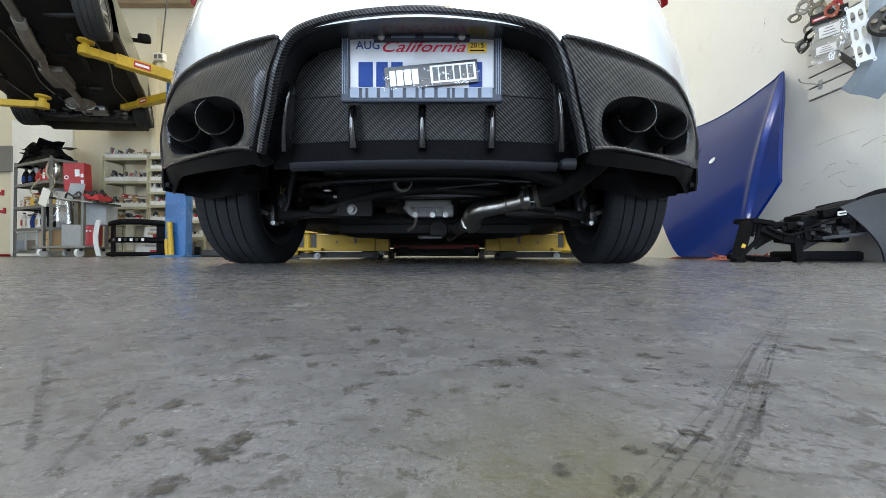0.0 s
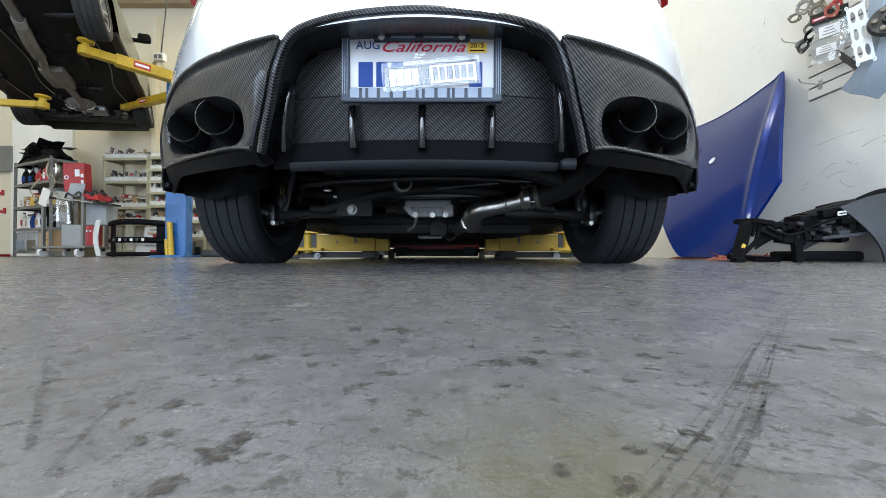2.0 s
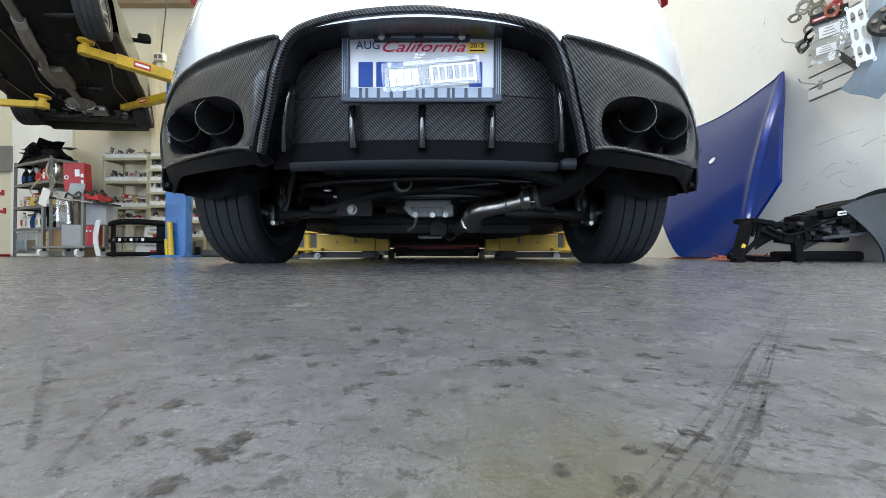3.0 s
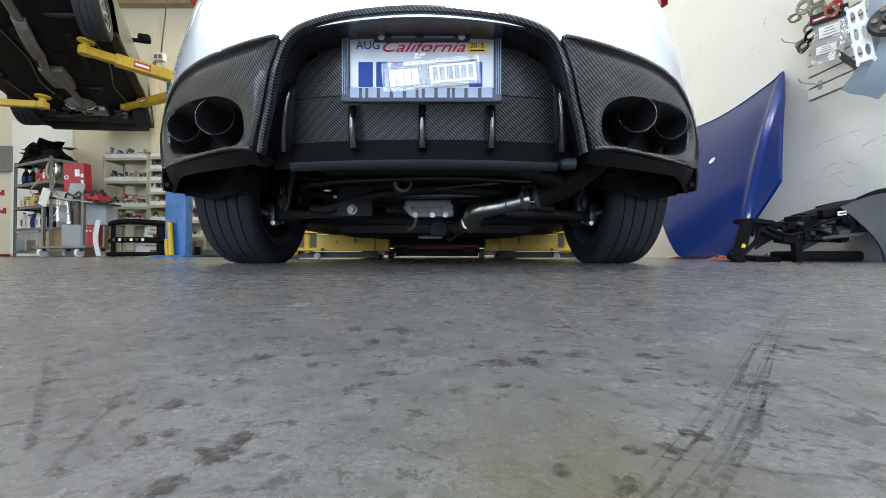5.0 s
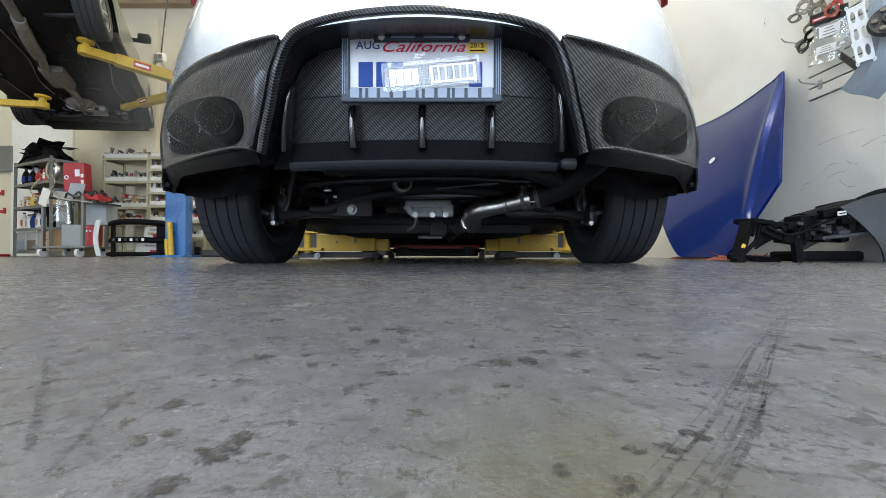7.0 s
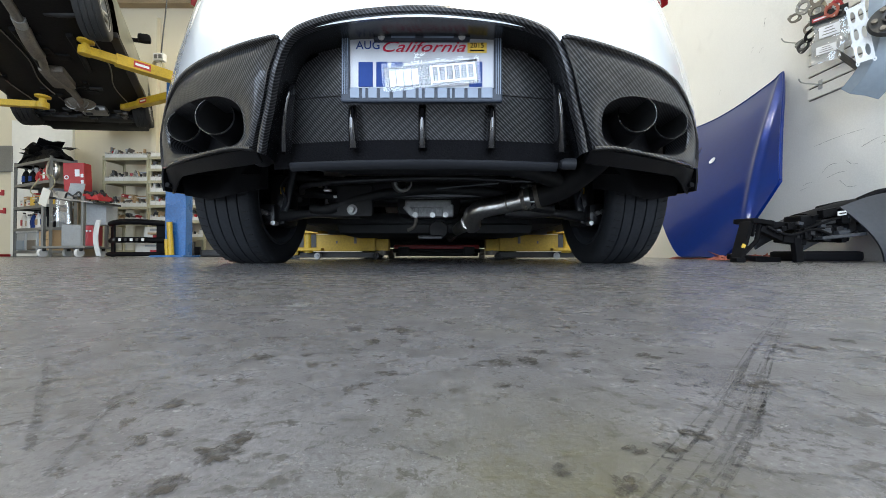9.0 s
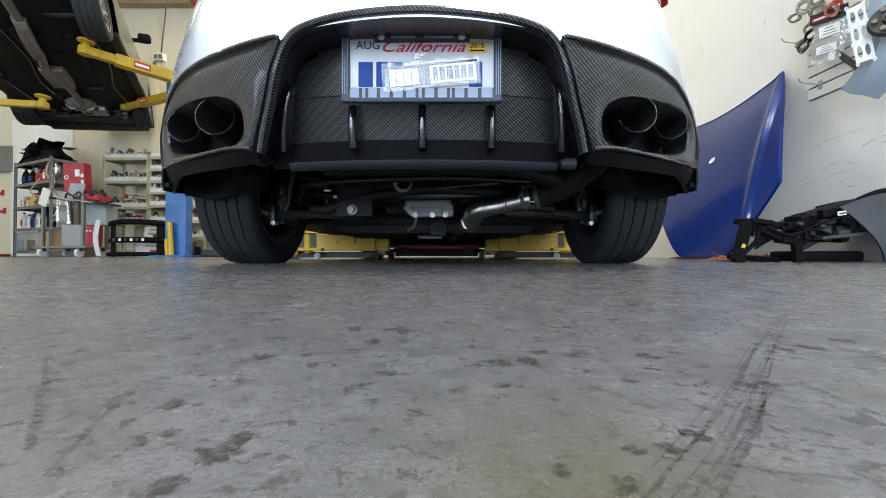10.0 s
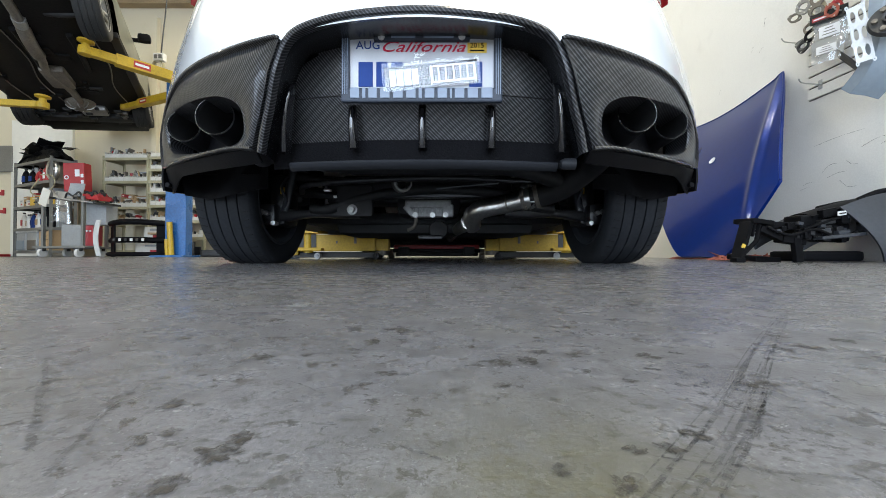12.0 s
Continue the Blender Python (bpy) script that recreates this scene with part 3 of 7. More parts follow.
def tip(c, r, ln, s, yaw):
    """A rolled-edge exhaust tip with a sooty bore."""
    m = Matrix.Translation(c) @ Matrix.Rotation(radians(yaw * s), 4, 'Z') @ Matrix.Rotation(radians(-3), 4, 'X')
    body = lathe([(r * 0.90, 0.30), (r * 0.985, ln), (r * 0.99, 0.03), (r, 0.002), (r * 0.985, 0.0), (r * 0.93, 0.006), (r * 0.90, 0.06), (r * 0.82, 0.20), (r * 0.6, 0.26), (0.001, 0.262)], 48)
    body.transform(m)
    t = cpart("exhaust_tip", body, M_TIP, label="black burnt steel exhaust tip")
    rim = lathe([(r * 0.965, 0.001), (r * 0.970, -0.0016), (r * 0.985, -0.0022), (r * 1.004, -0.001), (r * 1.006, 0.003)], 48)
    rim.transform(m)
    cpart("tip_edge", rim, M_EDGE, t, "thin bare steel edge")
    bore = lathe([(r * 0.925, 0.008), (r * 0.895, 0.06), (r * 0.815, 0.195), (0.001, 0.2)], 40)
    bore.transform(m)
    cpart("bore", bore, M_SOOT, t, "sooty bore")


for s in (-1, 1):
    cpart("exhaust_pod", pod(s), M_CARBON, label="carbon fibre bumper corner with a rounded opening")
    back = sheet(lambda a, b: (s * (HOLE[0] + (pod_hole(a * 2 * math.pi)[0] - HOLE[0]) * 0.95 * b), rear(HOLE[0] + (pod_hole(a * 2 * math.pi)[0] - HOLE[0]) * b, 0.37) + 0.12, HOLE[1] + (pod_hole(a * 2 * math.pi)[1] - HOLE[1]) * 0.95 * b), 48, 4, True)
    cpart("pod_backing", back, M_BLACKPLASTIC)
    tip((s * 0.510 + 0.003, 0.925, 0.376 + 0.003 * s), 0.0455, 0.10, s, -4)
    tip((s * 0.686, 1.08, 0.406 + 0.004 * s), 0.0455, 0.10, s, -4)
    # black flap that closes the bumper underneath, towards the wheel
    def flap(a, b):
        u = 0.36 + 0.528 * a
        top = 0.272 + 0.052 * a ** 1.6
        drop = min(1, max(0, (a - 0.72) / 0.28))
        low = top - 0.024 - 0.050 * drop * drop * (3 - 2 * drop)
        z = top + (low - top) * b
        y = rear(u, 0.30) + 0.006 + 0.035 * b
        return (s * u, y, z)
    cpart("bumper_flap", thicken(sheet(flap, 24, 8), 0.006), M_BLACKPLASTIC, label="black plastic lower bumper edge")
    def skirt(a, b):
        u = 0.885 + 0.006 * math.sin(b * 3)
        return (s * u, 1.275 + 0.155 * a, 0.250 + 0.095 * b + 0.012 * a * a * (1 - b))
    cpart("bumper_side", thicken(sheet(skirt, 8, 6), 0.006), M_BLACKPLASTIC)

    def splash(a, b):
        """Loose plastic apron that hangs before the tyre."""
        u = 0.575 + 0.30 * a
        low = 0.240 + 0.010 * math.sin(a * 7.5) + 0.030 * (1 - a) ** 2
        return (s * u, 1.365 + 0.012 * math.sin(a * 9 + b * 2) - 0.02 * b, low + (0.39 - low) * b)
    cpart("splash_apron", thicken(sheet(splash, 22, 8), 0.004), M_BLACKPLASTIC, label="loose black plastic wheel arch apron")
    cpart("apron_clip", rodded((s * 0.862, 1.262, 0.268), (s * 0.862, 1.275, 0.268), 0.008, seg=12), M_BLACKPLASTIC)

    # raised bead with a wrapped edge round the pod
    bead = [Vector((s * (HOLE[0] + (u - HOLE[0]) * 0.985), rear(u, z) - 0.014, HOLE[1] + (z - HOLE[1]) * 0.965)) for u, z in POD_OUT]
    cpart("pod_bead", tube(bmesh.new(), bead[5:] + bead[:1], 0.0034, 150, 8), M_CARBONGLOSS, label="clear-coated carbon fibre edge bead")
    def liner(a, b):
        t = radians(-4 + 194 * a)
        return (s * (0.60 + 0.27 * b), REAR_AXLE + 0.375 * -math.cos(t), TYRE_R + 0.02 + 0.375 * math.sin(t))
    cpart("wheel_liner", thicken(sheet(liner, 26, 5), 0.004), M_BLACKPLASTIC)


# wheels
def tyre_mesh():
    prof = []
    w, r = 0.112, TYRE_R
    prof += [(0.232, -w * 0.80), (0.27, -w * 1.0), (0.300, -w * 0.985), (0.317, -w * 0.90)]
    groove = (-0.060, -0.021, 0.021, 0.060)
    x = -w * 0.84
    prof.append((r - 0.003, x))
    for g in groove:
        prof += [(r + 0.001 - 0.25 * g * g, g - 0.0026), (r - 0.007, g - 0.0016), (r - 0.007, g + 0.0016), (r + 0.001 - 0.25 * g * g, g + 0.0026)]
    prof += [(r - 0.003, w * 0.84), (0.317, w * 0.90), (0.300, w * 0.985), (0.27, w * 1.0), (0.232, w * 0.80)]
    bm = lathe(prof, 80, 'X')
    return bm


def tyre_sipes():
    """Fine cross cuts on the shoulders, as thin dark ridges."""
    bm = bmesh.new()
    for k in range(64):
        t = 2 * math.pi * k / 64
        for sx in (-1, 1):
            m = Matrix.Rotation(t, 4, 'X') @ Matrix.Translation((sx * 0.078, 0, TYRE_R - 0.0006)) @ Matrix.Rotation(sx * 0.25, 4, 'Z')
            r = bmesh.ops.create_cube(bm, size=1.0)
            bmesh.ops.transform(bm, matrix=m @ Matrix.Diagonal((0.032, 0.0022, 0.002, 1)), verts=r["verts"])
    return bm


def wheel(x, y, camber):
    m = Matrix.Translation((x, y, TYRE_R - 0.003)) @ Matrix.Rotation(radians(camber), 4, 'Y')
    bm = tyre_mesh()
    bm.transform(m)
    s = 1 if x > 0 else -1
    hub = lathe([(0.001, 0.0), (0.055, 0.0), (0.06, 0.05), (0.19, 0.07), (0.20, 0.10), (0.232, 0.11), (0.236, 0.12), (0.236, -0.115), (0.228, -0.12), (0.21, -0.10), (0.205, 0.03)], 48, 'X')
    if s < 0:
        hub.transform(Matrix.Diagonal((-1, 1, 1, 1)))
        bmesh.ops.recalc_face_normals(hub, faces=hub.faces[:])
    hub.transform(m @ Matrix.Diagonal((0.8, 1, 1, 1)))
    w = cpart("wheel", hub, M_GREYPLASTIC, label="dark painted alloy wheel with black tyre")
    part("tyre", bm_in_car(bm), M_RUBBER, w, "worn black low-profile tyre", True)
    si = tyre_sipes()
    si.transform(m)
    tagged(part("tread_pattern", bm_in_car(si), M_SOOT, w), kind="stuff")
    disc = lathe([(0.06, -0.02), (0.165, -0.02), (0.165, -0.045), (0.06, -0.045)], 40, 'X')
    if s < 0:
        disc.transform(Matrix.Diagonal((-1, 1, 1, 1)))
    disc.transform(m)
    part("brake_disc", bm_in_car(disc), M_ARM, w, "dark rusty brake disc", True)


def bm_in_car(bm):
    bm.transform(TO_CAR)
    return bm


for s in (-1, 1):
    wheel(s * 0.766, REAR_AXLE, -2.6 * s)
    wheel(s * 0.765, FRONT_AXLE, 0)

# underside
cpart("floor_pan", boxed((0, 3.25, 0.225), (1.36, 2.5, 0.06), bevel=0.02), M_UNDER, label="black underbody floor pan")
cpart("boot_floor", boxed((0, 1.28, 0.47), (1.10, 0.70, 0.10), bevel=0.03), M_UNDER)
well = cpart("spare_well", lathe([(0.001, 0.32), (0.24, 0.322), (0.29, 0.34), (0.30, 0.45)], 36, 'Z'), M_UNDER)
well.location = (-0.05, 1.20, 0.03)
# rear subframe: cross member with a drooping middle
cpart("subframe", tube(bmesh.new(), [(-0.50, 1.60, 0.228), (-0.42, 1.58, 0.226), (-0.28, 1.57, 0.270), (0, 1.57, 0.305), (0.28, 1.57, 0.285), (0.42, 1.58, 0.235), (0.50, 1.60, 0.228)], 0.021, 40), M_UNDER, label="black rear suspension cross member")
cpart("rear_beam", boxed((0, 1.85, 0.33), (1.0, 0.14, 0.12), bevel=0.03), M_UNDER)
for s in (-1, 1):
    def arm_web(a, b):
        x = 0.30 + 0.41 * a
        half = 0.030 - 0.010 * math.sin(math.pi * a) + 0.004 * math.sin(9 * a)
        t = 2 * math.pi * b
        sq = lambda v: math.copysign(abs(v) ** 0.45, v)
        return (s * x, 1.60 + 0.06 * a + 0.035 * sq(math.cos(t)), 0.220 - 0.018 * a + half * sq(math.sin(t)))
    cpart("lower_arm", sheet(arm_web, 20, 21), M_ARM, label="black pressed steel lower control arm")
    cpart("arm_cup", boxed((s * 0.675, 1.60, 0.205), (0.07, 0.07, 0.085), bevel=0.02), M_ARM)
    cpart("inner_bolt", rodded((s * 0.668, 1.545, 0.206), (s * 0.668, 1.58, 0.206), 0.010, seg=6), M_BOLT)
    cpart("brake_hose", tube(bmesh.new(), [(s * 0.60, 1.60, 0.36), (s * 0.615, 1.57, 0.31), (s * 0.60, 1.58, 0.26), (s * 0.64, 1.62, 0.22)], 0.006, 14, 8), M_GREYPLASTIC)
    cpart("upper_arm", tube(bmesh.new(), [(s * 0.36, 1.72, 0.36), (s * 0.52, 1.72, 0.375), (s * 0.66, 1.72, 0.40)], 0.02, 12), M_UNDER)
    cpart("knuckle", boxed((s * 0.655, 1.70, 0.27), (0.07, 0.16, 0.22), bevel=0.03), M_ARM, label="dark cast knuckle")
    cpart("arm_bolt", rodded((s * 0.692, 1.56, 0.212), (s * 0.692, 1.60, 0.212), 0.013, seg=6), M_BOLT)
    cpart("ball_joint", rodded((s * 0.640, 1.545, 0.165), (s * 0.640, 1.58, 0.165), 0.010, seg=6), M_BOLT)
    cpart("damper", rodded((s * 0.62, 1.62, 0.22), (s * 0.57, 1.62, 0.50), 0.016), M_GREYPLASTIC)
    cpart("spring_clip", boxed((s * 0.618, 1.585, 0.302), (0.016, 0.012, 0.03), bevel=0.003), M_YELLOW, label="small yellow clip")
    cpart("brake_caliper", boxed((s * 0.66, 1.86, 0.36), (0.10, 0.12, 0.17), bevel=0.03), M_UNDER)
cpart("subframe_plate", boxed((-0.02, 1.60, 0.318), (0.70, 0.05, 0.095), bevel=0.02), M_ARM, label="flat black subframe plate")
for x in (-0.36, -0.20, 0.10, 0.25):
    cpart("plate_hole", rodded((x, 1.565, 0.30 + 0.02 * math.sin(x * 9)), (x, 1.585, 0.30 + 0.02 * math.sin(x * 9)), 0.010, seg=14), M_SOOT)
cpart("fuel_tank", boxed((0, 2.25, 0.20), (1.05, 0.45, 0.12), bevel=0.05), M_UNDER)
cpart("stay", tube(bmesh.new(), [(-0.075, 1.72, 0.20), (-0.085, 1.73, 0.165), (-0.115, 1.76, 0.15)], 0.008, 10, 8), M_ALUDARK)
cpart("cover_bracket", boxed((-0.02, 1.95, 0.125), (0.12, 0.05, 0.022), bevel=0.006), M_ARM)
cpart("muffler_hanger", boxed((0.36, 1.50, 0.315), (0.035, 0.03, 0.07), bevel=0.006), M_ARM)
cpart("sway_bar", tube(bmesh.new(), [(-0.55, 1.62, 0.30), (-0.45, 1.50, 0.315), (0.0, 1.49, 0.335), (0.30, 1.49, 0.325), (0.45, 1.50, 0.315), (0.55, 1.62, 0.30)], 0.012, 40, 10), M_ARM)
cpart("hanger", boxed((-0.315, 1.575, 0.256), (0.15, 0.04, 0.13), bevel=0.018), M_UNDER)
for bx, bz in ((-0.322, 0.219),):
    b = lathe([(0.001, -0.016), (0.011, -0.016), (0.0125, -0.004), (0.021, -0.003), (0.021, 0.004)], 18)
    b.transform(Matrix.Translation((bx, 1.55, bz)))
    cpart("flange_bolt", b, M_ALU, label="dull zinc flange bolt")
eye = lathe([(0.030, -0.012), (0.038, -0.010), (0.038, 0.02), (0.024, 0.02), (0.024, -0.010)], 24)
eye.transform(Matrix.Translation((-0.118, 1.52, 0.322)) @ Matrix.Rotation(0.5, 4, 'Z'))
cpart("bushing", eye, M_ALU, label="grey rubber bushing ring")
# differential with cooling ribs
diff = bmesh.new()
box(diff, (-0.022, 1.72, 0.262), (0.205, 0.05, 0.035), bevel=0.008)
box(diff, (-0.105, 1.715, 0.235), (0.055, 0.04, 0.03), pose(0, 0, 0, 0, 48, 0), 0.006)
box(diff, (0.066, 1.715, 0.232), (0.05, 0.04, 0.055), None, 0.006)
box(diff, (-0.022, 1.74, 0.235), (0.165, 0.06, 0.06), bevel=0.012)
dcase = cpart("differential", diff, M_ALU, label="ribbed cast aluminium differential cover", smooth=False)
for k in range(9):
    cpart("rib", boxed((-0.105 + k * 0.019, 1.706, 0.240), (0.006, 0.02, 0.042), bevel=0.002), M_ALU, dcase)
for k in (-0.078, -0.002, 0.055):
    b = rodded((k, 1.685, 0.212), (k, 1.71, 0.212), 0.012, seg=12)
    rod(b, (k, 1.68, 0.212), (k, 1.69, 0.212), 0.008, seg=6)
    cpart("drain_bolt", b, M_BOLT, dcase)
cpart("diff_housing", boxed((-0.022, 1.86, 0.29), (0.30, 0.22, 0.16), bevel=0.05), M_UNDER)
flange_ob = cpart("drive_flange", lathe([(0.001, -0.03), (0.045, -0.028), (0.05, 0.0), (0.03, 0.06)], 24), M_UNDER)
flange_ob.location = (0.02, 2.0, 0.165)
for s in (-1, 1):
    cpart("drive_shaft", rodded((s * 0.14, 1.80, 0.29), (s * 0.66, 1.74, 0.32), 0.018), M_UNDER)
# exhaust run
pipe = cpart("mid_pipe", tube(bmesh.new(), [(0.168, 1.68, 0.168), (0.168, 1.61, 0.198), (0.200, 1.56, 0.222), (0.28, 1.53, 0.236), (0.372, 1.49, 0.256)], lambda k: 0.041 - 0.006 * k, 30, 22), M_STEEL, label="bright stainless exhaust pipe")
cpart("collar", rodded((0.345, 1.500, 0.2505), (0.405, 1.476, 0.2625), 0.040, seg=28), M_STEEL, pipe)
fl = lathe([(0.02, -0.008), (0.050, -0.008), (0.050, 0.008), (0.02, 0.008)], 24)
fl.transform(Matrix.Translation((0.379, 1.488, 0.263)) @ Matrix.Rotation(radians(-66), 4, 'Z'))
cpart("flange", fl, M_ALU, pipe)
cpart("clamp_band", rodded((0.350, 1.498, 0.2515), (0.364, 1.4925, 0.2545), 0.0435, seg=28), M_ALUDARK, pipe, "dull steel clamp band")
cpart("clamp_band", rodded((0.398, 1.479, 0.261), (0.412, 1.4735, 0.264), 0.046, seg=28), M_ALUDARK, pipe, "dull steel clamp band")
cpart("weld_bead", rodded((0.296, 1.5205, 0.2400), (0.300, 1.519, 0.2410), 0.0385, seg=28), M_ALUDARK, pipe)
for k in (0.0, 0.045):
    b = rodded((0.372 + k * 0.2, 1.455, 0.238 + k), (0.404 + k * 0.2, 1.445, 0.240 + k), 0.006, seg=6)
    cpart("clamp_bolt", b, M_BOLT, pipe)
cpart("rear_pipe", tube(bmesh.new(), [(0.384, 1.485, 0.258), (0.44, 1.46, 0.268), (0.50, 1.42, 0.292), (0.56, 1.34, 0.345), (0.56, 1.20, 0.37)], 0.042, 24, 18), M_UNDER, label="blackened rear exhaust pipe")
cpart("cross_pipe", tube(bmesh.new(), [(0.50, 1.42, 0.30), (0.30, 1.40, 0.355), (0, 1.40, 0.36), (-0.30, 1.38, 0.36), (-0.55, 1.22, 0.37)], 0.033, 34, 16), M_UNDER)
cpart("brace_rod", tube(bmesh.new(), [(0.02, 1.44, 0.285), (0.12, 1.43, 0.293), (0.25, 1.42, 0.302)], 0.004, 8, 8), M_GREYPLASTIC)
cpart("front_pipe", tube(bmesh.new(), [(0.150, 1.64, 0.178), (0.145, 1.75, 0.172), (0.12, 2.1, 0.17), (0.10, 3.0, 0.165)], 0.031, 20, 14), M_STEEL)
for k, (x, z, w) in enumerate(((-0.46, 0.318, 0.018), (-0.43, 0.302, 0.03), (-0.375, 0.300, 0.025), (-0.395, 0.276, 0.02), (-0.36, 0.272, 0.016))):
    cpart("line_bracket", boxed((x, 1.58, z), (w, 0.02, 0.010), bevel=0.003), M_BOLT if k % 2 else M_ALUDARK)

cpart("front_undertray", boxed((0, 4.72, 0.165), (1.50, 0.75, 0.09), bevel=0.03), M_UNDER)
# number plate with its frame
plate = cpart("number_plate", boxed((0, 0.800, 0.4265), (0.302, 0.004, 0.138), bevel=0.0018), M_PLATE, label="white plate with blue characters masked by bars")


def flat(words, size, x, z, mat, name, y=0.7965, shear=0.0, turn=0.0, sx=1.0):
    bm = text_mesh(words, size, 0.0006, shear)
    bm.transform(Matrix.Translation((x, y, z)) @ Matrix.Rotation(radians(-turn), 4, 'Y') @ FACE @ Matrix.Diagonal((sx, 1, 1, 1)))
    return cpart(name, bm, mat, plate, smooth=False)


flat("AUG", 0.024, -0.112, 0.467, M_PLATEBLUE, "month_letters")
flat("California", 0.032, 0.0, 0.4615, M_PLATERED, "state_letters", shear=0.42, sx=1.42)
cpart("year_sticker", boxed((0.115, 0.7968, 0.470), (0.040, 0.0012, 0.021)), M_STICKYEL, plate, "small yellow year sticker", False)
flat("2015", 0.0145, 0.115, 0.4695, M_DECALB, "year_letters", y=0.7955)
cpart("sticker_bar", boxed((0.115, 0.7955, 0.4635), (0.03, 0.0008, 0.003)), M_DECALB, plate, smooth=False)
for x, w in ((-0.117, 0.030), (-0.083, 0.024), (-0.052, 0.024), (0.112, 0.028)):
    cpart("character_bar", boxed((x, 0.7968, 0.414), (w, 0.0012, 0.052), bevel=0.0005), M_PLATEBLUE, plate, smooth=False)
pf = bmesh.new()
for c, s2 in (((-0.158, 0.795, 0.430), (0.017, 0.012, 0.130)), ((0.158, 0.795, 0.430), (0.017, 0.012, 0.130)), ((0, 0.795, 0.3685), (0.334, 0.013, 0.030)), ((0, 0.795, 0.4965), (0.326, 0.012, 0.012)), ((0, 0.7945, 0.489), (0.20, 0.012, 0.016))):
    box(pf, c, s2, bevel=0.004)
frame_ob = cpart("plate_frame", pf, M_FRAME, label="blue-black plastic plate frame with raised lettering", smooth=False)
for s in (-1, 1):
    for k in range(3):
        cpart("frame_rib", boxed((s * (0.1535 + 0.0045 * k), 0.7885, 0.428), (0.0014, 0.003, 0.118), bevel=0.0005), M_FRAMETEXT, frame_ob, smooth=False)
x = -0.148
for w in (0.021, 0.008, 0.020, 0.022, 0.023, 0.022, 0.008, 0.022, 0.022, 0.005, 0.022, 0.024, 0.026):
    cpart("raised_bar", boxed((x + w / 2, 0.7875, 0.3715), (w * 0.90, 0.003, 0.0215), bevel=0.001), M_FRAMETEXT, frame_ob, smooth=False)
    x += w + 0.0042
for x, w in ((-0.038, 0.050), (0.035, 0.062)):
    cpart("raised_bar", boxed((x, 0.7880, 0.4895), (w, 0.002, 0.008), bevel=0.001), M_FRAMETEXT, frame_ob, smooth=False)
for x in (-0.083, 0.083):
    b = lathe([(0.001, -0.004), (0.003, -0.004), (0.0035, -0.002), (0.0075, -0.001), (0.0075, 0.004)], 18)
    b.transform(Matrix.Translation((x, 0.787, 0.489)))
    cpart("plate_screw", b, M_BOLT, frame_ob, "chrome plate screw")
cpart("plate_lamp", boxed((0.10, 0.79, 0.505), (0.07, 0.05, 0.012), bevel=0.003), M_BLACKPLASTIC)

# ---- tilted club sticker under clear film on the plate ----
decal = thing("sticker", pose(CAR_X + 0.020, 0.790, 0.410, 0, -5.5, 0), "black and white club sticker taped over the plate", "sticker")
part("backing", boxed((0, 0, 0), (0.192, 0.0012, 0.047)), M_DECALB, decal)
part("white_field", boxed((0.045, -0.0011, 0.0), (0.094, 0.0010, 0.036)), M_DECALW, decal)
x = -0.086
for w in (0.012, 0.013, 0.014, 0.013):
    part("letter_bar", boxed((x + w / 2, -0.0011, -0.001), (w, 0.0010, 0.032)), M_DECALW, decal)
    x += w + 0.0024
x = 0.003
for w in (0.011, 0.012, 0.013, 0.011, 0.012, 0.011):
    part("letter_bar", boxed((x + w / 2, -0.0021, 0.0), (w, 0.0010, 0.028)), M_DECALB, decal)
    x += w + 0.0028


def film_sheet(w, h, seed):
    def f(a, b):
        x, z = (a - 0.5) * w, (b - 0.5) * h
        nv = noise.noise(Vector((x * 22 + seed, z * 30, seed)))
        return (x, -0.0025 * abs(nv) - 0.0008, z)
    return sheet(f, 34, 16)


tape = tagged(link("clear_tape", film_sheet(0.202, 0.058, 3.1), M_FILM, smooth=True), "loose crinkled clear tape film over the sticker", "tape")
tape_up = tagged(link("clear_tape", film_sheet(0.036, 0.05, 8.4), M_FILM, smooth=True), "clear tape strip hanging from the plate frame", "tape")


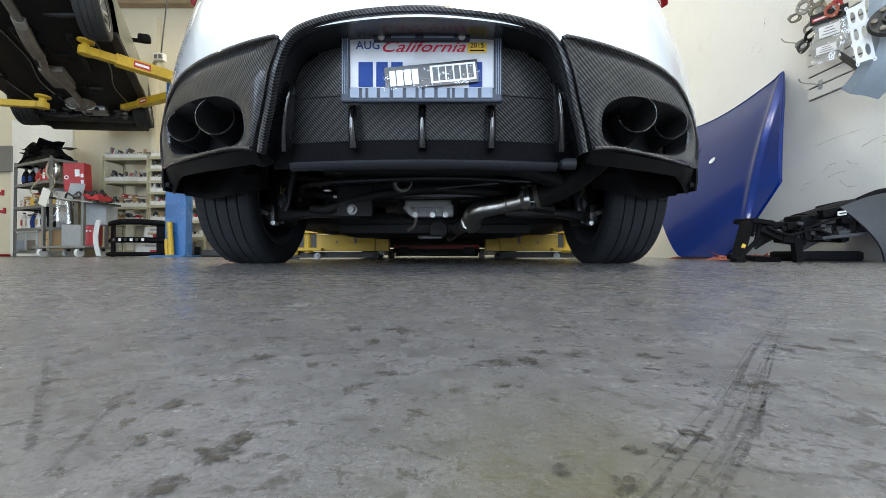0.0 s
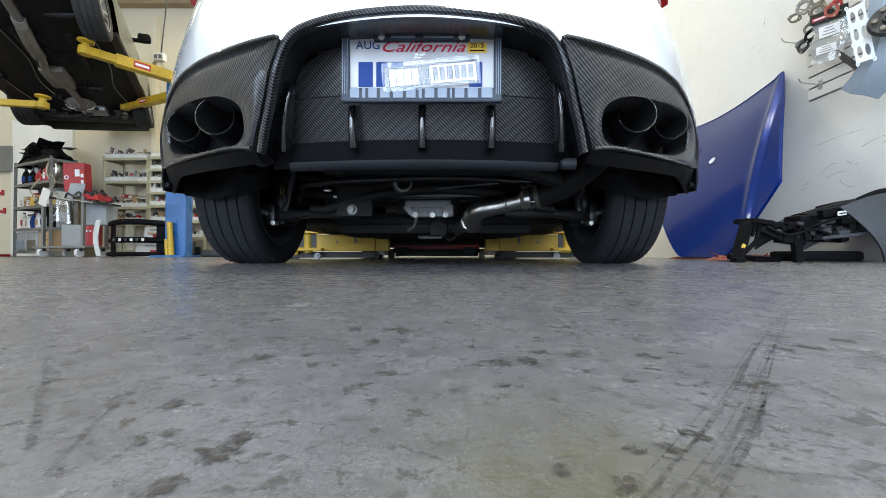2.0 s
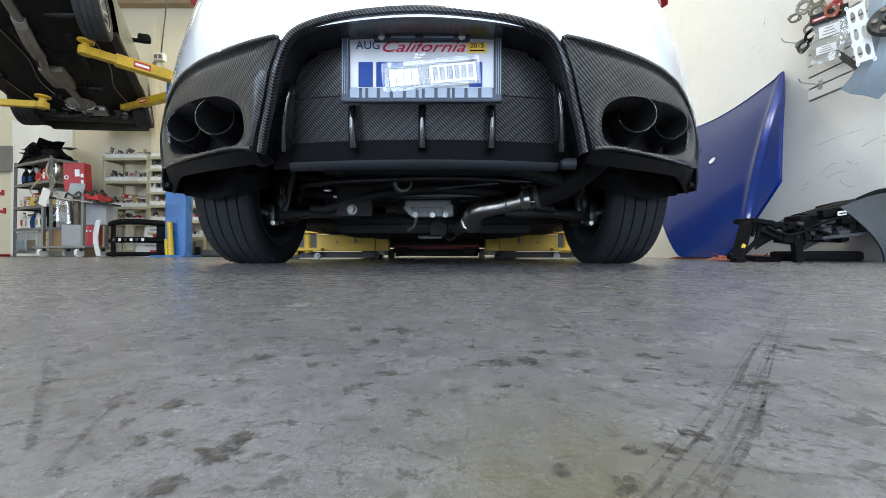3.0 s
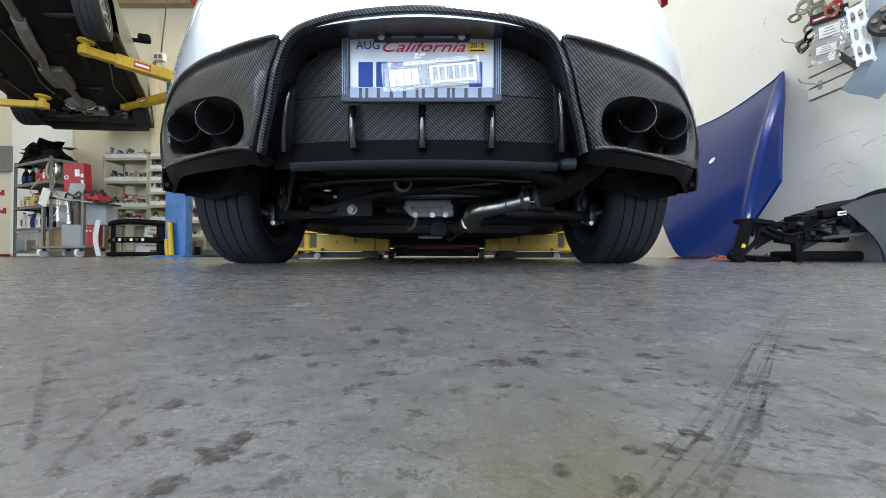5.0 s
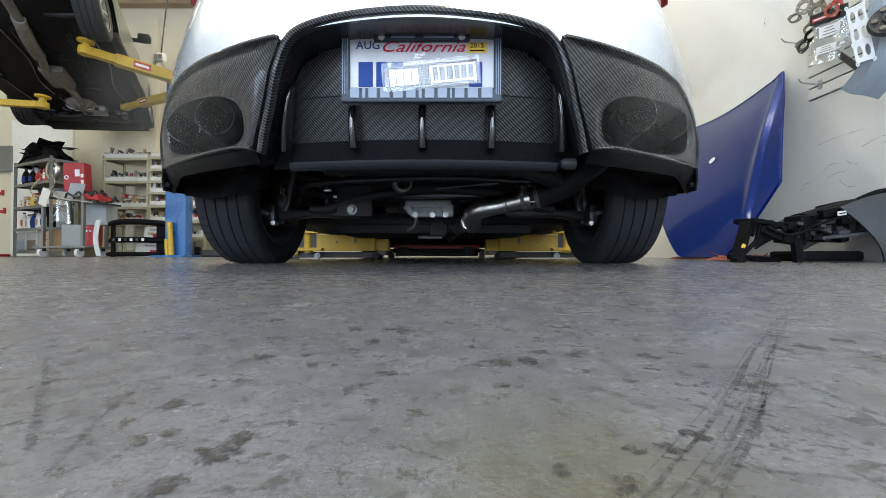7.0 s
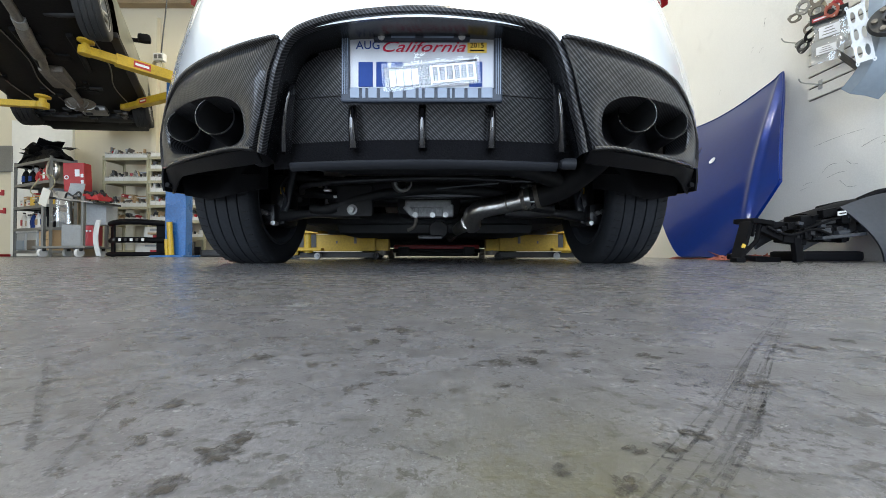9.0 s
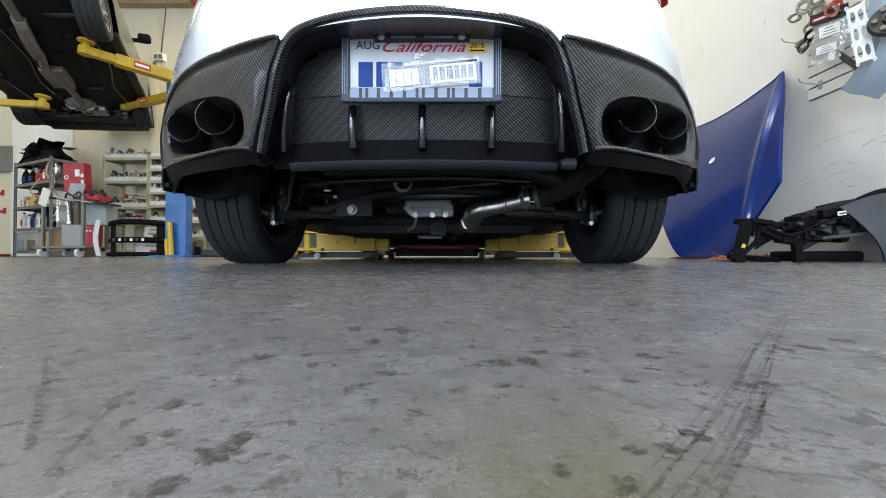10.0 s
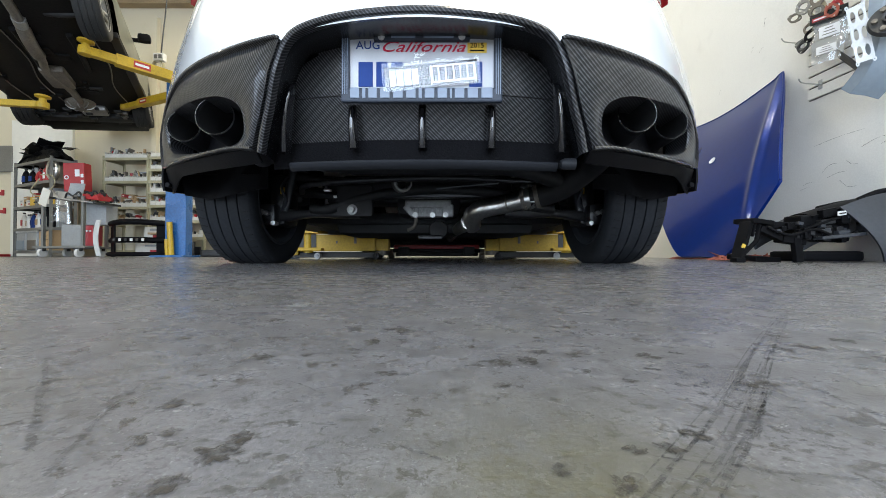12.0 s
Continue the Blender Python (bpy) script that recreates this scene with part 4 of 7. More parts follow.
# ---- two post lift round the coupe ----
lift = thing("two_post_lift", pose(CAR_X, 3.0, 0), "yellow lift arms lowered to the floor under the coupe", "car lift")
for s in (-1, 1):
    part("post", boxed((s * 1.40, 0.45, 1.6), (0.22, 0.30, 3.2), bevel=0.015), M_BLUEPOST, lift, "blue steel lift post")
    part("carriage", boxed((s * 1.22, 0.06, 0.150), (0.30, 0.20, 0.24), bevel=0.012), M_YELLOW, lift)
    arm = part("arm", boxed((s * 0.80, -0.02, 0.125), (0.66, 0.13, 0.125), bevel=0.008), M_YELLOW, lift, "yellow box section arm")
    part("pivot_pin", rodded((s * 0.98, -0.07, 0.05), (s * 0.98, -0.07, 0.25), 0.035), M_YELLOW, arm)
    part("arm_ear", boxed((s * 0.98, -0.06, 0.205), (0.24, 0.16, 0.02), bevel=0.004), M_YELLOW, arm)
    part("arm_ear", boxed((s * 0.98, -0.06, 0.075), (0.24, 0.16, 0.02), bevel=0.004), M_YELLOW, arm)
    # raised boxes on the arm face; the darkest paint in the shade of cutouts
    for ax, az, aw, ah in ((1.10, 0.13, 0.10, 0.05), (0.98, 0.14, 0.13, 0.10), (0.62, 0.15, 0.02, 0.06), (0.76, 0.13, 0.012, 0.02)):
        part("slot", boxed((s * ax, -0.088, az), (aw, 0.006, ah), bevel=0.002), M_ALUDARK if ax < 0.9 else M_WIRE, arm)
    part("inner_arm", boxed((s * 0.50, -0.02, 0.110), (0.26, 0.10, 0.09), bevel=0.006), M_YELLOW, arm)
    part("gusset", boxed((s * 1.08, -0.08, 0.245), (0.30, 0.10, 0.014), pose(0, 0, 0, 0, 8 * s, 0), 0.003), M_YELLOW, arm)
    # dark box put in as the shadow beneath the arm, no real plate
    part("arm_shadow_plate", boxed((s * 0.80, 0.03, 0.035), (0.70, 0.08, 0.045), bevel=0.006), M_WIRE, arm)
    part("pad", rodded((s * 0.42, -0.02, 0.03), (s * 0.42, -0.02, 0.14), 0.05), M_ALUDARK, arm)
    for k, wx in enumerate((0.90, 0.46)):
        castor = part("castor", lathe([(0.001, -0.022), (0.010, -0.018), (0.012, -0.012), (0.023, -0.013), (0.026, 0.0), (0.023, 0.013), (0.001, 0.015)], 20), M_CLEARBIN if k == 0 else M_UNDER, arm, smooth=True)
        castor.location = (s * wx, -0.10, 0.027)

jack = thing("floor_jack", pose(-0.06, 3.75, 0), "low red trolley jack standing under the coupe", "jack")
part("frame", boxed((0, 0, 0.105), (0.80, 0.34, 0.045), bevel=0.012), M_RED, jack)
part("base_plate", boxed((0, 0.05, 0.052), (0.78, 0.36, 0.062), bevel=0.010), M_UNDER, jack)
part("cross_tube", rodded((-0.40, -0.19, 0.07), (0.40, -0.19, 0.07), 0.018, seg=12), M_UNDER, jack)
for s in (-1, 1):
    part("side_plate", boxed((s * 0.30, 0.0, 0.07), (0.10, 0.5, 0.07), bevel=0.01), M_UNDER, jack)
    part("wheel", rodded((s * 0.40, -0.12, 0.045), (s * 0.45, -0.12, 0.045), 0.045), M_ALUDARK, jack)

# ---- car raised on the far lift ----
raised = thing("raised_coupe", pose(-4.022, 5.071, 2.185, -3.8, -7.4, 29.5), "silver-green coupe raised on a yellow two post lift", "car")
SLIM = Matrix.Diagonal((0.91, 0.98, 1, 1))


def rpart(name, bm, mat, parent=None, label="", smooth=True):
    bm.transform(SLIM)
    return part(name, bm, mat, parent or raised, label, smooth)


# local x: right flank at 0, left flank at -1.78; y: rear axle at -1.3, front axle at 1.35
def raised_body(a, b):
    """Flanks and ends: a runs round, b runs up."""
    t = 2 * math.pi * a
    sq = lambda v, p: math.copysign(abs(v) ** p, v)
    x = -0.89 + sq(math.sin(t), 0.35) * (0.89 - 0.06 * max(0, b - 0.5) ** 2 * 4)
    y = 0.05 - sq(math.cos(t), 0.45) * (2.2 - 0.1 * b)
    lo = 0.23
    for ax in (-1.3, 1.35):
        d = abs(y - ax)
        if d < 0.37 and abs(x + 0.89) > 0.6:
            lo = max(lo, 0.32 + math.sqrt(0.37 ** 2 - d * d))
    return (x, y, lo + (0.98 - lo) * b - 0.10 * max(0, y - 1.2) * b)


rpart("body", sheet(raised_body, 160, 10, True), M_SILVER, label="silver-green painted body sides")
rpart("roof", sheet(lambda a, b: (-0.89 + math.copysign(abs(math.sin(6.2832 * a)) ** 0.5, math.sin(6.2832 * a)) * (0.84 - 0.2 * b) * (1 if b < 0.99 else 0.0), -0.1 - math.cos(6.2832 * a) * (2.05 - 1.1 * b) * (1 if b < 0.99 else 0.0), 0.95 + 0.42 * min(1, b * 1.15)), 64, 8, True), M_GLASS_DARK, label="dark windows and roof")
pan = rpart("floor_pan", boxed((-0.89, 0.1, 0.27), (1.60, 3.9, 0.10), bevel=0.03), M_FARUNDER, label="black underbody floor pan")
for s, x in ((1, -0.16), (-1, -1.62)):
    for y in (-1.3, 1.35):
        w = lathe([(0.205, -0.10), (0.24, -0.118), (0.30, -0.115), (0.318, -0.095), (0.322, -0.06), (0.315, -0.055), (0.315, -0.048), (0.323, -0.043), (0.324, -0.004), (0.316, 0.0), (0.316, 0.008), (0.324, 0.012), (0.322, 0.05), (0.315, 0.055), (0.315, 0.062), (0.321, 0.067), (0.317, 0.098), (0.30, 0.115), (0.24, 0.118), (0.205, 0.10)], 56, 'X')
        m = Matrix.Translation((x, y, 0.322))
        w.transform(m)
        hub = lathe([(0.001, 0.075), (0.05, 0.08), (0.055, 0.05), (0.09, 0.045)], 28, 'X')
        for k in range(5):
            for dk in (-0.13, 0.13):
                a = 2 * math.pi * k / 5 + dk
                rod(hub, (0.06, 0.05 * math.cos(a), 0.05 * math.sin(a)), (0.085, 0.21 * math.cos(a + dk * 0.3), 0.21 * math.sin(a + dk * 0.3)), 0.016, 0.02, 8)
        if s < 0:
            hub.transform(Matrix.Diagonal((-1, 1, 1, 1)))
            bmesh.ops.recalc_face_normals(hub, faces=hub.faces[:])
        hub.transform(m)
        tyre = rpart("tyre", w, M_FARTYRE, label="black tyre")
        rpart("spokes", hub, M_ALU, tyre, "silver twin-spoke wheel")
        rim = lathe([(0.205, -0.10), (0.19, -0.05), (0.185, 0.06), (0.20, 0.095), (0.225, 0.105), (0.226, 0.11), (0.21, 0.108)], 40, 'X')
        if s < 0:
            rim.transform(Matrix.Diagonal((-1, 1, 1, 1)))
            bmesh.ops.recalc_face_normals(rim, faces=rim.faces[:])
        rim.transform(m)
        rpart("rim", rim, M_ALU, tyre)
rpart("sill", boxed((-0.06, 0.05, 0.235), (0.10, 2.0, 0.07), bevel=0.02), M_UNDER)
rpart("exhaust_pipe", tube(bmesh.new(), [(-0.80, -1.9, 0.24), (-0.82, -1.2, 0.20), (-0.88, -0.7, 0.17), (-0.90, -0.35, 0.16), (-0.95, 0.0, 0.17), (-0.86, 0.5, 0.17), (-0.86, 1.0, 0.18), (-0.74, 1.25, 0.20), (-0.76, 1.42, 0.24)], lambda k: 0.044 if not 0.18 < k < 0.34 else 0.066, 60, 16), M_ALUDARK, label="dusty steel exhaust pipe")
for x in (-0.95, -0.48):
    rpart("heat_shield", tube(bmesh.new(), [(x, -0.9, 0.20), (x, -0.5, 0.185), (x - 0.03, -0.1, 0.19)], 0.032, 12, 10), M_FARUNDER, label="dented heat shield")
rpart("gearbox", boxed((-0.90, 0.15, 0.20), (0.26, 0.5, 0.12), bevel=0.04), M_ALUDARK)
bell = lathe([(0.001, 0.125), (0.09, 0.125), (0.13, 0.135), (0.17, 0.165), (0.185, 0.21), (0.19, 0.26)], 36, 'Z')
bell.transform(Matrix.Translation((-0.90, 1.02, 0.0)))
rpart("bell_housing", bell, M_ALUDARK, label="dusty cast bell housing")
for k in range(8):
    t = 2 * math.pi * k / 8
    rpart("bell_rib", tube(bmesh.new(), [(-0.90 + 0.07 * math.cos(t), 1.02 + 0.07 * math.sin(t), 0.122), (-0.90 + 0.13 * math.cos(t), 1.02 + 0.13 * math.sin(t), 0.132), (-0.90 + 0.18 * math.cos(t), 1.02 + 0.18 * math.sin(t), 0.18)], 0.008, 8, 6), M_ALU)
rpart("engine_sump", boxed((-0.78, 1.22, 0.19), (0.34, 0.26, 0.10), bevel=0.045), M_ALU, label="cast aluminium sump")
for k in range(30):
    rpart("bracket", boxed((-0.30 - 1.15 * rnd.random(), 1.05 + 0.55 * rnd.random(), 0.13 + 0.06 * rnd.random()), (0.05 + 0.05 * rnd.random(), 0.06, 0.03), bevel=0.008), rnd.choice((M_ALUDARK, M_UNDER, M_UNDER, M_UNDER)))
rpart("front_subframe", boxed((-0.89, 1.52, 0.19), (1.30, 0.20, 0.09), bevel=0.03), M_UNDER)
rpart("front_undertray", boxed((-0.89, 1.95, 0.25), (1.40, 0.50, 0.09), bevel=0.04), M_BLACKPLASTIC)
for s in (-1, 1):
    rpart("control_arm", tube(bmesh.new(), [(-0.89 + s * 0.4, 1.45, 0.20), (-0.89 + s * 0.58, 1.40, 0.19), (-0.89 + s * 0.70, 1.36, 0.22)], 0.03, 10, 10), M_UNDER)
    rpart("rear_arm", tube(bmesh.new(), [(-0.89 + s * 0.3, -1.2, 0.24), (-0.89 + s * 0.5, -1.25, 0.22), (-0.89 + s * 0.70, -1.3, 0.25)], 0.03, 10, 10), M_UNDER)
for k in range(26):
    w, h = 0.05 + 0.16 * rnd.random(), 0.04 + 0.10 * rnd.random()
    rpart("under_cover", boxed((-0.2 - 1.35 * rnd.random(), -1.0 + 2.9 * rnd.random(), 0.215), (w, h, 0.02 + 0.02 * rnd.random()), pose(0, 0, 0, 0, 0, rnd.uniform(-20, 20)), 0.006), rnd.choice((M_UNDER, M_FARUNDER, M_FARUNDER)))
for x in (-0.30, -1.10, -1.45):
    rpart("brake_line", tube(bmesh.new(), [(x, -1.2, 0.21), (x + 0.05, -0.3, 0.205), (x - 0.04, 0.4, 0.205), (x + 0.06, 1.2, 0.21)], 0.008, 18, 6), M_ALUDARK)
rpart("pipe_joint", rodded((-0.825, -1.12, 0.20), (-0.845, -1.0, 0.195), 0.060), M_ALU)
rpart("pipe_joint", rodded((-0.865, 0.96, 0.18), (-0.845, 1.04, 0.185), 0.056), M_ALU)
mir = boxed((0.115, 0.36, 0.93), (0.17, 0.10, 0.12), bevel=0.04)
rpart("mirror_stalk", boxed((-0.02, 0.37, 0.90), (0.22, 0.05, 0.045), bevel=0.012), M_BLACKPLASTIC)
rpart("wing_mirror", mir, M_BLACKPLASTIC, label="black wing mirror")


far_lift = thing("two_post_lift", pose(-3.52, 5.05, 0), "blue two post lift with yellow arms carrying a raised car", "car lift")
IN_LIFT = Matrix.Translation((3.52, -5.05, 0))


def raised_arm(p, q, width, deep, sticker):
    p, q = Vector(p), Vector(q)
    d = q - p
    ln = d.length
    t = part("arm", boxed((ln * 0.66, 0, 0), (ln * 0.68, width, deep), bevel=0.008), M_YELLOW, far_lift, "yellow box section arm with dealer sticker")
    t.matrix_basis = IN_LIFT @ Matrix.Translation(p) @ d.to_track_quat('X', 'Z').to_matrix().to_4x4()
    part("inner_tube", boxed((ln * 0.20, 0, 0.0), (ln * 0.36, width * 0.72, deep * 0.75), bevel=0.006), M_YELLOW, t)
    part("pad_plate", lathe([(0.001, deep * 0.3), (0.06, deep * 0.3), (0.065, 0.0), (0.06, -deep * 0.4), (0.001, -deep * 0.42)], 24, 'Z'), M_YELLOW, t, smooth=True)
    part("pad", lathe([(0.001, 0.12), (0.05, 0.12), (0.075, 0.11), (0.075, 0.09), (0.035, 0.075), (0.035, 0.03)], 28, 'Z'), M_YELLOW, t, smooth=True)
    part("decal", boxed((ln * sticker, -width / 2 - 0.003, 0), (0.16, 0.003, deep * 0.62)), M_RED, t, "red and white dealer sticker")
    part("decal_bar", boxed((ln * sticker, -width / 2 - 0.006, 0), (0.13, 0.003, deep * 0.22)), M_DECALW, t)


raised_arm((-3.90, 4.17, 2.26), (-3.36, 4.74, 2.23), 0.12, 0.12, 0.62)
raised_arm((-4.80, 5.79, 2.26), (-3.70, 5.30, 2.24), 0.10, 0.10, 0.45)
raised_arm((-4.91, 4.70, 1.87), (-6.50, 4.42, 1.87), 0.10, 0.10, 0.24)
for px in (0.0, -3.3):
    col = part("column", boxed((px + 0.055, 0, 1.16), (0.27, 0.14, 2.32), bevel=0.012), M_BLUEPOST, far_lift, "chipped blue steel column")
    part("foot", boxed((px + 0.03, -0.02, 0.012), (0.42, 0.36, 0.024), bevel=0.005), M_BLUEPOST, col)
    part("tube_guard", rodded((px + 0.05, -0.13, 0.03), (px + 0.02, -0.13, 0.45), 0.032), M_YELLOW, col)
    part("tube_guard", rodded((px + 0.0, -0.13, 0.03), (px - 0.015, -0.13, 0.23), 0.026), M_YELLOW, col)

# ---- blue bonnet leaning on the wall ----
def hood(a, b):
    """a runs along the wall towards the camera, b runs up; the panel leans back on the wall."""
    top = Vector((2.395, 3.98 - 1.30 * a, 1.285 + 0.03 * a - 0.075 * math.sin(math.pi * a)))
    foot = Vector((1.665 + 0.155 * a, 3.12 - 1.05 * a, 0.0))
    low = 0.018 + 0.34 * max(0, (a - 0.66) / 0.34) ** 1.2 + 0.5 * max(0, (0.32 - a) / 0.32) ** 1.5
    k = low + (1 - low) * b
    p = foot + (top - foot) * k
    bow = math.sin(math.pi * k)
    ridge = math.exp(-((a - 0.985 + 0.22 * (1 - k)) / 0.024) ** 2) * min(1, 1.4 * k + 0.1)
    p.x -= 0.075 * bow + 0.018 * ridge
    p.y -= 0.06 * bow * a
    return p


hood_ob = thing("bonnet", pose(0, 0, 0), "metallic blue car bonnet leaning against the wall", "car bonnet")
part("skin", thicken(sheet(hood, 90, 60), -0.018), M_BLUE, hood_ob, smooth=True)


def hood_edge(side, n=40):
    return [Vector(hood(*side(i / (n - 1)))) for i in range(n)]


part("front_hem", tube(bmesh.new(), hood_edge(lambda t: (t, 1.0)), 0.006, 60, 8), M_BLUE, hood_ob, smooth=True)
part("side_hem", tube(bmesh.new(), hood_edge(lambda t: (1.0, t)), 0.006, 60, 8), M_BLUE, hood_ob, smooth=True)
# bright reflection on the bonnet, painted as a white disc
spot = Vector(hood(0.55, 0.61))
spot_bm = lathe([(0.001, -0.002), (0.026, -0.002), (0.027, 0.002)], 24, 'X')
du, dv = Vector(hood(0.56, 0.61)) - Vector(hood(0.54, 0.61)), Vector(hood(0.55, 0.62)) - Vector(hood(0.55, 0.60))
out = du.cross(dv).normalized()
if out.x > 0:
    out = -out
spot_bm.transform(Matrix.Translation(spot + out * 0.006) @ out.to_track_quat('X', 'Z').to_matrix().to_4x4())
part("round_sticker", spot_bm, M_DECALW, hood_ob, "white disc standing for a bright reflection")
part("inner_frame", thicken(sheet(lambda a, b: Vector(hood(0.08 + 0.8 * a, 0.12 + 0.76 * b)) + Vector((0.035, 0, -0.012)), 20, 14), -0.012), M_BLUE, hood_ob, smooth=True)

# ---- dismantled dashboard on the floor by the wall ----
dash = thing("dashboard", pose(1.80, 1.95, 0), "dismantled dark grey car dashboard lying on the floor", "dashboard")


def dash_shell(a, b):
    """Padded top roll: a along its length, b round the section."""
    x = -0.02 + 0.62 * a
    top = 0.190 + 0.125 * math.sin(min(1, a * 1.35) * math.pi / 2)
    t = radians(-20 + 215 * b)
    return (x, 0.05 - 0.22 * math.cos(t) * (0.7 + 0.3 * a) + 0.05, top - 0.10 + 0.10 * math.sin(t) + 0.012 * math.sin(a * 9))


part("top_pad", thicken(sheet(dash_shell, 34, 18), 0.012), M_GREYPLASTIC, dash, "grey soft top pad", True)


def dash_face(a, b):
    """Smooth outer end panel that sweeps down to the floor."""
    x = 0.13 + 0.40 * a
    z = 0.325 * (1 - b) * (0.80 + 0.2 * math.sin(a * math.pi)) + 0.004
    lead = 0.09 * (1 - a) * math.sin(b * math.pi / 2)
    return (x + lead * 0.9 - 0.05 * (1 - b) * (1 - a), -0.13 - 0.07 * math.sin(b * math.pi * 0.6) - 0.03 * math.sin(a * math.pi), z)


part("end_panel", thicken(sheet(dash_face, 24, 18), 0.010), M_GREYPLASTIC, dash, "smooth blue-grey end panel", True)
vent = lathe([(0.001, 0.015), (0.052, 0.012), (0.06, -0.006), (0.068, -0.002), (0.066, 0.02)], 28)
vent.transform(Matrix.Translation((0.37, -0.235, 0.17)) @ Matrix.Diagonal((0.8, 1, 1.6, 1)))
part("vent", vent, M_BLACKPLASTIC, dash, "black oval air vent", True)
def bar(p, q, w, h, bev=0.004):
    p, q = Vector(p), Vector(q)
    d = q - p
    return boxed((0, 0, 0), (d.length, w, h), Matrix.Identity(4), bev), Matrix.Translation((p + q) / 2) @ d.to_track_quat('X', 'Z').to_matrix().to_4x4()


for nm, p, q, w, h in (("column_leg", (-0.39, -0.10, 0.01), (-0.315, -0.07, 0.195), 0.05, 0.026), ("column_top", (-0.325, -0.06, 0.203), (-0.19, -0.02, 0.192), 0.10, 0.024), ("column_top", (-0.21, -0.02, 0.185), (-0.06, -0.03, 0.178), 0.08, 0.034),
                       ("strut", (-0.375, -0.11, 0.03), (-0.285, -0.09, 0.105), 0.018, 0.014), ("strut", (-0.285, -0.09, 0.105), (-0.255, -0.07, 0.185), 0.018, 0.016), ("strut", (-0.305, -0.09, 0.125), (-0.285, -0.08, 0.19), 0.014, 0.010),
                       ("sub_rail", (-0.25, -0.06, 0.165), (-0.16, -0.08, 0.115), 0.05, 0.03), ("sub_rail", (-0.17, -0.08, 0.115), (-0.06, -0.08, 0.10), 0.06, 0.035), ("sub_rail", (-0.10, -0.10, 0.15), (0.14, -0.12, 0.235), 0.03, 0.012)):
    bm_bar, place = bar(p, q, w, h)
    bm_bar.transform(place)
    part(nm, bm_bar, M_BLACKPLASTIC, dash)
for k in range(9):
    part("clip", boxed((-0.20 + 0.035 * k, -0.11 + 0.01 * (k % 3), 0.15 + 0.012 * (k % 4)), (0.022, 0.02, 0.016 + 0.008 * (k % 3)), pose(0, 0, 0, 0, -15 + 9 * (k % 4), 0), 0.002), M_GREYPLASTIC if k % 3 == 0 else M_BLACKPLASTIC, dash)
part("foot", boxed((-0.385, -0.10, 0.012), (0.045, 0.05, 0.024), bevel=0.006), M_BLACKPLASTIC, dash)
part("tag", boxed((-0.368, -0.115, 0.078), (0.016, 0.004, 0.020), pose(0, 0, 0, 0, 25, 0)), M_STICKYEL, dash, "small yellow tag")
core = part("inner_frame", boxed((0.05, -0.04, 0.165), (0.24, 0.10, 0.13), bevel=0.012), M_BLACKPLASTIC, dash)
r4 = random.Random(4)
for k in range(22):
    w, h = 0.02 + 0.05 * r4.random(), 0.015 + 0.04 * r4.random()
    part("module", boxed((-0.08 + 0.28 * r4.random(), -0.10 - 0.025 * r4.random(), 0.10 + 0.15 * r4.random()), (w, 0.03, h), pose(0, 0, 0, 0, r4.uniform(-14, 14), 0), 0.003), r4.choice((M_BLACKPLASTIC, M_UNDER, M_GREYPLASTIC)), core)
part("label_plate", boxed((0.072, -0.145, 0.232), (0.040, 0.004, 0.020), pose(0, 0, 0, 0, -8, 0)), M_WHITEPL, core, "small white label with bars")
part("label_bar", boxed((0.072, -0.149, 0.232), (0.030, 0.002, 0.006), pose(0, 0, 0, 0, -8, 0)), M_DECALB, core)
part("rail", boxed((0.07, -0.135, 0.125), (0.21, 0.05, 0.016), pose(0, 0, 0, 0, -6, 0), 0.003), M_GREYPLASTIC, core)
part("lower_tray", boxed((0.10, 0.02, 0.030), (0.30, 0.20, 0.05), bevel=0.015), M_BLACKPLASTIC, dash)
part("bracket", boxed((-0.10, -0.10, 0.06), (0.035, 0.03, 0.12), pose(0, 0, 0, 0, -6, 0), 0.006), M_BLACKPLASTIC, dash)
part("scrap_flap", boxed((-0.19, 0.05, 0.018), (0.16, 0.16, 0.028), pose(0, 0, 0, 4, 3, 12), 0.006), M_BLACKPLASTIC, dash)
part("hood_ridge", tube(bmesh.new(), [(0.12, 0.02, 0.268), (0.22, 0.0, 0.292), (0.34, -0.02, 0.304), (0.48, 0.0, 0.300)], 0.018, 16, 10), M_BLACKPLASTIC, dash, smooth=True)

part("cowl", thicken(sheet(lambda a, b: (-0.02 + 0.60 * a, -0.10 + 0.16 * b, 0.205 + 0.115 * math.sin(min(1, 0.15 + a * 1.05) * math.pi / 2) ** 1.3 + 0.02 * math.sin(b * math.pi)), 26, 8), 0.010), M_BLACKPLASTIC, dash, "black padded cowl", True)
part("gauge_hood", tube(bmesh.new(), [(0.20, -0.10, 0.300), (0.27, -0.13, 0.335), (0.36, -0.14, 0.340), (0.46, -0.12, 0.322)], 0.014, 18, 10), M_BLACKPLASTIC, dash, smooth=True)
part("vent_ring", tube(bmesh.new(), [(0.37 + 0.055 * math.cos(t * 0.5236), -0.245, 0.17 + 0.105 * math.sin(t * 0.5236)) for t in range(13)], 0.006, 48, 8), M_BLACKPLASTIC, dash, smooth=True)
for k in range(6):
    part("vent_slat", boxed((0.37, -0.232, 0.10 + 0.028 * k), (0.085, 0.012, 0.004), pose(0, 0, 0, 18, 0, 0)), M_BLACKPLASTIC, dash)
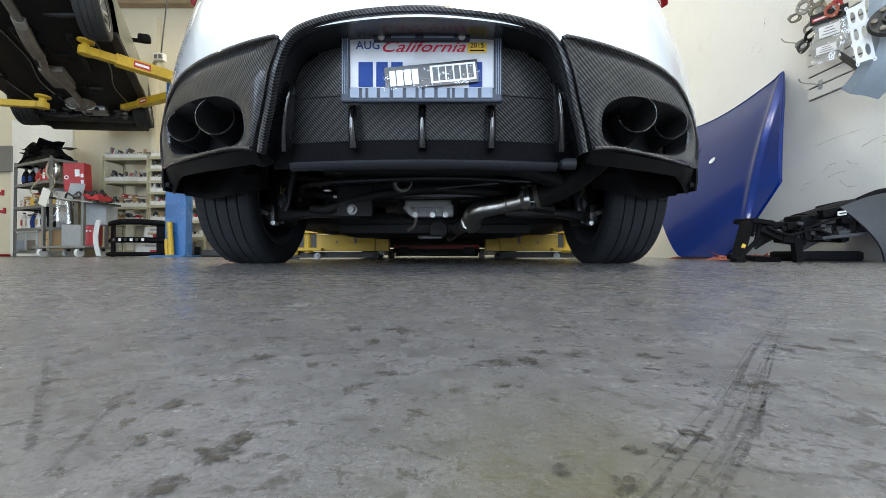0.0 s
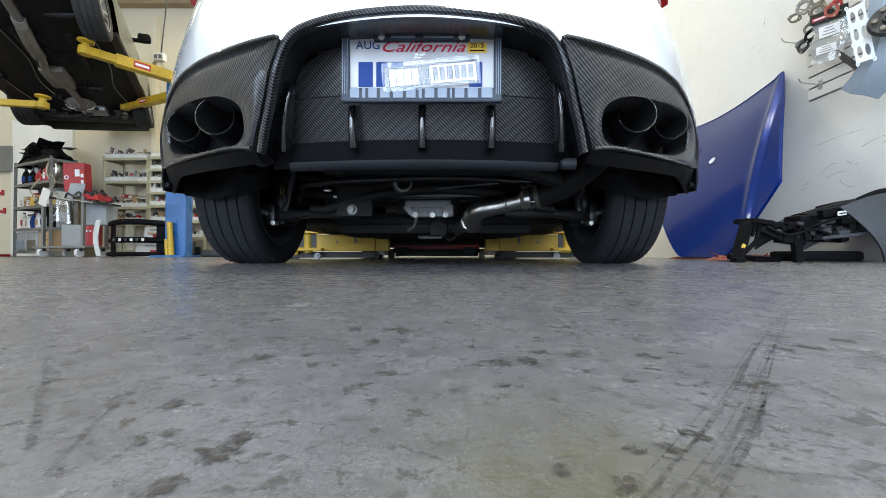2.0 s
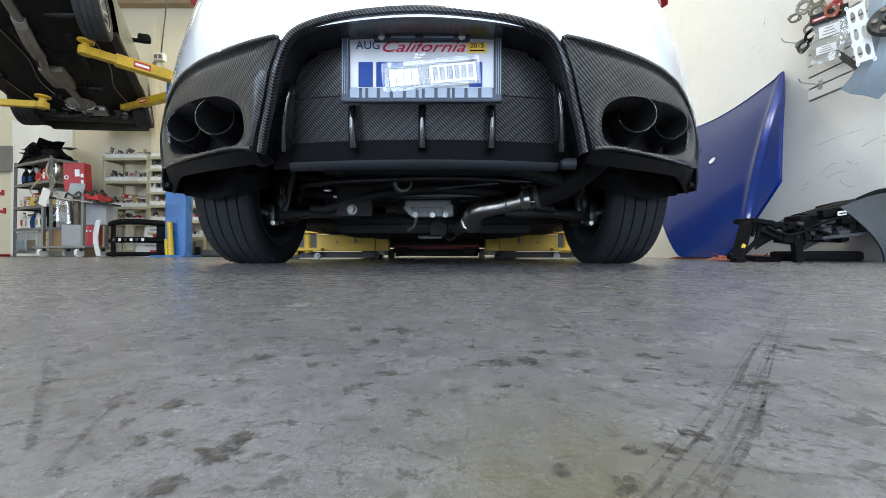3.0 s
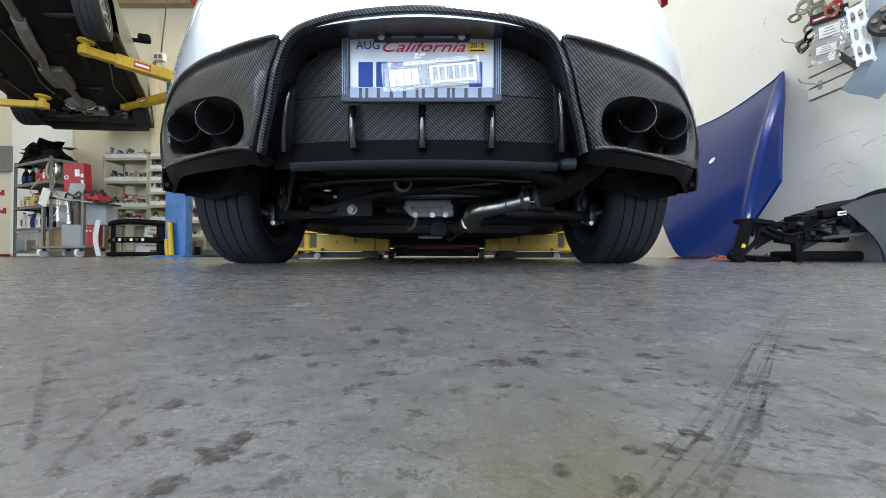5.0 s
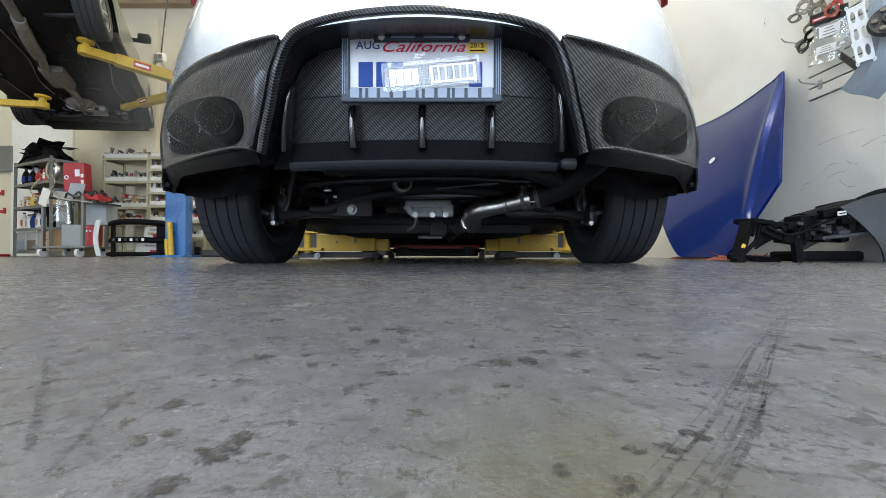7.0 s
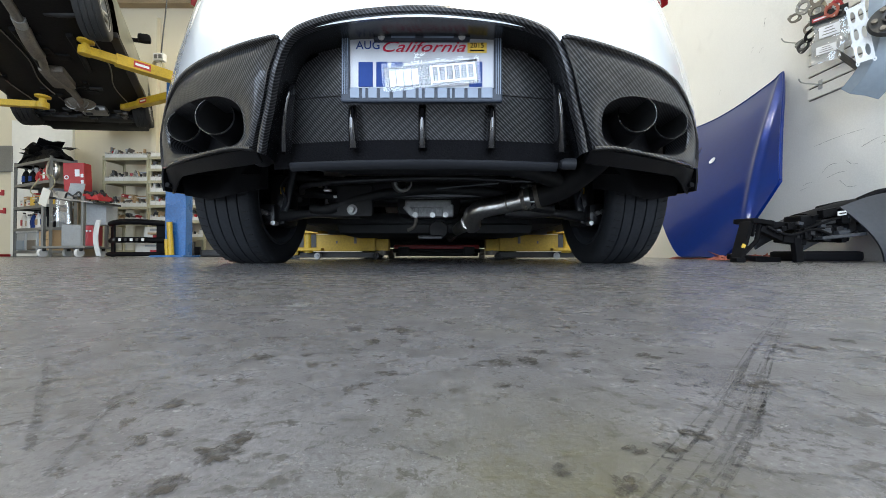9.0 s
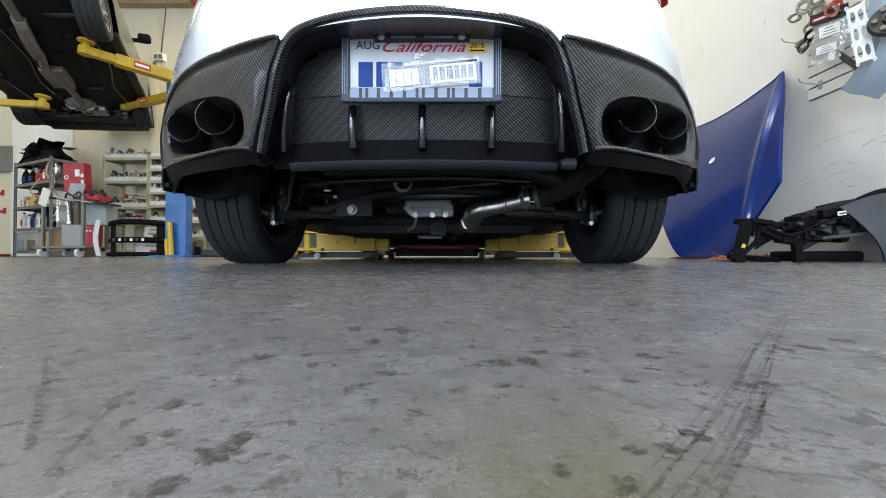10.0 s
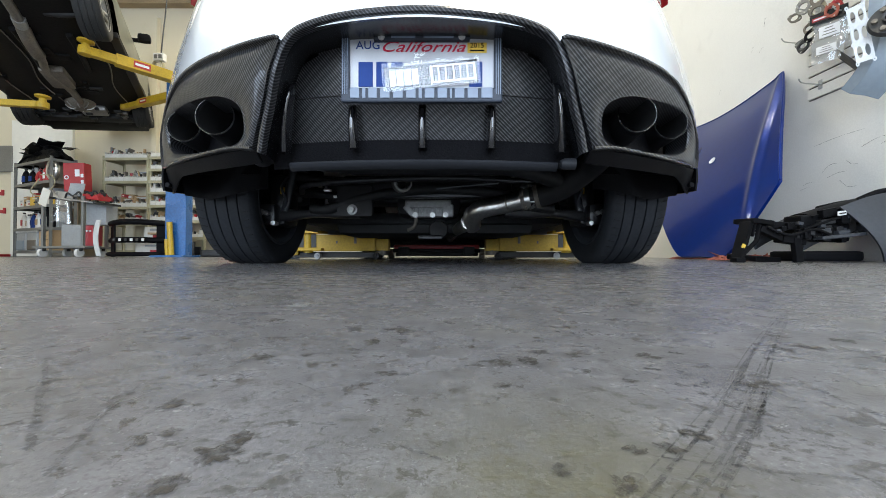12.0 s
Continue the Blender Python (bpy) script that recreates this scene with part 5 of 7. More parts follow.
part("wiring_loom", tube(bmesh.new(), [(-0.24, -0.10, 0.17), (-0.16, -0.13, 0.13), (-0.05, -0.14, 0.155), (0.06, -0.15, 0.115), (0.15, -0.14, 0.150)], 0.007, 30, 8), M_BLACKPLASTIC, dash, "taped wiring loom", True)


# ---- rags on the floor ----
def rag(x, y, ln, w, seed):
    def f(a, b):
        n1 = noise.noise(Vector((a * 5 + seed, b * 4, seed)))
        n2 = noise.noise(Vector((a * 11, b * 9 + seed, 2.0)))
        ed = math.sin(math.pi * a) ** 0.4 * math.sin(math.pi * b) ** 0.4
        return ((a - 0.5) * ln + 0.02 * n2, (b - 0.5) * w + 0.02 * n1, 0.004 + ed * (0.022 + 0.022 * n1 + 0.010 * n2))
    o = tagged(link("shop_rag", thicken(sheet(f, 26, 14), 0.002), M_RAG, smooth=True), "crumpled orange-red shop rag on the floor", "rag", "shop rags")
    o.location = (x, y, 0.0)


rag(1.90, 2.95, 0.26, 0.12, 1.3)
rag(1.80, 2.42, 0.20, 0.12, 4.7)
rag(1.93, 2.38, 0.20, 0.12, 9.2)
rag(2.05, 2.40, 0.12, 0.10, 6.1)

# ---- slat wall with hanging parts ----
WALL = ROOM_R
slat = tagged(new("slatwall"), "white slatted display board fixed to the wall", "slatwall")
slat.location = (WALL, 1.985, 1.045)
for k in range(13):
    part("slat", boxed((-0.009, -0.16, 0.075 * k + 0.037), (0.014, 1.40, 0.066), bevel=0.003), M_WALLR, slat)
    part("groove_strip", boxed((-0.0035, -0.16, 0.075 * k + 0.0015), (0.006, 1.40, 0.0085)), M_SHELFGREY if k == 0 else M_WIRE, slat)


def peg(y, z, ln=0.12):
    t = tagged(link("wall_hook", tube(bmesh.new(), [(0, 0, 0.0), (-ln * 0.5, 0, 0.004), (-ln, 0.0, 0.012), (-ln - 0.02, 0, 0.035)], 0.004, 12, 8), M_BOLT, smooth=True), "chrome wire hook on the slatted board", "hook", "wall hooks")
    t.location = (WALL - 0.014, y, z)
    base = part("hook_plate", boxed((0, 0, 0), (0.006, 0.03, 0.06), bevel=0.002), M_BOLT, t)
    return t


def gasket(y, z, r, mat, seed, off):
    """Two-bolt exhaust gasket ring hung on a hook."""
    bm = bmesh.new()
    seg = 40
    rows = []
    for k in range(seg):
        t = 2 * math.pi * k / seg
        ro = r * (1 + 0.34 * abs(math.cos(t + seed)) ** 6)
        ri = r * 0.68
        rows.append([bm.verts.new((x, q * math.cos(t), q * math.sin(t))) for x, q in ((-0.006, ri), (-0.006, ro), (0.006, ro), (0.006, ri))])
    for k in range(seg):
        A, B = rows[k], rows[(k + 1) % seg]
        for j in range(4):
            bm.faces.new((A[j], A[(j + 1) % 4], B[(j + 1) % 4], B[j]))
    bmesh.ops.recalc_face_normals(bm, faces=bm.faces[:])
    t = tagged(link("gasket", bm, mat, smooth=True), "round two-bolt exhaust gasket hung on a hook", "gasket", "hung gaskets")
    t.matrix_world = pose(WALL - off, y, z, 0, r4.uniform(-12, 12), r4.uniform(10, 40))
    for s in (-1, 1):
        b = rodded((-0.008, s * r * 1.16 * math.cos(seed), -s * r * 1.16 * math.sin(seed)), (0.008, s * r * 1.16 * math.cos(seed), -s * r * 1.16 * math.sin(seed)), r * 0.12, seg=10)
        part("bolt_eye", b, M_BOLT, t)


for y, z, r, mt, off in ((2.46, 1.50, 0.045, M_ALUDARK, 0.10), (2.50, 1.42, 0.052, M_SHELFGREY, 0.10), (2.47, 1.39, 0.05, M_WIRE, 0.13), (2.40, 1.58, 0.06, M_SHELFTAN, 0.10), (2.37, 1.55, 0.055, M_ALUDARK, 0.14),
                        (2.30, 1.53, 0.055, M_RED, 0.10), (2.28, 1.50, 0.05, M_RAG, 0.14), (2.50, 1.66, 0.06, M_ALU, 0.10), (2.55, 1.62, 0.045, M_ALUDARK, 0.11), (2.38, 1.64, 0.06, M_ALUDARK, 0.12), (2.43, 1.44, 0.05, M_BLACKPLASTIC, 0.12)):
    gasket(y - 0.04, z - 0.03, r * 0.66, mt, r4.uniform(0, 3), off)
for y, z in ((2.44, 1.12), (2.56, 1.45), (2.45, 1.60), (2.38, 1.68), (2.30, 1.60), (2.22, 1.45), (2.12, 1.52)):
    peg(y, z)


def packet(y, z, w, h, off, turn):
    t = thing("parts_packet", pose(WALL - off, y, z, 0, turn, 34), "clear plastic parts packet with white label", "packet", "parts packets")
    part("bag", sheet(lambda a, b: (-0.012 * math.sin(math.pi * a) * math.sin(math.pi * b) - 0.004 + 0.004 * noise.noise(Vector((a * 6, b * 6, off * 50))), (0.5 - a) * w, (b - 0.5) * h), 16, 16), M_BAG, t, "clear plastic bag", True)
    part("card", boxed((0.004, 0, 0.0), (0.003, w * 0.9, h * 0.92)), M_CLEARBIN, t)
    part("label_card", boxed((-0.020, 0.0, -0.02 * h), (0.002, w * 0.56, h * 0.32)), M_DECALW, t, "white label with bars")
    for k in range(3):
        part("label_bar", boxed((-0.0225, 0.0, -0.02 * h + (k - 1) * h * 0.085), (0.0015, w * (0.38 - 0.08 * k), h * 0.022)), M_SHELFGREY, t)
    return t


p1 = packet(2.28, 1.375, 0.16, 0.20, 0.11, -4)
part("header_card", boxed((-0.024, 0, 0.085), (0.003, 0.165, 0.06), bevel=0.001), M_DECALB, p1, "black header card with a red block")
part("header_mark", boxed((-0.0265, 0.035, 0.080), (0.002, 0.075, 0.022)), M_RED, p1)
part("header_bar", boxed((-0.0285, 0.035, 0.080), (0.002, 0.06, 0.008)), M_DECALW, p1)
packet(2.28, 1.26, 0.155, 0.15, 0.13, 3)

gp = thing("manifold_gasket", pose(WALL - 0.34, 1.905, 1.14, -7, -4, 40), "flat bright steel manifold gasket with oval ports", "gasket plate")
for zz, h in ((0.142, 0.020), (0.050, 0.024), (-0.050, 0.024), (-0.142, 0.020)):
    part("cross_bar", boxed((0, 0, zz), (0.005, 0.112, h), bevel=0.0015), M_GASKET, gp)
for yy, w in ((-0.048, 0.016), (0.0, 0.016), (0.048, 0.016)):
    part("long_bar", boxed((0.0003, yy, 0), (0.0046, w, 0.30)), M_GASKET, gp)
for yy in (-0.024, 0.024):
    for zz in (0.096, 0.0, -0.096):
        ring = lathe([(0.0150, -0.0021), (0.0225, -0.0021), (0.0225, 0.0021), (0.0150, 0.0021), (0.0150, -0.0021)], 28, 'X')
        ring.transform(Matrix.Translation((0, yy, zz)) @ Matrix.Diagonal((1, 1, 2.1, 1)))
        part("port_ring", ring, M_GASKET, gp)
for yy, zz in ((-0.050, 0.155), (0.050, 0.155), (-0.054, 0.05), (0.054, -0.05), (-0.050, -0.155), (0.050, -0.155)):
    part("bolt_lug", lathe([(0.004, -0.003), (0.012, -0.003), (0.012, 0.003), (0.004, 0.003)], 16, 'X'), M_GASKET, gp).location = (0, yy, zz)
gp.scale = (1, 0.58, 0.94)

BUMPER_RUN = spline([(0, 2.045, 0.91), (0, 1.985, 0.96), (0, 1.94, 1.02), (0, 1.91, 1.12), (0, 1.90, 1.24), (0, 1.895, 1.40), (0, 1.92, 1.62), (0, 1.98, 1.85)], 40)


def grey_bumper(a, b):
    """A long bowed bumper section with two swage lines, hung up on end."""
    i = min(39, int(a * 39 + 0.5))
    p = BUMPER_RUN[i]
    d = (BUMPER_RUN[min(i + 1, 39)] - BUMPER_RUN[max(i - 1, 0)]).normalized()
    side = Vector((0, -d.z, d.y))
    w = (b - 0.5) * 0.157
    step = float(np.interp(b, (0, 0.32, 0.40, 0.66, 0.74, 1), (0, 0.012, 0.075, 0.060, 0.0, -0.05)))
    return Vector((WALL - 0.20 - step, p.y, p.z)) + side * w


bsec = tagged(link("bumper_section", thicken(sheet(grey_bumper, 40, 26), 0.006), M_BLUEISHGREY, smooth=True), "bare blue-grey bumper section hung up on the wall", "bumper")
for y, z in ((1.93, 1.10), (1.93, 1.45)):
    part("hanger", rodded((WALL, y, z), (WALL - 0.215, y, z), 0.008, seg=8), M_BOLT, bsec)
part("black_strap", boxed((WALL - 0.10, 2.20, 1.16), (0.012, 0.03, 0.24), pose(0, 0, 0, -38, 0, 0), 0.003), M_WIRE, bsec)
cp = lathe([(0.022, -0.03), (0.03, -0.035), (0.032, -0.012), (0.075, -0.016), (0.085, 0.0), (0.075, 0.02), (0.03, 0.02), (0.022, 0.03)], 36, 'X')
cpl = tagged(link("coupling_disc", cp, M_WIRE, smooth=True), "black rubber coupling disc hung on the wall", "coupling")
cpl.matrix_world = pose(WALL - 0.30, 1.80, 1.15, 0, 10, 36)
for k in range(6):
    t = k * math.pi / 3
    part("bolt_sleeve", rodded((-0.03, 0.055 * math.cos(t), 0.055 * math.sin(t)), (0.02, 0.055 * math.cos(t), 0.055 * math.sin(t)), 0.011, seg=12), M_ALUDARK, cpl)

# scuff lines on the wall
r5 = random.Random(11)
for k, (y, z, ln, bend) in enumerate(((2.50, 0.74, 0.30, 0.02), (2.22, 0.66, 0.16, 0.03), (2.12, 0.65, 0.22, 0.035), (2.35, 0.50, 0.10, -0.06), (2.42, 0.52, 0.12, 0.02), (2.58, 0.50, 0.06, 0.01), (2.60, 0.47, 0.07, 0.01), (2.08, 0.55, 0.10, 0.02), (2.45, 0.56, 0.09, 0.04), (2.30, 0.60, 0.06, -0.03),
                                      (3.0, 1.62, 0.03, 0.03), (2.93, 1.58, 0.05, 0.02), (3.35, 1.42, 0.02, 0.05), (2.88, 1.75, 0.02, 0.06))):
    pts = [(WALL - 0.001, y, z), (WALL - 0.001, y - ln / 2, z + bend * 0.9), (WALL - 0.001, y - ln, z + bend)]
    tagged(link("wall_scuff", tube(bmesh.new(), pts, 0.0004 + 0.0004 * r5.random(), 10, 5), M_SCUFF), "thin dark scuff line on the wall", "scuff", "wall scuffs", "structure")


# ---- shelving and stores at the back ----
def shelf_unit(name, m, w, d, heights, mat, label, back=None, lip=0.045):
    t = thing(name, m, label, "shelf", "store shelves")
    top = heights[-1] + 0.04
    for x in (0.02, w - 0.02):
        for y in (0.02, d - 0.02):
            post_bm = boxed((x, y, top / 2), (0.04, 0.006, top))
            box(post_bm, (x + (0.018 if x < w / 2 else -0.018) * -1, y, top / 2), (0.006, 0.04, top))
            part("upright", post_bm, mat, t)
    for z in heights:
        b = boxed((w / 2, d / 2, z), (w, d, 0.012))
        box(b, (w / 2, 0.003, z - lip / 2 + 0.006), (w, 0.010, lip))
        box(b, (0.003, d / 2, z - lip / 2 + 0.006), (0.010, d, lip))
        box(b, (w - 0.003, d / 2, z - lip / 2 + 0.006), (0.010, d, lip))
        part("shelf_board", b, mat, t)
    if back:
        part("back_panel", boxed((w / 2, d + 0.006, top / 2), (w, 0.01, top - 0.1)), back, t, "brown hardboard back")
    return t


M1 = Matrix.Translation((-7.26, 6.5, 0)) @ Matrix.Rotation(math.atan2(-0.5, 1.12), 4, 'Z')
H1 = (0.09, 0.46, 0.82, 1.20, 1.545)
shelf_unit("store_shelf", M1, 1.22, 0.34, H1, M_SHELFGREY, "grey steel shelf packed with fluids and car parts", M_PANEL)
M2 = pose(-5.72, 6.45, 0)
H2 = (0.10, 0.56, 0.83, 1.265, 1.655)
shelf_unit("store_shelf", M2, 0.765, 0.45, H2, M_SHELFTAN, "tan steel shelf filled with small part boxes")
M3 = pose(-4.95, 6.45, 0)
H3 = (0.10, 0.32, 0.60, 0.86, 1.08, 1.27, 1.47, 1.675)
shelf_unit("store_shelf", M3, 0.95, 0.45, H3, M_SHELFTAN, "tan steel shelf with close-set boards of part boxes")


def put(ob, base, x, y, z, turn=0):
    ob.matrix_world = base @ pose(x, y, z, 0, 0, turn)


def carton(base, x, y, z, w, d, h, mat, turn=0, word=True):
    o = link("carton", boxed((0, 0, h / 2), (w, d, h), bevel=0.004), mat)
    tagged(o, "plain white cardboard carton on a shelf" if mat is M_CARDW else "brown cardboard carton on a shelf" if mat is M_CARD else "coloured printed carton on a shelf", "carton", "cartons")
    part("flap_tape", boxed((0, -d / 2 - 0.0015, h * 0.82), (w * 0.5, 0.003, h * 0.14)), M_CARDW if mat is not M_CARDW else M_CLEARBIN, o)
    if word:
        part("print_bar", boxed((0.1 * w, -d / 2 - 0.0015, h * 0.42), (w * 0.45, 0.003, h * 0.16)), M_RED if mat is M_CARDW else M_DECALB, o)
    put(o, base, x, y, z, turn)


def bottle(base, x, y, z, r, h, mat, label_mat):
    b = lathe([(0.001, 0.0), (r, 0.003), (r * 1.02, h * 0.10), (r, h * 0.62), (r * 0.62, h * 0.80), (r * 0.34, h * 0.86), (r * 0.34, h * 0.93), (0.001, h * 0.93)], 16, 'Z')
    b.transform(Matrix.Diagonal((1.15, 0.8, 1, 1)))
    o = tagged(link("fluid_bottle", b, mat, smooth=True), "plastic fluid bottle with a paper label", "bottle", "fluid bottles")
    part("cap", lathe([(r * 0.40, h * 0.90), (r * 0.42, h * 0.995), (0.001, h)], 14, 'Z'), M_RED if label_mat is M_DECALW else M_DECALB, o)
    part("label_band", boxed((0, -r * 0.79, h * 0.36), (r * 1.3, 0.006, h * 0.34), bevel=0.002), label_mat, o)
    put(o, base, x, y, z, r4.uniform(-15, 15))


def bin_box(base, x, y, z, w, d, h, mat, lid):
    b = boxed((0, 0, h * 0.46), (w, d, h * 0.92), bevel=0.02)
    o = tagged(link("storage_tub", b, mat), "cloudy plastic storage tub with a blue-white lid", "storage tub", "storage tubs")
    part("lid", boxed((0, 0, h * 0.96), (w * 1.05, d * 1.05, h * 0.09), bevel=0.008), lid, o)
    part("content", boxed((0, -d * 0.46, h * 0.28), (w * 0.8, 0.05, h * 0.5), bevel=0.02), r4.choice((M_ALUDARK, M_SHELFGREY, M_BLUEISHGREY)), o)
    put(o, base, x, y, z)


def open_tray(base, x, y, z, w, d, h):
    """Small white parts tray with an open top and loose parts in it."""
    b = bmesh.new()
    box(b, (0, 0, 0.003), (w, d, 0.006))
    box(b, (0, -d / 2, h * 0.35), (w, 0.004, h * 0.7))
    box(b, (0, d / 2, h / 2), (w, 0.004, h))
    for s in (-1, 1):
        box(b, (s * w / 2, 0, h / 2), (0.004, d, h))
    o = tagged(link("parts_tray", b, M_CARDW), "small white open-topped card parts tray", "parts tray", "parts trays")
    for k in range(r4.randint(2, 4)):
        a = r4.uniform(0.4, 1.8) * h
        bm = boxed((r4.uniform(-0.2, 0.2) * w, r4.uniform(-0.2, 0.2) * d, h * 0.35 + a / 2), (w * r4.uniform(0.25, 0.6), d * 0.4, a), pose(0, 0, 0, r4.uniform(-20, 20), r4.uniform(-25, 25), r4.uniform(-30, 30)), 0.003)
        part("loose_part", bm, r4.choice((M_CARDW, M_ALUDARK, M_WIRE, M_RED, M_CARD, M_ALU, M_ALUDARK)), o)
    put(o, base, x, y, z)


for z, n0, x0, x1, m in ((1.265, 9, 0.03, 0.74, M2), (0.83, 8, 0.03, 0.74, M2), (0.56, 8, 0.03, 0.74, M2), (1.655, 9, 0.03, 0.74, M2), (1.675, 9, 0.03, 0.92, M3), (1.47, 10, 0.03, 0.92, M3), (1.27, 10, 0.03, 0.92, M3), (1.08, 10, 0.03, 0.92, M3), (0.86, 10, 0.03, 0.92, M3), (0.60, 10, 0.03, 0.92, M3), (0.32, 8, 0.03, 0.92, M3)):
    w = (x1 - x0) / n0
    for k in range(n0):
        open_tray(m, x0 + w * (k + 0.5), 0.12, z + 0.007, w * 0.93, 0.22, 0.075 + 0.02 * r4.random())
for x, y, z, w, d, h, mt in ((0.47, 0.33, 1.662, 0.20, 0.16, 0.16, M_CARD), (0.30, 0.34, 1.662, 0.18, 0.14, 0.11, M_CARDW), (0.62, 0.33, 1.662, 0.16, 0.16, 0.14, M_ALUDARK), (0.16, 0.34, 1.662, 0.12, 0.12, 0.09, M_CARDW), (0.50, 0.33, 0.837, 0.46, 0.16, 0.22, M_CARD), (0.27, 0.30, 0.837, 0.12, 0.14, 0.24, M_CARD),
                             (0.22, 0.20, 0.93, 0.07, 0.07, 0.14, M_RED), (0.10, 0.22, 1.272, 0.10, 0.10, 0.14, M_RED), (0.50, 0.30, 1.272, 0.14, 0.10, 0.20, M_CLEARBIN), (0.62, 0.30, 1.272, 0.12, 0.12, 0.22, M_ALUDARK), (0.36, 0.33, 1.272, 0.14, 0.14, 0.15, M_SHELFGREY)):
    carton(M2, x, y, z, w, d, h, mt, r4.uniform(-8, 8), mt in (M_CARD, M_CARDW, M_RED))
for k in range(7):
    carton(M3, 0.08 + 0.12 * k, 0.33, r4.choice(H3[2:]) + 0.007, 0.10, 0.12, 0.12, r4.choice((M_CARDW, M_CARD, M_RED)), r4.uniform(-8, 8))

# grey shelf load
for k in range(9):
    bottle(M1, 0.10 + 0.085 * k, 0.10 + 0.05 * (k % 2), H1[1] + 0.007, 0.046, 0.24 + 0.05 * r4.random(), r4.choice((M_WHITEPL, M_WHITEPL, M_BLACKPLASTIC, M_PLATEBLUE, M_CARDW)), r4.choice((M_DECALW, M_PLATEBLUE, M_RED, M_CARD)))
for k in range(7):
    bottle(M1, 0.14 + 0.12 * k, 0.10 + 0.06 * (k % 2), H1[3] + 0.007, 0.05, 0.22 + 0.08 * r4.random(), r4.choice((M_WHITEPL, M_RED, M_ALU, M_BLACKPLASTIC)), r4.choice((M_DECALW, M_PLATEBLUE, M_RED)))
for k in range(8):
    carton(M1, 0.10 + 0.13 * k, 0.12 + 0.05 * (k % 2), H1[2] + 0.007, 0.10 + 0.05 * r4.random(), 0.12, 0.10 + 0.14 * r4.random(), r4.choice((M_CARD, M_STICKYEL, M_CARDW, M_RED, M_SHELFGREY, M_CLEARBIN)), r4.uniform(-12, 12))
cable_loop = tagged(link("hanging_cable", tube(bmesh.new(), [(-6.30, 6.0, 1.22), (-6.42, 5.98, 1.02), (-6.25, 5.96, 0.95), (-6.05, 5.97, 1.10), (-6.10, 6.0, 1.26), (-6.28, 6.0, 1.28)], 0.009, 40, 8), M_SHELFTAN, smooth=True), "looped tan cable hung on the grey shelf", "cable")
for x, r, h, mt, lb in ((0.22, 0.055, 0.30, M_WHITEPL, M_DECALB), (0.33, 0.075, 0.33, M_WHITEPL, M_PLATEBLUE), (0.10, 0.05, 0.22, M_CARDW, M_RED)):
    bottle(M1, x, 0.16, H1[3] + 0.007, r, h, mt, lb)
for x, r, h, mt, lb in ((0.24, 0.05, 0.25, M_WHITEPL, M_CARDW), (0.35, 0.05, 0.25, M_WHITEPL, M_CARDW), (0.46, 0.05, 0.24, M_PLATEBLUE, M_DECALW), (0.56, 0.055, 0.27, M_BLACKPLASTIC, M_RED), (0.65, 0.04, 0.20, M_WHITEPL, M_PLATEBLUE), (0.78, 0.05, 0.36, M_BLACKPLASTIC, M_SHELFGREY), (0.99, 0.045, 0.30, M_BLACKPLASTIC, M_SHELFGREY)):
    bottle(M1, x, 0.14, H1[1] + 0.007, r, h, mt, lb)
for x, w, h, mt in ((0.46, 0.10, 0.20, M_RED), (0.58, 0.10, 0.22, M_SHELFGREY), (0.70, 0.12, 0.16, M_ALUDARK), (0.84, 0.14, 0.22, M_CLEARBIN), (1.02, 0.18, 0.26, M_ALUDARK)):
    carton(M1, x, 0.22, H1[3] + 0.007, w, 0.18, h, mt, r4.uniform(-12, 12), False)
for x, w, h, mt in ((0.22, 0.16, 0.18, M_CARD), (0.34, 0.11, 0.24, M_RED), (0.55, 0.30, 0.16, M_STICKYEL), (0.86, 0.24, 0.10, M_CARDW), (0.80, 0.20, 0.30, M_CLEARBIN), (1.06, 0.22, 0.22, M_CARDW)):
    carton(M1, x, 0.16 if h < 0.2 else 0.22, H1[2] + 0.007, w, 0.18, h, mt, r4.uniform(-6, 6))
for x, w, h, mt in ((0.80, 0.5, 0.14, M_BLACKPLASTIC), (0.95, 0.35, 0.26, M_CLEARBIN)):
    carton(M1, x, 0.23, H1[1] + 0.007, w, 0.16, h, mt, 0, False)
bin_box(M1, 0.20, 0.16, H1[0] + 0.007, 0.33, 0.27, 0.33, M_CLEARBIN, M_WHITEPL)
bin_box(M1, 0.58, 0.16, H1[0] + 0.007, 0.36, 0.27, 0.33, M_CLEARBIN, M_WHITEPL)
carton(M1, 0.93, 0.17, H1[0] + 0.007, 0.28, 0.26, 0.17, M_CARD, 0)
carton(M1, 0.93, 0.17, H1[0] + 0.185, 0.27, 0.26, 0.13, M_CARD, 2)
carton(M1, 1.14, 0.17, H1[0] + 0.007, 0.11, 0.26, 0.34, M_CARD, 0)
hose = tagged(link("coiled_hose", lathe([(0.13, -0.02), (0.15, -0.03), (0.17, -0.01), (0.17, 0.02), (0.15, 0.03), (0.13, 0.01)], 30), M_STEEL, smooth=True), "coiled braided steel hose on the shelf", "hose")
put(hose, M1, 1.10, 0.08, H1[3] + 0.185)


def loose_panels(a, b):
    x = a * 1.25 - 0.02
    n1 = noise.noise(Vector((a * 4.5, b * 3, 1.7)))
    n2 = noise.noise(Vector((a * 13, b * 9, 5.7)))
    h = (0.05 + 0.34 * math.sin(math.pi * a ** 0.85) ** 0.8) * math.sin(math.pi * b) ** 0.5
    return (x, 0.02 + 0.30 * b, 1.552 + max(0.0, h * (0.8 + 0.45 * n1) + 0.05 * n2))


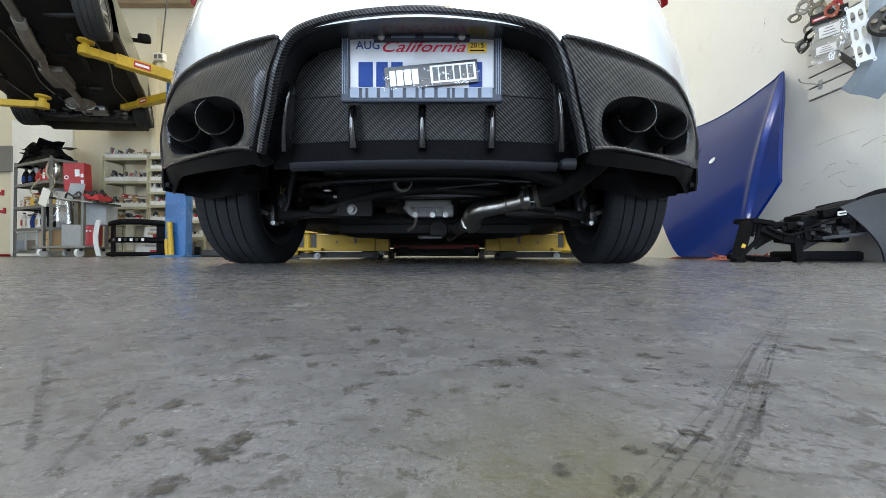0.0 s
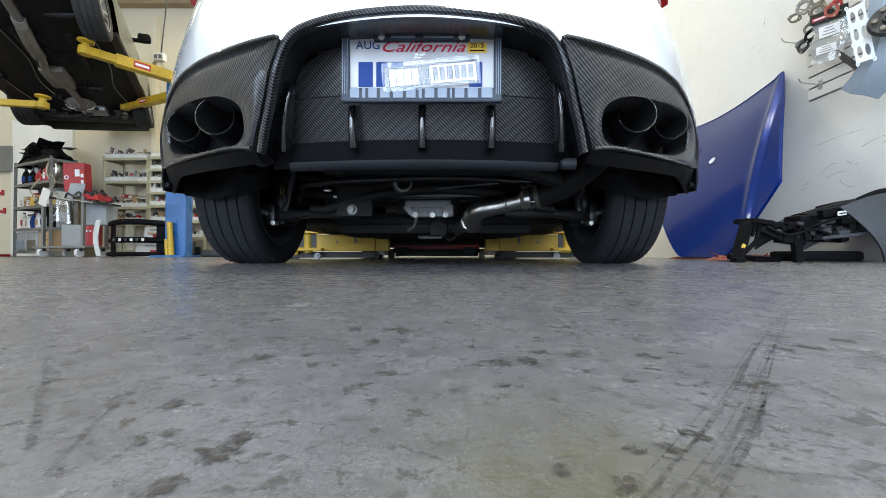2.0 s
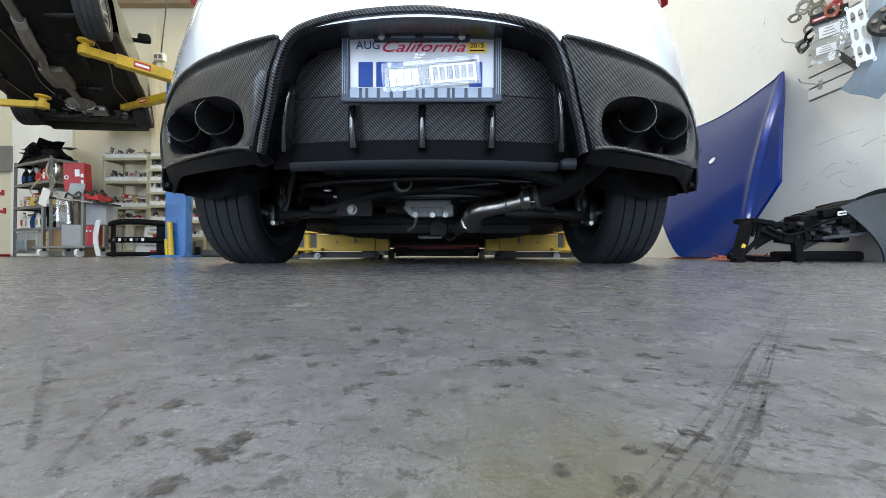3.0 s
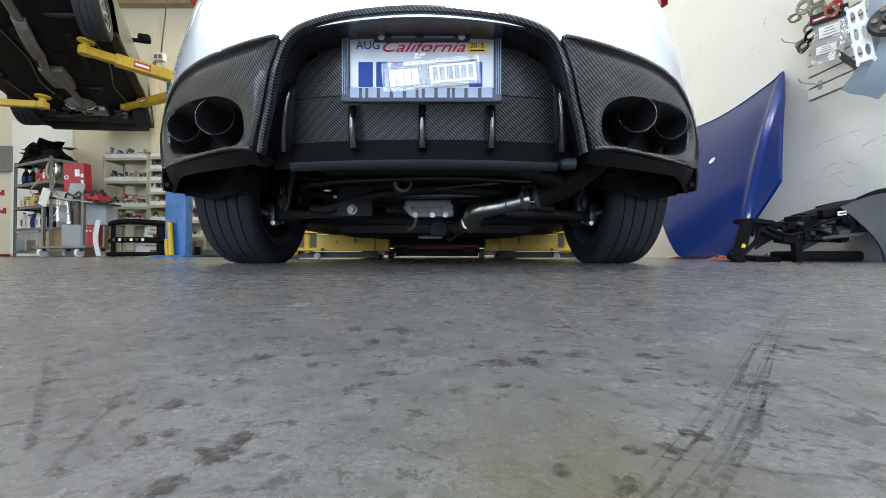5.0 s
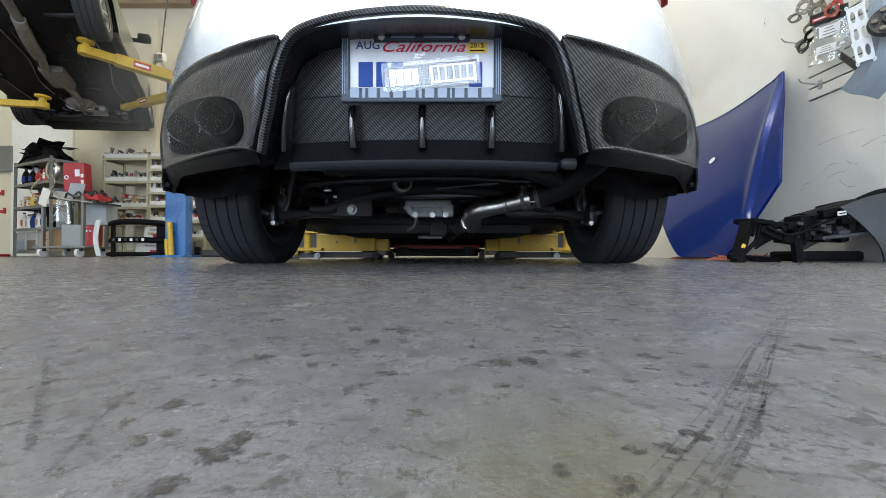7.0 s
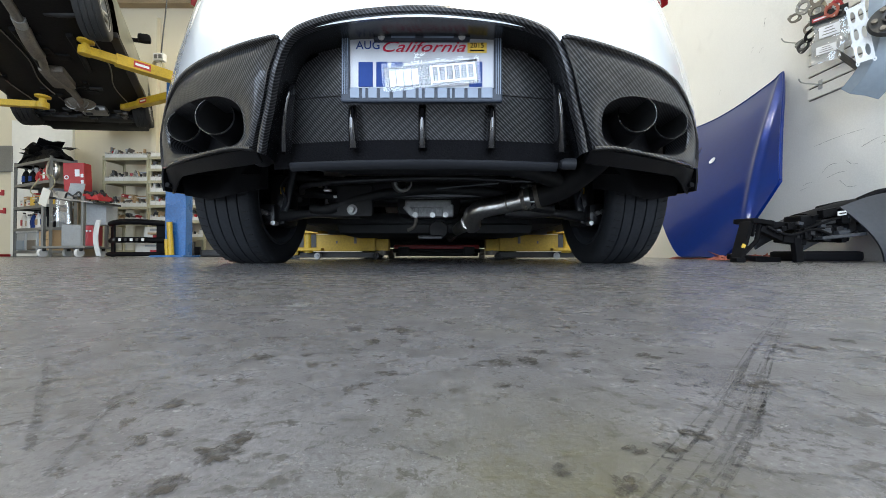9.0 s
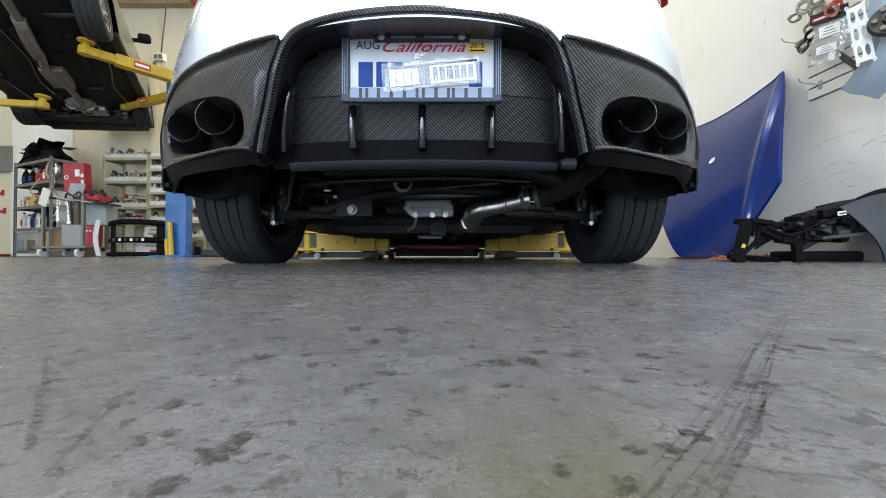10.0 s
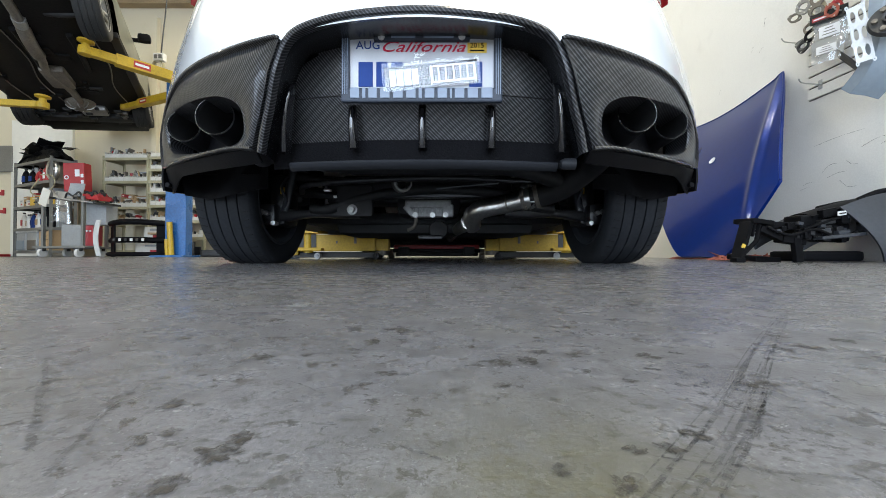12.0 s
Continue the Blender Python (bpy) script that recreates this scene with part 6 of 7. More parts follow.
panels = tagged(link("undertray_panel", thicken(sheet(loose_panels, 30, 12), 0.004), M_BLACKPLASTIC), "heap of black plastic undertray panels on the shelf top", "car panels")
panels.matrix_world = M1
for k in range(7):
    bm = thicken(sheet(lambda a, b: ((a - 0.5) * 0.75, (b - 0.5) * 0.3, 0.04 * math.sin(a * 5 + k) + 0.02 * math.cos(b * 7)), 10, 5), 0.006)
    bm.transform(pose(0.58 + r4.uniform(-0.12, 0.15), 0.14 + 0.012 * k, 1.60 + 0.045 * k, r4.uniform(-12, 12), r4.uniform(-16, 10), r4.uniform(-20, 20)))
    part("panel", bm, M_BLACKPLASTIC, panels)

# rolling cart with a red cabinet
cart = thing("tool_cart", pose(-5.32, 5.6, 0), "grey rolling cart stacked with red boxes and tools", "cart")
part("deck", boxed((-0.05, 0, 0.135), (0.74, 0.46, 0.03), bevel=0.006), M_SHELFGREY, cart)
for x in (-0.32, 0.20):
    for y in (-0.18, 0.18):
        w = part("castor", rodded((x - 0.02, y, 0.06), (x + 0.02, y, 0.06), 0.06, seg=18), M_WHITEPL, cart)
        part("fork", boxed((x, y, 0.105), (0.06, 0.05, 0.05), bevel=0.006), M_WIRE, w)
for x in (-0.30, 0.26):
    for y in (-0.19, 0.19):
        part("leg", boxed((x, y, 0.50), (0.035, 0.035, 0.72)), M_SHELFGREY, cart)
part("shelf_board", boxed((0.12, 0, 0.80), (0.66, 0.44, 0.03), pose(0, 0, 0, 0, 6, 0), 0.006), M_WIRE, cart)
part("push_handle", tube(bmesh.new(), [(-0.16, -0.2, 0.93), (-0.05, -0.24, 0.83), (0.10, -0.24, 0.80), (0.30, -0.24, 0.78), (0.42, -0.22, 0.76)], 0.014, 14, 8), M_BOLT, cart, smooth=True)


def loose(name, c, s, mat, label, cat, turn=(0, 0, 0), bev=0.01):
    o = tagged(link(name, boxed((0, 0, s[2] / 2), s, bevel=bev), mat), label, cat)
    o.matrix_world = Matrix.Translation(c) @ pose(0, 0, 0, *turn)
    return o


rb = loose("red_cabinet", (-5.33, 5.62, 0.95), (0.27, 0.15, 0.41), M_RED, "red steel cabinet with a white notice", "cabinet", (0, -3, 8))
part("notice", boxed((0.05, -0.079, 0.26), (0.06, 0.004, 0.10)), M_DECALW, rb)
mark = part("mark", lathe([(0.018, -0.002), (0.03, -0.002), (0.03, 0.002), (0.018, 0.002)], 20), M_DECALW, rb)
mark.location = (-0.09, -0.079, 0.20)
for k in range(2):
    part("print_bar", boxed((0.11, -0.079, 0.13 + 0.09 * k), (0.035, 0.004, 0.05)), M_DECALW, rb)
lb = loose("welder_box", (-5.23, 5.58, 0.15), (0.36, 0.26, 0.31), M_SHELFGREY, "grey machine box with a red front", "machine", (0, 0, 20))
part("front_panel", boxed((0.184, 0.0, 0.155), (0.012, 0.24, 0.29), bevel=0.004), M_RED, lb)
part("side_panel", boxed((0.12, -0.132, 0.155), (0.12, 0.008, 0.29), bevel=0.003), M_RED, lb)
for k in range(3):
    part("knob", rodded((0.08 + 0.035 * k, -0.15, 0.22), (0.08 + 0.035 * k, -0.135, 0.22), 0.013, seg=12), M_BOLT, lb)
loose("cabinet_drawer", (-5.12, 5.78, 0.47), (0.27, 0.24, 0.32), M_CLEARBIN, "dull grey drawer box on the cart", "box", (0, 0, 6))
bag = tagged(link("plastic_bag", sheet(lambda a, b: (-5.33 + 0.22 * (a - 0.5) * (0.6 + 0.6 * b), 5.35 + 0.05 * math.sin(a * 9), 0.48 + 0.34 * (1 - b) + 0.02 * math.sin(a * 14)), 18, 10), M_BAG, smooth=True), "clear plastic bag hung on the cart", "bag")
loose("tool_tray", (-4.96, 5.5, 0.81), (0.26, 0.18, 0.07), M_RED, "small red tool tray on the cart", "tool tray", (0, 8, -8))
loose("laptop_stand", (-5.22, 5.45, 0.86), (0.18, 0.02, 0.20), M_CLEARBIN, "grey folded screen on the cart", "screen", (-18, 0, 12), 0.006)
loose("paper_pad", (-5.58, 5.35, 0.72), (0.15, 0.006, 0.24), M_CARDW, "white paper notice hung by the cart", "paper", (0, 22, -12), 0.001)
for k in range(14):
    loose("hand_tool", (-5.25 + 0.35 * r4.random(), 5.42 + 0.3 * r4.random(), 0.84), (0.05 + 0.12 * r4.random(), 0.03, 0.03 + 0.06 * r4.random()), r4.choice((M_WIRE, M_RED, M_ALUDARK, M_SHELFGREY)), "small workshop tool lying on the cart", "tool", (0, r4.uniform(-20, 20), r4.uniform(-60, 60)), 0.004)

# front bumper cover standing on its edge
fb = thing("bumper_cover", pose(-4.35, 5.35, 0), "black front bumper cover with a pale edge on the floor", "bumper")


def cover(a, b):
    t = (a - 0.5) * 2
    y = 0.16 * t * t
    return (0.42 * t, y - 0.05 * math.sin(math.pi * b), 0.02 + 0.47 * b - 0.05 * t * t * b)


def cover_frame(z0, z1, dy):
    return thicken(sheet(lambda a, b: (0.42 * (2 * a - 1), dy + 0.16 * (2 * a - 1) ** 2 - 0.04 * math.sin(math.pi * b), z0 + (z1 - z0) * b - 0.04 * (2 * a - 1) ** 2 * z0), 26, 6), 0.02)


part("upper_beam", cover_frame(0.45, 0.53, 0), M_BLACKPLASTIC, fb, smooth=True)
part("middle_beam", cover_frame(0.20, 0.28, 0.01), M_BLACKPLASTIC, fb, smooth=True)
part("lower_lip", cover_frame(0.01, 0.07, -0.03), M_BLACKPLASTIC, fb, smooth=True)
for s in (-1, 1):
    part("cheek", thicken(sheet(lambda a, b: (s * (0.30 + 0.13 * a), 0.09 + 0.10 * a, 0.02 + 0.46 * b - 0.05 * a), 8, 8), 0.02), M_BLACKPLASTIC, fb, smooth=True)
part("pale_edge", thicken(sheet(lambda a, b: (-0.43 + 0.08 * a - 0.05 * math.sin(b * 3), -0.04 - 0.02 * a, 0.01 + 0.50 * b), 6, 12), 0.012), M_WHITEPL, fb, "pale primed end", True)
for k in range(6):
    part("clip", boxed((-0.20 + 0.08 * k, -0.03, 0.24), (0.035, 0.012, 0.04), bevel=0.004), M_WHITEPL if k % 2 else M_WIRE, fb)
carton(Matrix(), -4.28, 5.85, 0.0, 0.60, 0.25, 0.20, M_CARDW, 0)
carton(Matrix(), -4.35, 5.95, 0.21, 0.34, 0.25, 0.24, M_CARDW, 0)
carton(Matrix(), -4.18, 5.80, 0.33, 0.40, 0.18, 0.03, M_CARD, 5, False)

# things at the end of the grey shelf
stand = thing("engine_stand", pose(-7.05, 6.0, 0), "black stand with red clamps beside the shelf", "stand")
part("pole", rodded((-0.02, 0, 0.02), (-0.02, 0, 1.15), 0.03), M_WIRE, stand)
part("base", boxed((0, 0, 0.02), (0.30, 0.30, 0.04), bevel=0.008), M_RED, stand)
for z, sx in ((0.98, 0.28), (0.70, 0.34), (1.10, 0.12)):
    c = part("clamp", boxed((0.06, -0.02, z), (sx, 0.05, 0.05), bevel=0.01), M_RED, stand)
    part("screw", rodded((0.06 + sx / 2, -0.02, z - 0.03), (0.06 + sx / 2, -0.02, z + 0.06), 0.018, seg=10), M_RED, c)
bottle(Matrix(), -6.95, 5.75, 0.0, 0.075, 0.30, M_BLACKPLASTIC, M_DECALW)
loose("grey_panel", (-8.35, 7.065, 1.55), (0.9, 0.06, 0.48), M_SHELFGREY, "grey panel on the back wall", "panel")
red_jack = loose("jack_stand", (-3.22, 5.75, 0.0), (0.16, 0.20, 0.52), M_RED, "red jack stand by the lift post", "jack stand", (0, 0, 0), 0.03)
part("saddle", boxed((0, 0, 0.54), (0.10, 0.10, 0.05), bevel=0.01), M_WIRE, red_jack)
loose("tyre_scrap", (-3.25, 5.45, 0.0), (0.3, 0.16, 0.10), M_WIRE, "dark clutter at the foot of the post", "clutter", (0, 0, 14), 0.03)

# pendant control hanging from the ceiling
pend = thing("pendant_control", pose(-4.44, 6.0, 3.12), "pale control box hanging on a cable from the ceiling", "control box")
part("box", boxed((0, 0, 0), (0.16, 0.08, 0.12), bevel=0.01), M_WHITEPL, pend)
for s in (-0.035, 0.035):
    part("socket", boxed((s, -0.044, 0.0), (0.05, 0.012, 0.06), bevel=0.003), M_SHELFGREY, pend)
part("cable", tube(bmesh.new(), [(0.02, 0, 0.06), (0.05, 0, 0.4), (0.10, 0, 0.9), (0.13, 0, CEIL - 3.12)], 0.010, 14, 8), M_WIRE, pend, smooth=True)
coil = part("coil", lathe([(0.07, -0.02), (0.085, -0.03), (0.095, 0.0), (0.085, 0.03), (0.07, 0.02)], 22), M_SHELFTAN, pend, smooth=True)
coil.location = (-0.02, 0, -0.13)
for k in range(16):
    loose("spare_part", (-4.72 + 0.75 * r4.random(), 6.05 + 0.25 * r4.random(), 0.0), (0.06 + 0.10 * r4.random(), 0.08, 0.05 + 0.22 * r4.random()), r4.choice((M_WIRE, M_CARDW, M_ALUDARK, M_RED, M_BLACKPLASTIC)), "small spare part standing on the store floor", "spare part", (0, 0, r4.uniform(-40, 40)), 0.006)
for k in range(10):
    carton(M2, 0.06 + 0.07 * k, 0.34, r4.choice((H2[1], H2[2], H2[3])) + 0.007, 0.06 + 0.03 * r4.random(), 0.12, 0.12 + 0.10 * r4.random(), r4.choice((M_CARDW, M_RED, M_ALUDARK, M_CARD, M_SHELFGREY)), r4.uniform(-15, 15))
for k in range(5):
    o = tagged(link("hose_loop", tube(bmesh.new(), [(0, 0, 0), (0.05, -0.02, 0.10 + 0.02 * k), (0.14, -0.03, 0.06), (0.20, 0.0, 0.12), (0.26, -0.02, 0.02)], 0.012, 26, 8), M_WIRE, smooth=True), "dark rubber hose lying over the cart", "hose", "hoses")
    o.matrix_world = pose(-5.35 + 0.08 * k, 5.44 + 0.04 * k, 0.80, 0, 0, 25 * k)


# ---- marks on the floor ----
def strip(pts, w, seed):
    """A thin ragged scuff along a smooth run."""
    ps = spline([(x, y, 0) for x, y in pts], 40)
    bm = bmesh.new()
    prev = None
    for i, p in enumerate(ps):
        d = (ps[min(i + 1, 39)] - ps[max(i - 1, 0)]).normalized()
        n0 = Vector((-d.y, d.x, 0))
        k = w * (0.55 + 0.45 * noise.noise(Vector((i * 0.31, seed, 0)))) * math.sin(math.pi * (i + 0.7) / 41) ** 0.35
        j = w * 0.5 * noise.noise(Vector((i * 0.17, seed, 4)))
        cur = [bm.verts.new(p + n0 * (j + s * k) + Vector((0, 0, 0.00025))) for s in (-1, 1)]
        if prev:
            bm.faces.new((prev[0], prev[1], cur[1], cur[0]))
        prev = cur
    return bm


def mark_material(name, color, alpha, scale):
    """A worn mark: broken up by fine noise so the concrete shows through."""
    m = material(name, color, 0.5, var=0.35, scale=300, bump=0.1)
    n, l = m.node_tree.nodes, m.node_tree.links
    tc, ns, r = n.new("ShaderNodeTexCoord"), n.new("ShaderNodeTexNoise"), n.new("ShaderNodeMapRange")
    ns.inputs["Scale"].default_value, ns.inputs["Detail"].default_value, ns.inputs["Roughness"].default_value = scale, 6, 0.7
    r.inputs["From Min"].default_value, r.inputs["From Max"].default_value = 0.40, 0.62
    r.inputs["To Max"].default_value = alpha
    l.new(tc.outputs["Object"], ns.inputs["Vector"])
    l.new(ns.outputs["Fac"], r.inputs["Value"])
    l.new(r.outputs[0], n["Principled BSDF"].inputs["Alpha"])
    return m


M_MARK = mark_material("worn_rubber_mark", (0.075, 0.072, 0.070), 0.62, 420)
M_STAIN = mark_material("worn_oil_stain", (0.055, 0.048, 0.038), 0.95, 350)
M_LIGHTMARK = mark_material("pale_spill", (0.42, 0.42, 0.41), 0.7, 200)

SKIDS = [
    ([(0.203, 0.232), (0.140, 0.171), (0.086, 0.114), (0.052, 0.081), (0.031, 0.062)], 0.0009),
    ([(0.203, 0.228), (0.121, 0.144), (0.067, 0.088), (0.039, 0.062)], 0.0010),
    ([(0.206, 0.238), (0.113, 0.144), (0.059, 0.088), (0.035, 0.065)], 0.0007),
    ([(0.210, 0.240), (0.128, 0.150), (0.075, 0.092), (0.044, 0.062)], 0.0006),
    ([(0.200, 0.234), (0.134, 0.168), (0.082, 0.114), (0.048, 0.081), (0.028, 0.062)], 0.0004),
    ([(0.213, 0.238), (0.126, 0.147), (0.070, 0.089), (0.042, 0.063)], 0.0004),
    ([(0.196, 0.226), (0.116, 0.141), (0.063, 0.087), (0.036, 0.062)], 0.0004),
    ([(0.207, 0.233), (0.131, 0.155), (0.079, 0.097), (0.046, 0.064)], 0.0004),
    ([(0.0955, 0.1149), (0.0803, 0.0973), (0.0679, 0.0836)], 0.0008),
]
SCUFFS = [
    ([(-0.20, 0.33), (-0.06, 0.30), (0.05, 0.31)], 0.0008),
    ([(0.02, 0.45), (0.10, 0.43), (0.20, 0.46)], 0.0011),
    ([(-0.30, 0.52), (-0.22, 0.42), (-0.16, 0.36)], 0.0012),
    ([(0.28, 0.40), (0.25, 0.33), (0.235, 0.28)], 0.0009),
    ([(0.097, 0.114), (0.073, 0.091), (0.053, 0.072), (0.044, 0.062)], 0.0008),
    ([(-0.152, 0.148), (-0.114, 0.110), (-0.093, 0.088), (-0.083, 0.078)], 0.0019),
    ([(-0.010, 0.081), (0.000, 0.075)], 0.0008),
    ([(0.1125, 0.1250), (0.1090, 0.1072), (0.1093, 0.0949)], 0.0014),
    ([(0.0415, 0.0765), (0.0607, 0.0713), (0.0780, 0.0678)], 0.0009),
    ([(-0.1617, 0.1879), (-0.1411, 0.2112), (-0.1175, 0.2432)], 0.0011),
    ([(-0.0925, 0.1179), (-0.0847, 0.0973), (-0.0769, 0.0804), (-0.0712, 0.0695)], 0.0010),
    ([(0.1313, 0.5922), (0.1315, 0.4127), (0.1286, 0.3448)], 0.0016),
    ([(0.0044, 0.2289), (0.0216, 0.2233), (0.0444, 0.2289)], 0.0012),
    ([(-0.0512, 0.1233), (-0.0419, 0.1169), (-0.0342, 0.1103)], 0.0006),
    ([(-0.0279, 0.1792), (-0.0209, 0.1692), (-0.0131, 0.1593)], 0.0007),
]
for k, (pts, w) in enumerate(SKIDS + SCUFFS):
    if len(pts) == 2:
        pts = [pts[0], ((pts[0][0] + pts[1][0]) / 2, (pts[0][1] + pts[1][1]) / 2), pts[1]]
    tagged(link("floor_scuff", strip(pts, w, k * 3.7), M_MARK), "dark rubber scuff line on the concrete", "scuff", "floor scuffs", "structure")

# across, along, half width, half length
STAINS_WEST = [(-0.046, 0.2066, 0.0052, 0.0072), (-0.0323, 0.1758, 0.0044, 0.0075), (-0.0236, 0.2035, 0.0059, 0.006), (-0.047, 0.1387, 0.0027, 0.0033), (-0.0275, 0.1139, 0.0018, 0.0025), (-0.0085, 0.0925, 0.0016, 0.0017),
               (-0.0452, 0.0765, 0.0052, 0.0048), (-0.0437, 0.0844, 0.0028, 0.0038), (-0.0484, 0.0667, 0.0029, 0.0032), (-0.0719, 0.1026, 0.0028, 0.0041), (-0.0612, 0.0867, 0.0021, 0.0027), (-0.0641, 0.0819, 0.0016, 0.0023),
               (-0.1362, 0.1401, 0.0018, 0.0038), (-0.1226, 0.1836, 0.0043, 0.0041), (-0.1027, 0.2334, 0.0054, 0.0053), (-0.0175, 0.1291, 0.0042, 0.0032), (-0.0707, 0.1492, 0.0043, 0.0043)]
STAINS_EAST = [(0.032, 0.144, 0.0047, 0.005), (0.0512, 0.1514, 0.0029, 0.0039), (0.0205, 0.141, 0.0055, 0.0048), (0.038, 0.1571, 0.0043, 0.003), (0.0799, 0.1503, 0.0047, 0.0044), (0.0312, 0.0672, 0.0025, 0.0035), (0.0392, 0.0787, 0.0024, 0.0021), (0.0465, 0.0795, 0.0028, 0.0028),
               (0.0556, 0.0852, 0.0031, 0.0028), (0.0931, 0.1181, 0.003, 0.004), (0.0999, 0.1188, 0.0028, 0.0027), (0.1567, 0.1653, 0.0042, 0.0066), (0.1832, 0.1773, 0.0062, 0.0053), (0.1434, 0.162, 0.0034, 0.0038), (0.1689, 0.1525, 0.0013, 0.0051), (0.0582, 0.1216, 0.0024, 0.0021),
               (0.0485, 0.132, 0.0018, 0.0025), (0.0183, 0.1181, 0.0034, 0.0024), (0.0936, 0.1548, 0.0027, 0.0029), (0.0214, 0.0713, 0.0017, 0.0022), (0.0909, 0.4585, 0.0098, 0.0153), (0.1498, 0.3036, 0.0053, 0.0067), (0.162, 0.1861, 0.0032, 0.005)]


def blot(rx, ry, seed):
    bm = bmesh.new()
    c = bm.verts.new((0, 0, 0.0003))
    ring = []
    for k in range(40):
        t = 2 * math.pi * k / 40
        q = 1.15 * (0.75 + 0.65 * noise.noise(Vector((math.cos(t) * 1.6 + seed, math.sin(t) * 1.6, seed))) + 0.25 * noise.noise(Vector((math.cos(t) * 6, math.sin(t) * 6, seed))))
        ring.append(bm.verts.new((q * rx * math.cos(t), q * ry * math.sin(t), 0.0003)))
    for k in range(40):
        bm.faces.new((c, ring[k], ring[(k + 1) % 40]))
    return bm


for k, (x, y, rx, ry) in enumerate(STAINS_WEST + STAINS_EAST):
    o = tagged(link("floor_stain", blot(rx, ry, k * 2.3), M_STAIN), "dark oily stain on the concrete", "stain", "floor stains", "structure")
    o.location = (x, y, 0)
o = tagged(link("floor_stain", blot(0.013, 0.013, 91.0), M_LIGHTMARK), "pale dried spill on the concrete", "stain", "floor stains", "structure")
o.location = (-0.112, 0.30, 0)


# ---- exhaust smoke: rigid puffs that drift ----
def smoke_material(name, density, radius, scale):
    """Thin haze: alpha fades from the middle of the puff and breaks up in wisps."""
    m = bpy.data.materials.new(name)
    m.use_nodes = True
    n, l = m.node_tree.nodes, m.node_tree.links
    out = n["Material Output"]
    n.remove(n["Principled BSDF"])
    tr, df, mx = n.new("ShaderNodeBsdfTransparent"), n.new("ShaderNodeBsdfDiffuse"), n.new("ShaderNodeMixShader")
    tl, ad = n.new("ShaderNodeBsdfTranslucent"), n.new("ShaderNodeMixShader")
    df.inputs["Color"].default_value = (0.21, 0.197, 0.172, 1)
    tl.inputs["Color"].default_value = (0.21, 0.197, 0.172, 1)
    l.new(df.outputs[0], ad.inputs[1])
    l.new(tl.outputs[0], ad.inputs[2])
    tc, mp, gr = n.new("ShaderNodeTexCoord"), n.new("ShaderNodeMapping"), n.new("ShaderNodeTexGradient")
    gr.gradient_type = 'SPHERICAL'
    mp.inputs["Scale"].default_value = (1 / radius,) * 3
    l.new(tc.outputs["Object"], mp.inputs["Vector"])
    l.new(mp.outputs[0], gr.inputs["Vector"])
    ns, r, mu = n.new("ShaderNodeTexNoise"), n.new("ShaderNodeMapRange"), n.new("ShaderNodeMath")
    ns.inputs["Scale"].default_value, ns.inputs["Detail"].default_value, ns.inputs["Distortion"].default_value = scale, 4, 0.8
    l.new(tc.outputs["Object"], ns.inputs["Vector"])
    r.inputs["From Min"].default_value, r.inputs["From Max"].default_value = 0.25, 0.75
    r.inputs["To Min"].default_value, r.inputs["To Max"].default_value = 0.35 * density, 1.5 * density
    l.new(ns.outputs["Fac"], r.inputs["Value"])
    mu.operation = 'MULTIPLY'
    mu.use_clamp = True
    l.new(gr.outputs["Fac"], mu.inputs[0])
    l.new(r.outputs[0], mu.inputs[1])
    l.new(mu.outputs[0], mx.inputs[0])
    l.new(tr.outputs[0], mx.inputs[1])
    l.new(ad.outputs[0], mx.inputs[2])
    l.new(mx.outputs[0], out.inputs["Surface"])
    return m


def puff(name, r, mat, label, seed):
    """Two crumpled, slightly domed veils through one middle."""
    t = thing(name, pose(0, 0, 0), label, "smoke", "exhaust smoke")
    for k in range(2):
        def f(a, b):
            x, z = (2 * a - 1) * r, (2 * b - 1) * r
            y = 0.22 * r * noise.noise(Vector((x * 2 / r, z * 2 / r, seed + k * 5))) + (k - 0.5) * 0.25 * r
            return (x, y, z)
        part("veil", sheet(f, 20, 20), mat, t, smooth=True)
    return t


M_SMOKE_A = smoke_material("dense_exhaust_haze", 0.5, 0.14, 6)
M_SMOKE_B = smoke_material("thin_exhaust_haze", 0.42, 0.75, 3)
M_SMOKE_C = smoke_material("faint_exhaust_haze", 0.24, 0.20, 6)
near_puffs = [puff("smoke_puff", 0.20, M_SMOKE_A, "small grey puff of exhaust smoke", 1.0), puff("smoke_puff", 0.20, M_SMOKE_A, "small grey puff of exhaust smoke", 2.0)]
wide_puffs = [puff("smoke_cloud", 0.75, M_SMOKE_B, "wide thin cloud of exhaust smoke", 3.0), puff("smoke_cloud", 0.75, M_SMOKE_B, "wide thin cloud of exhaust smoke", 4.0)]
late_puffs = [puff("smoke_puff", 0.26, M_SMOKE_C, "faint grey puff of exhaust smoke", 5.0), puff("smoke_puff", 0.26, M_SMOKE_C, "faint grey puff of exhaust smoke", 6.0)]


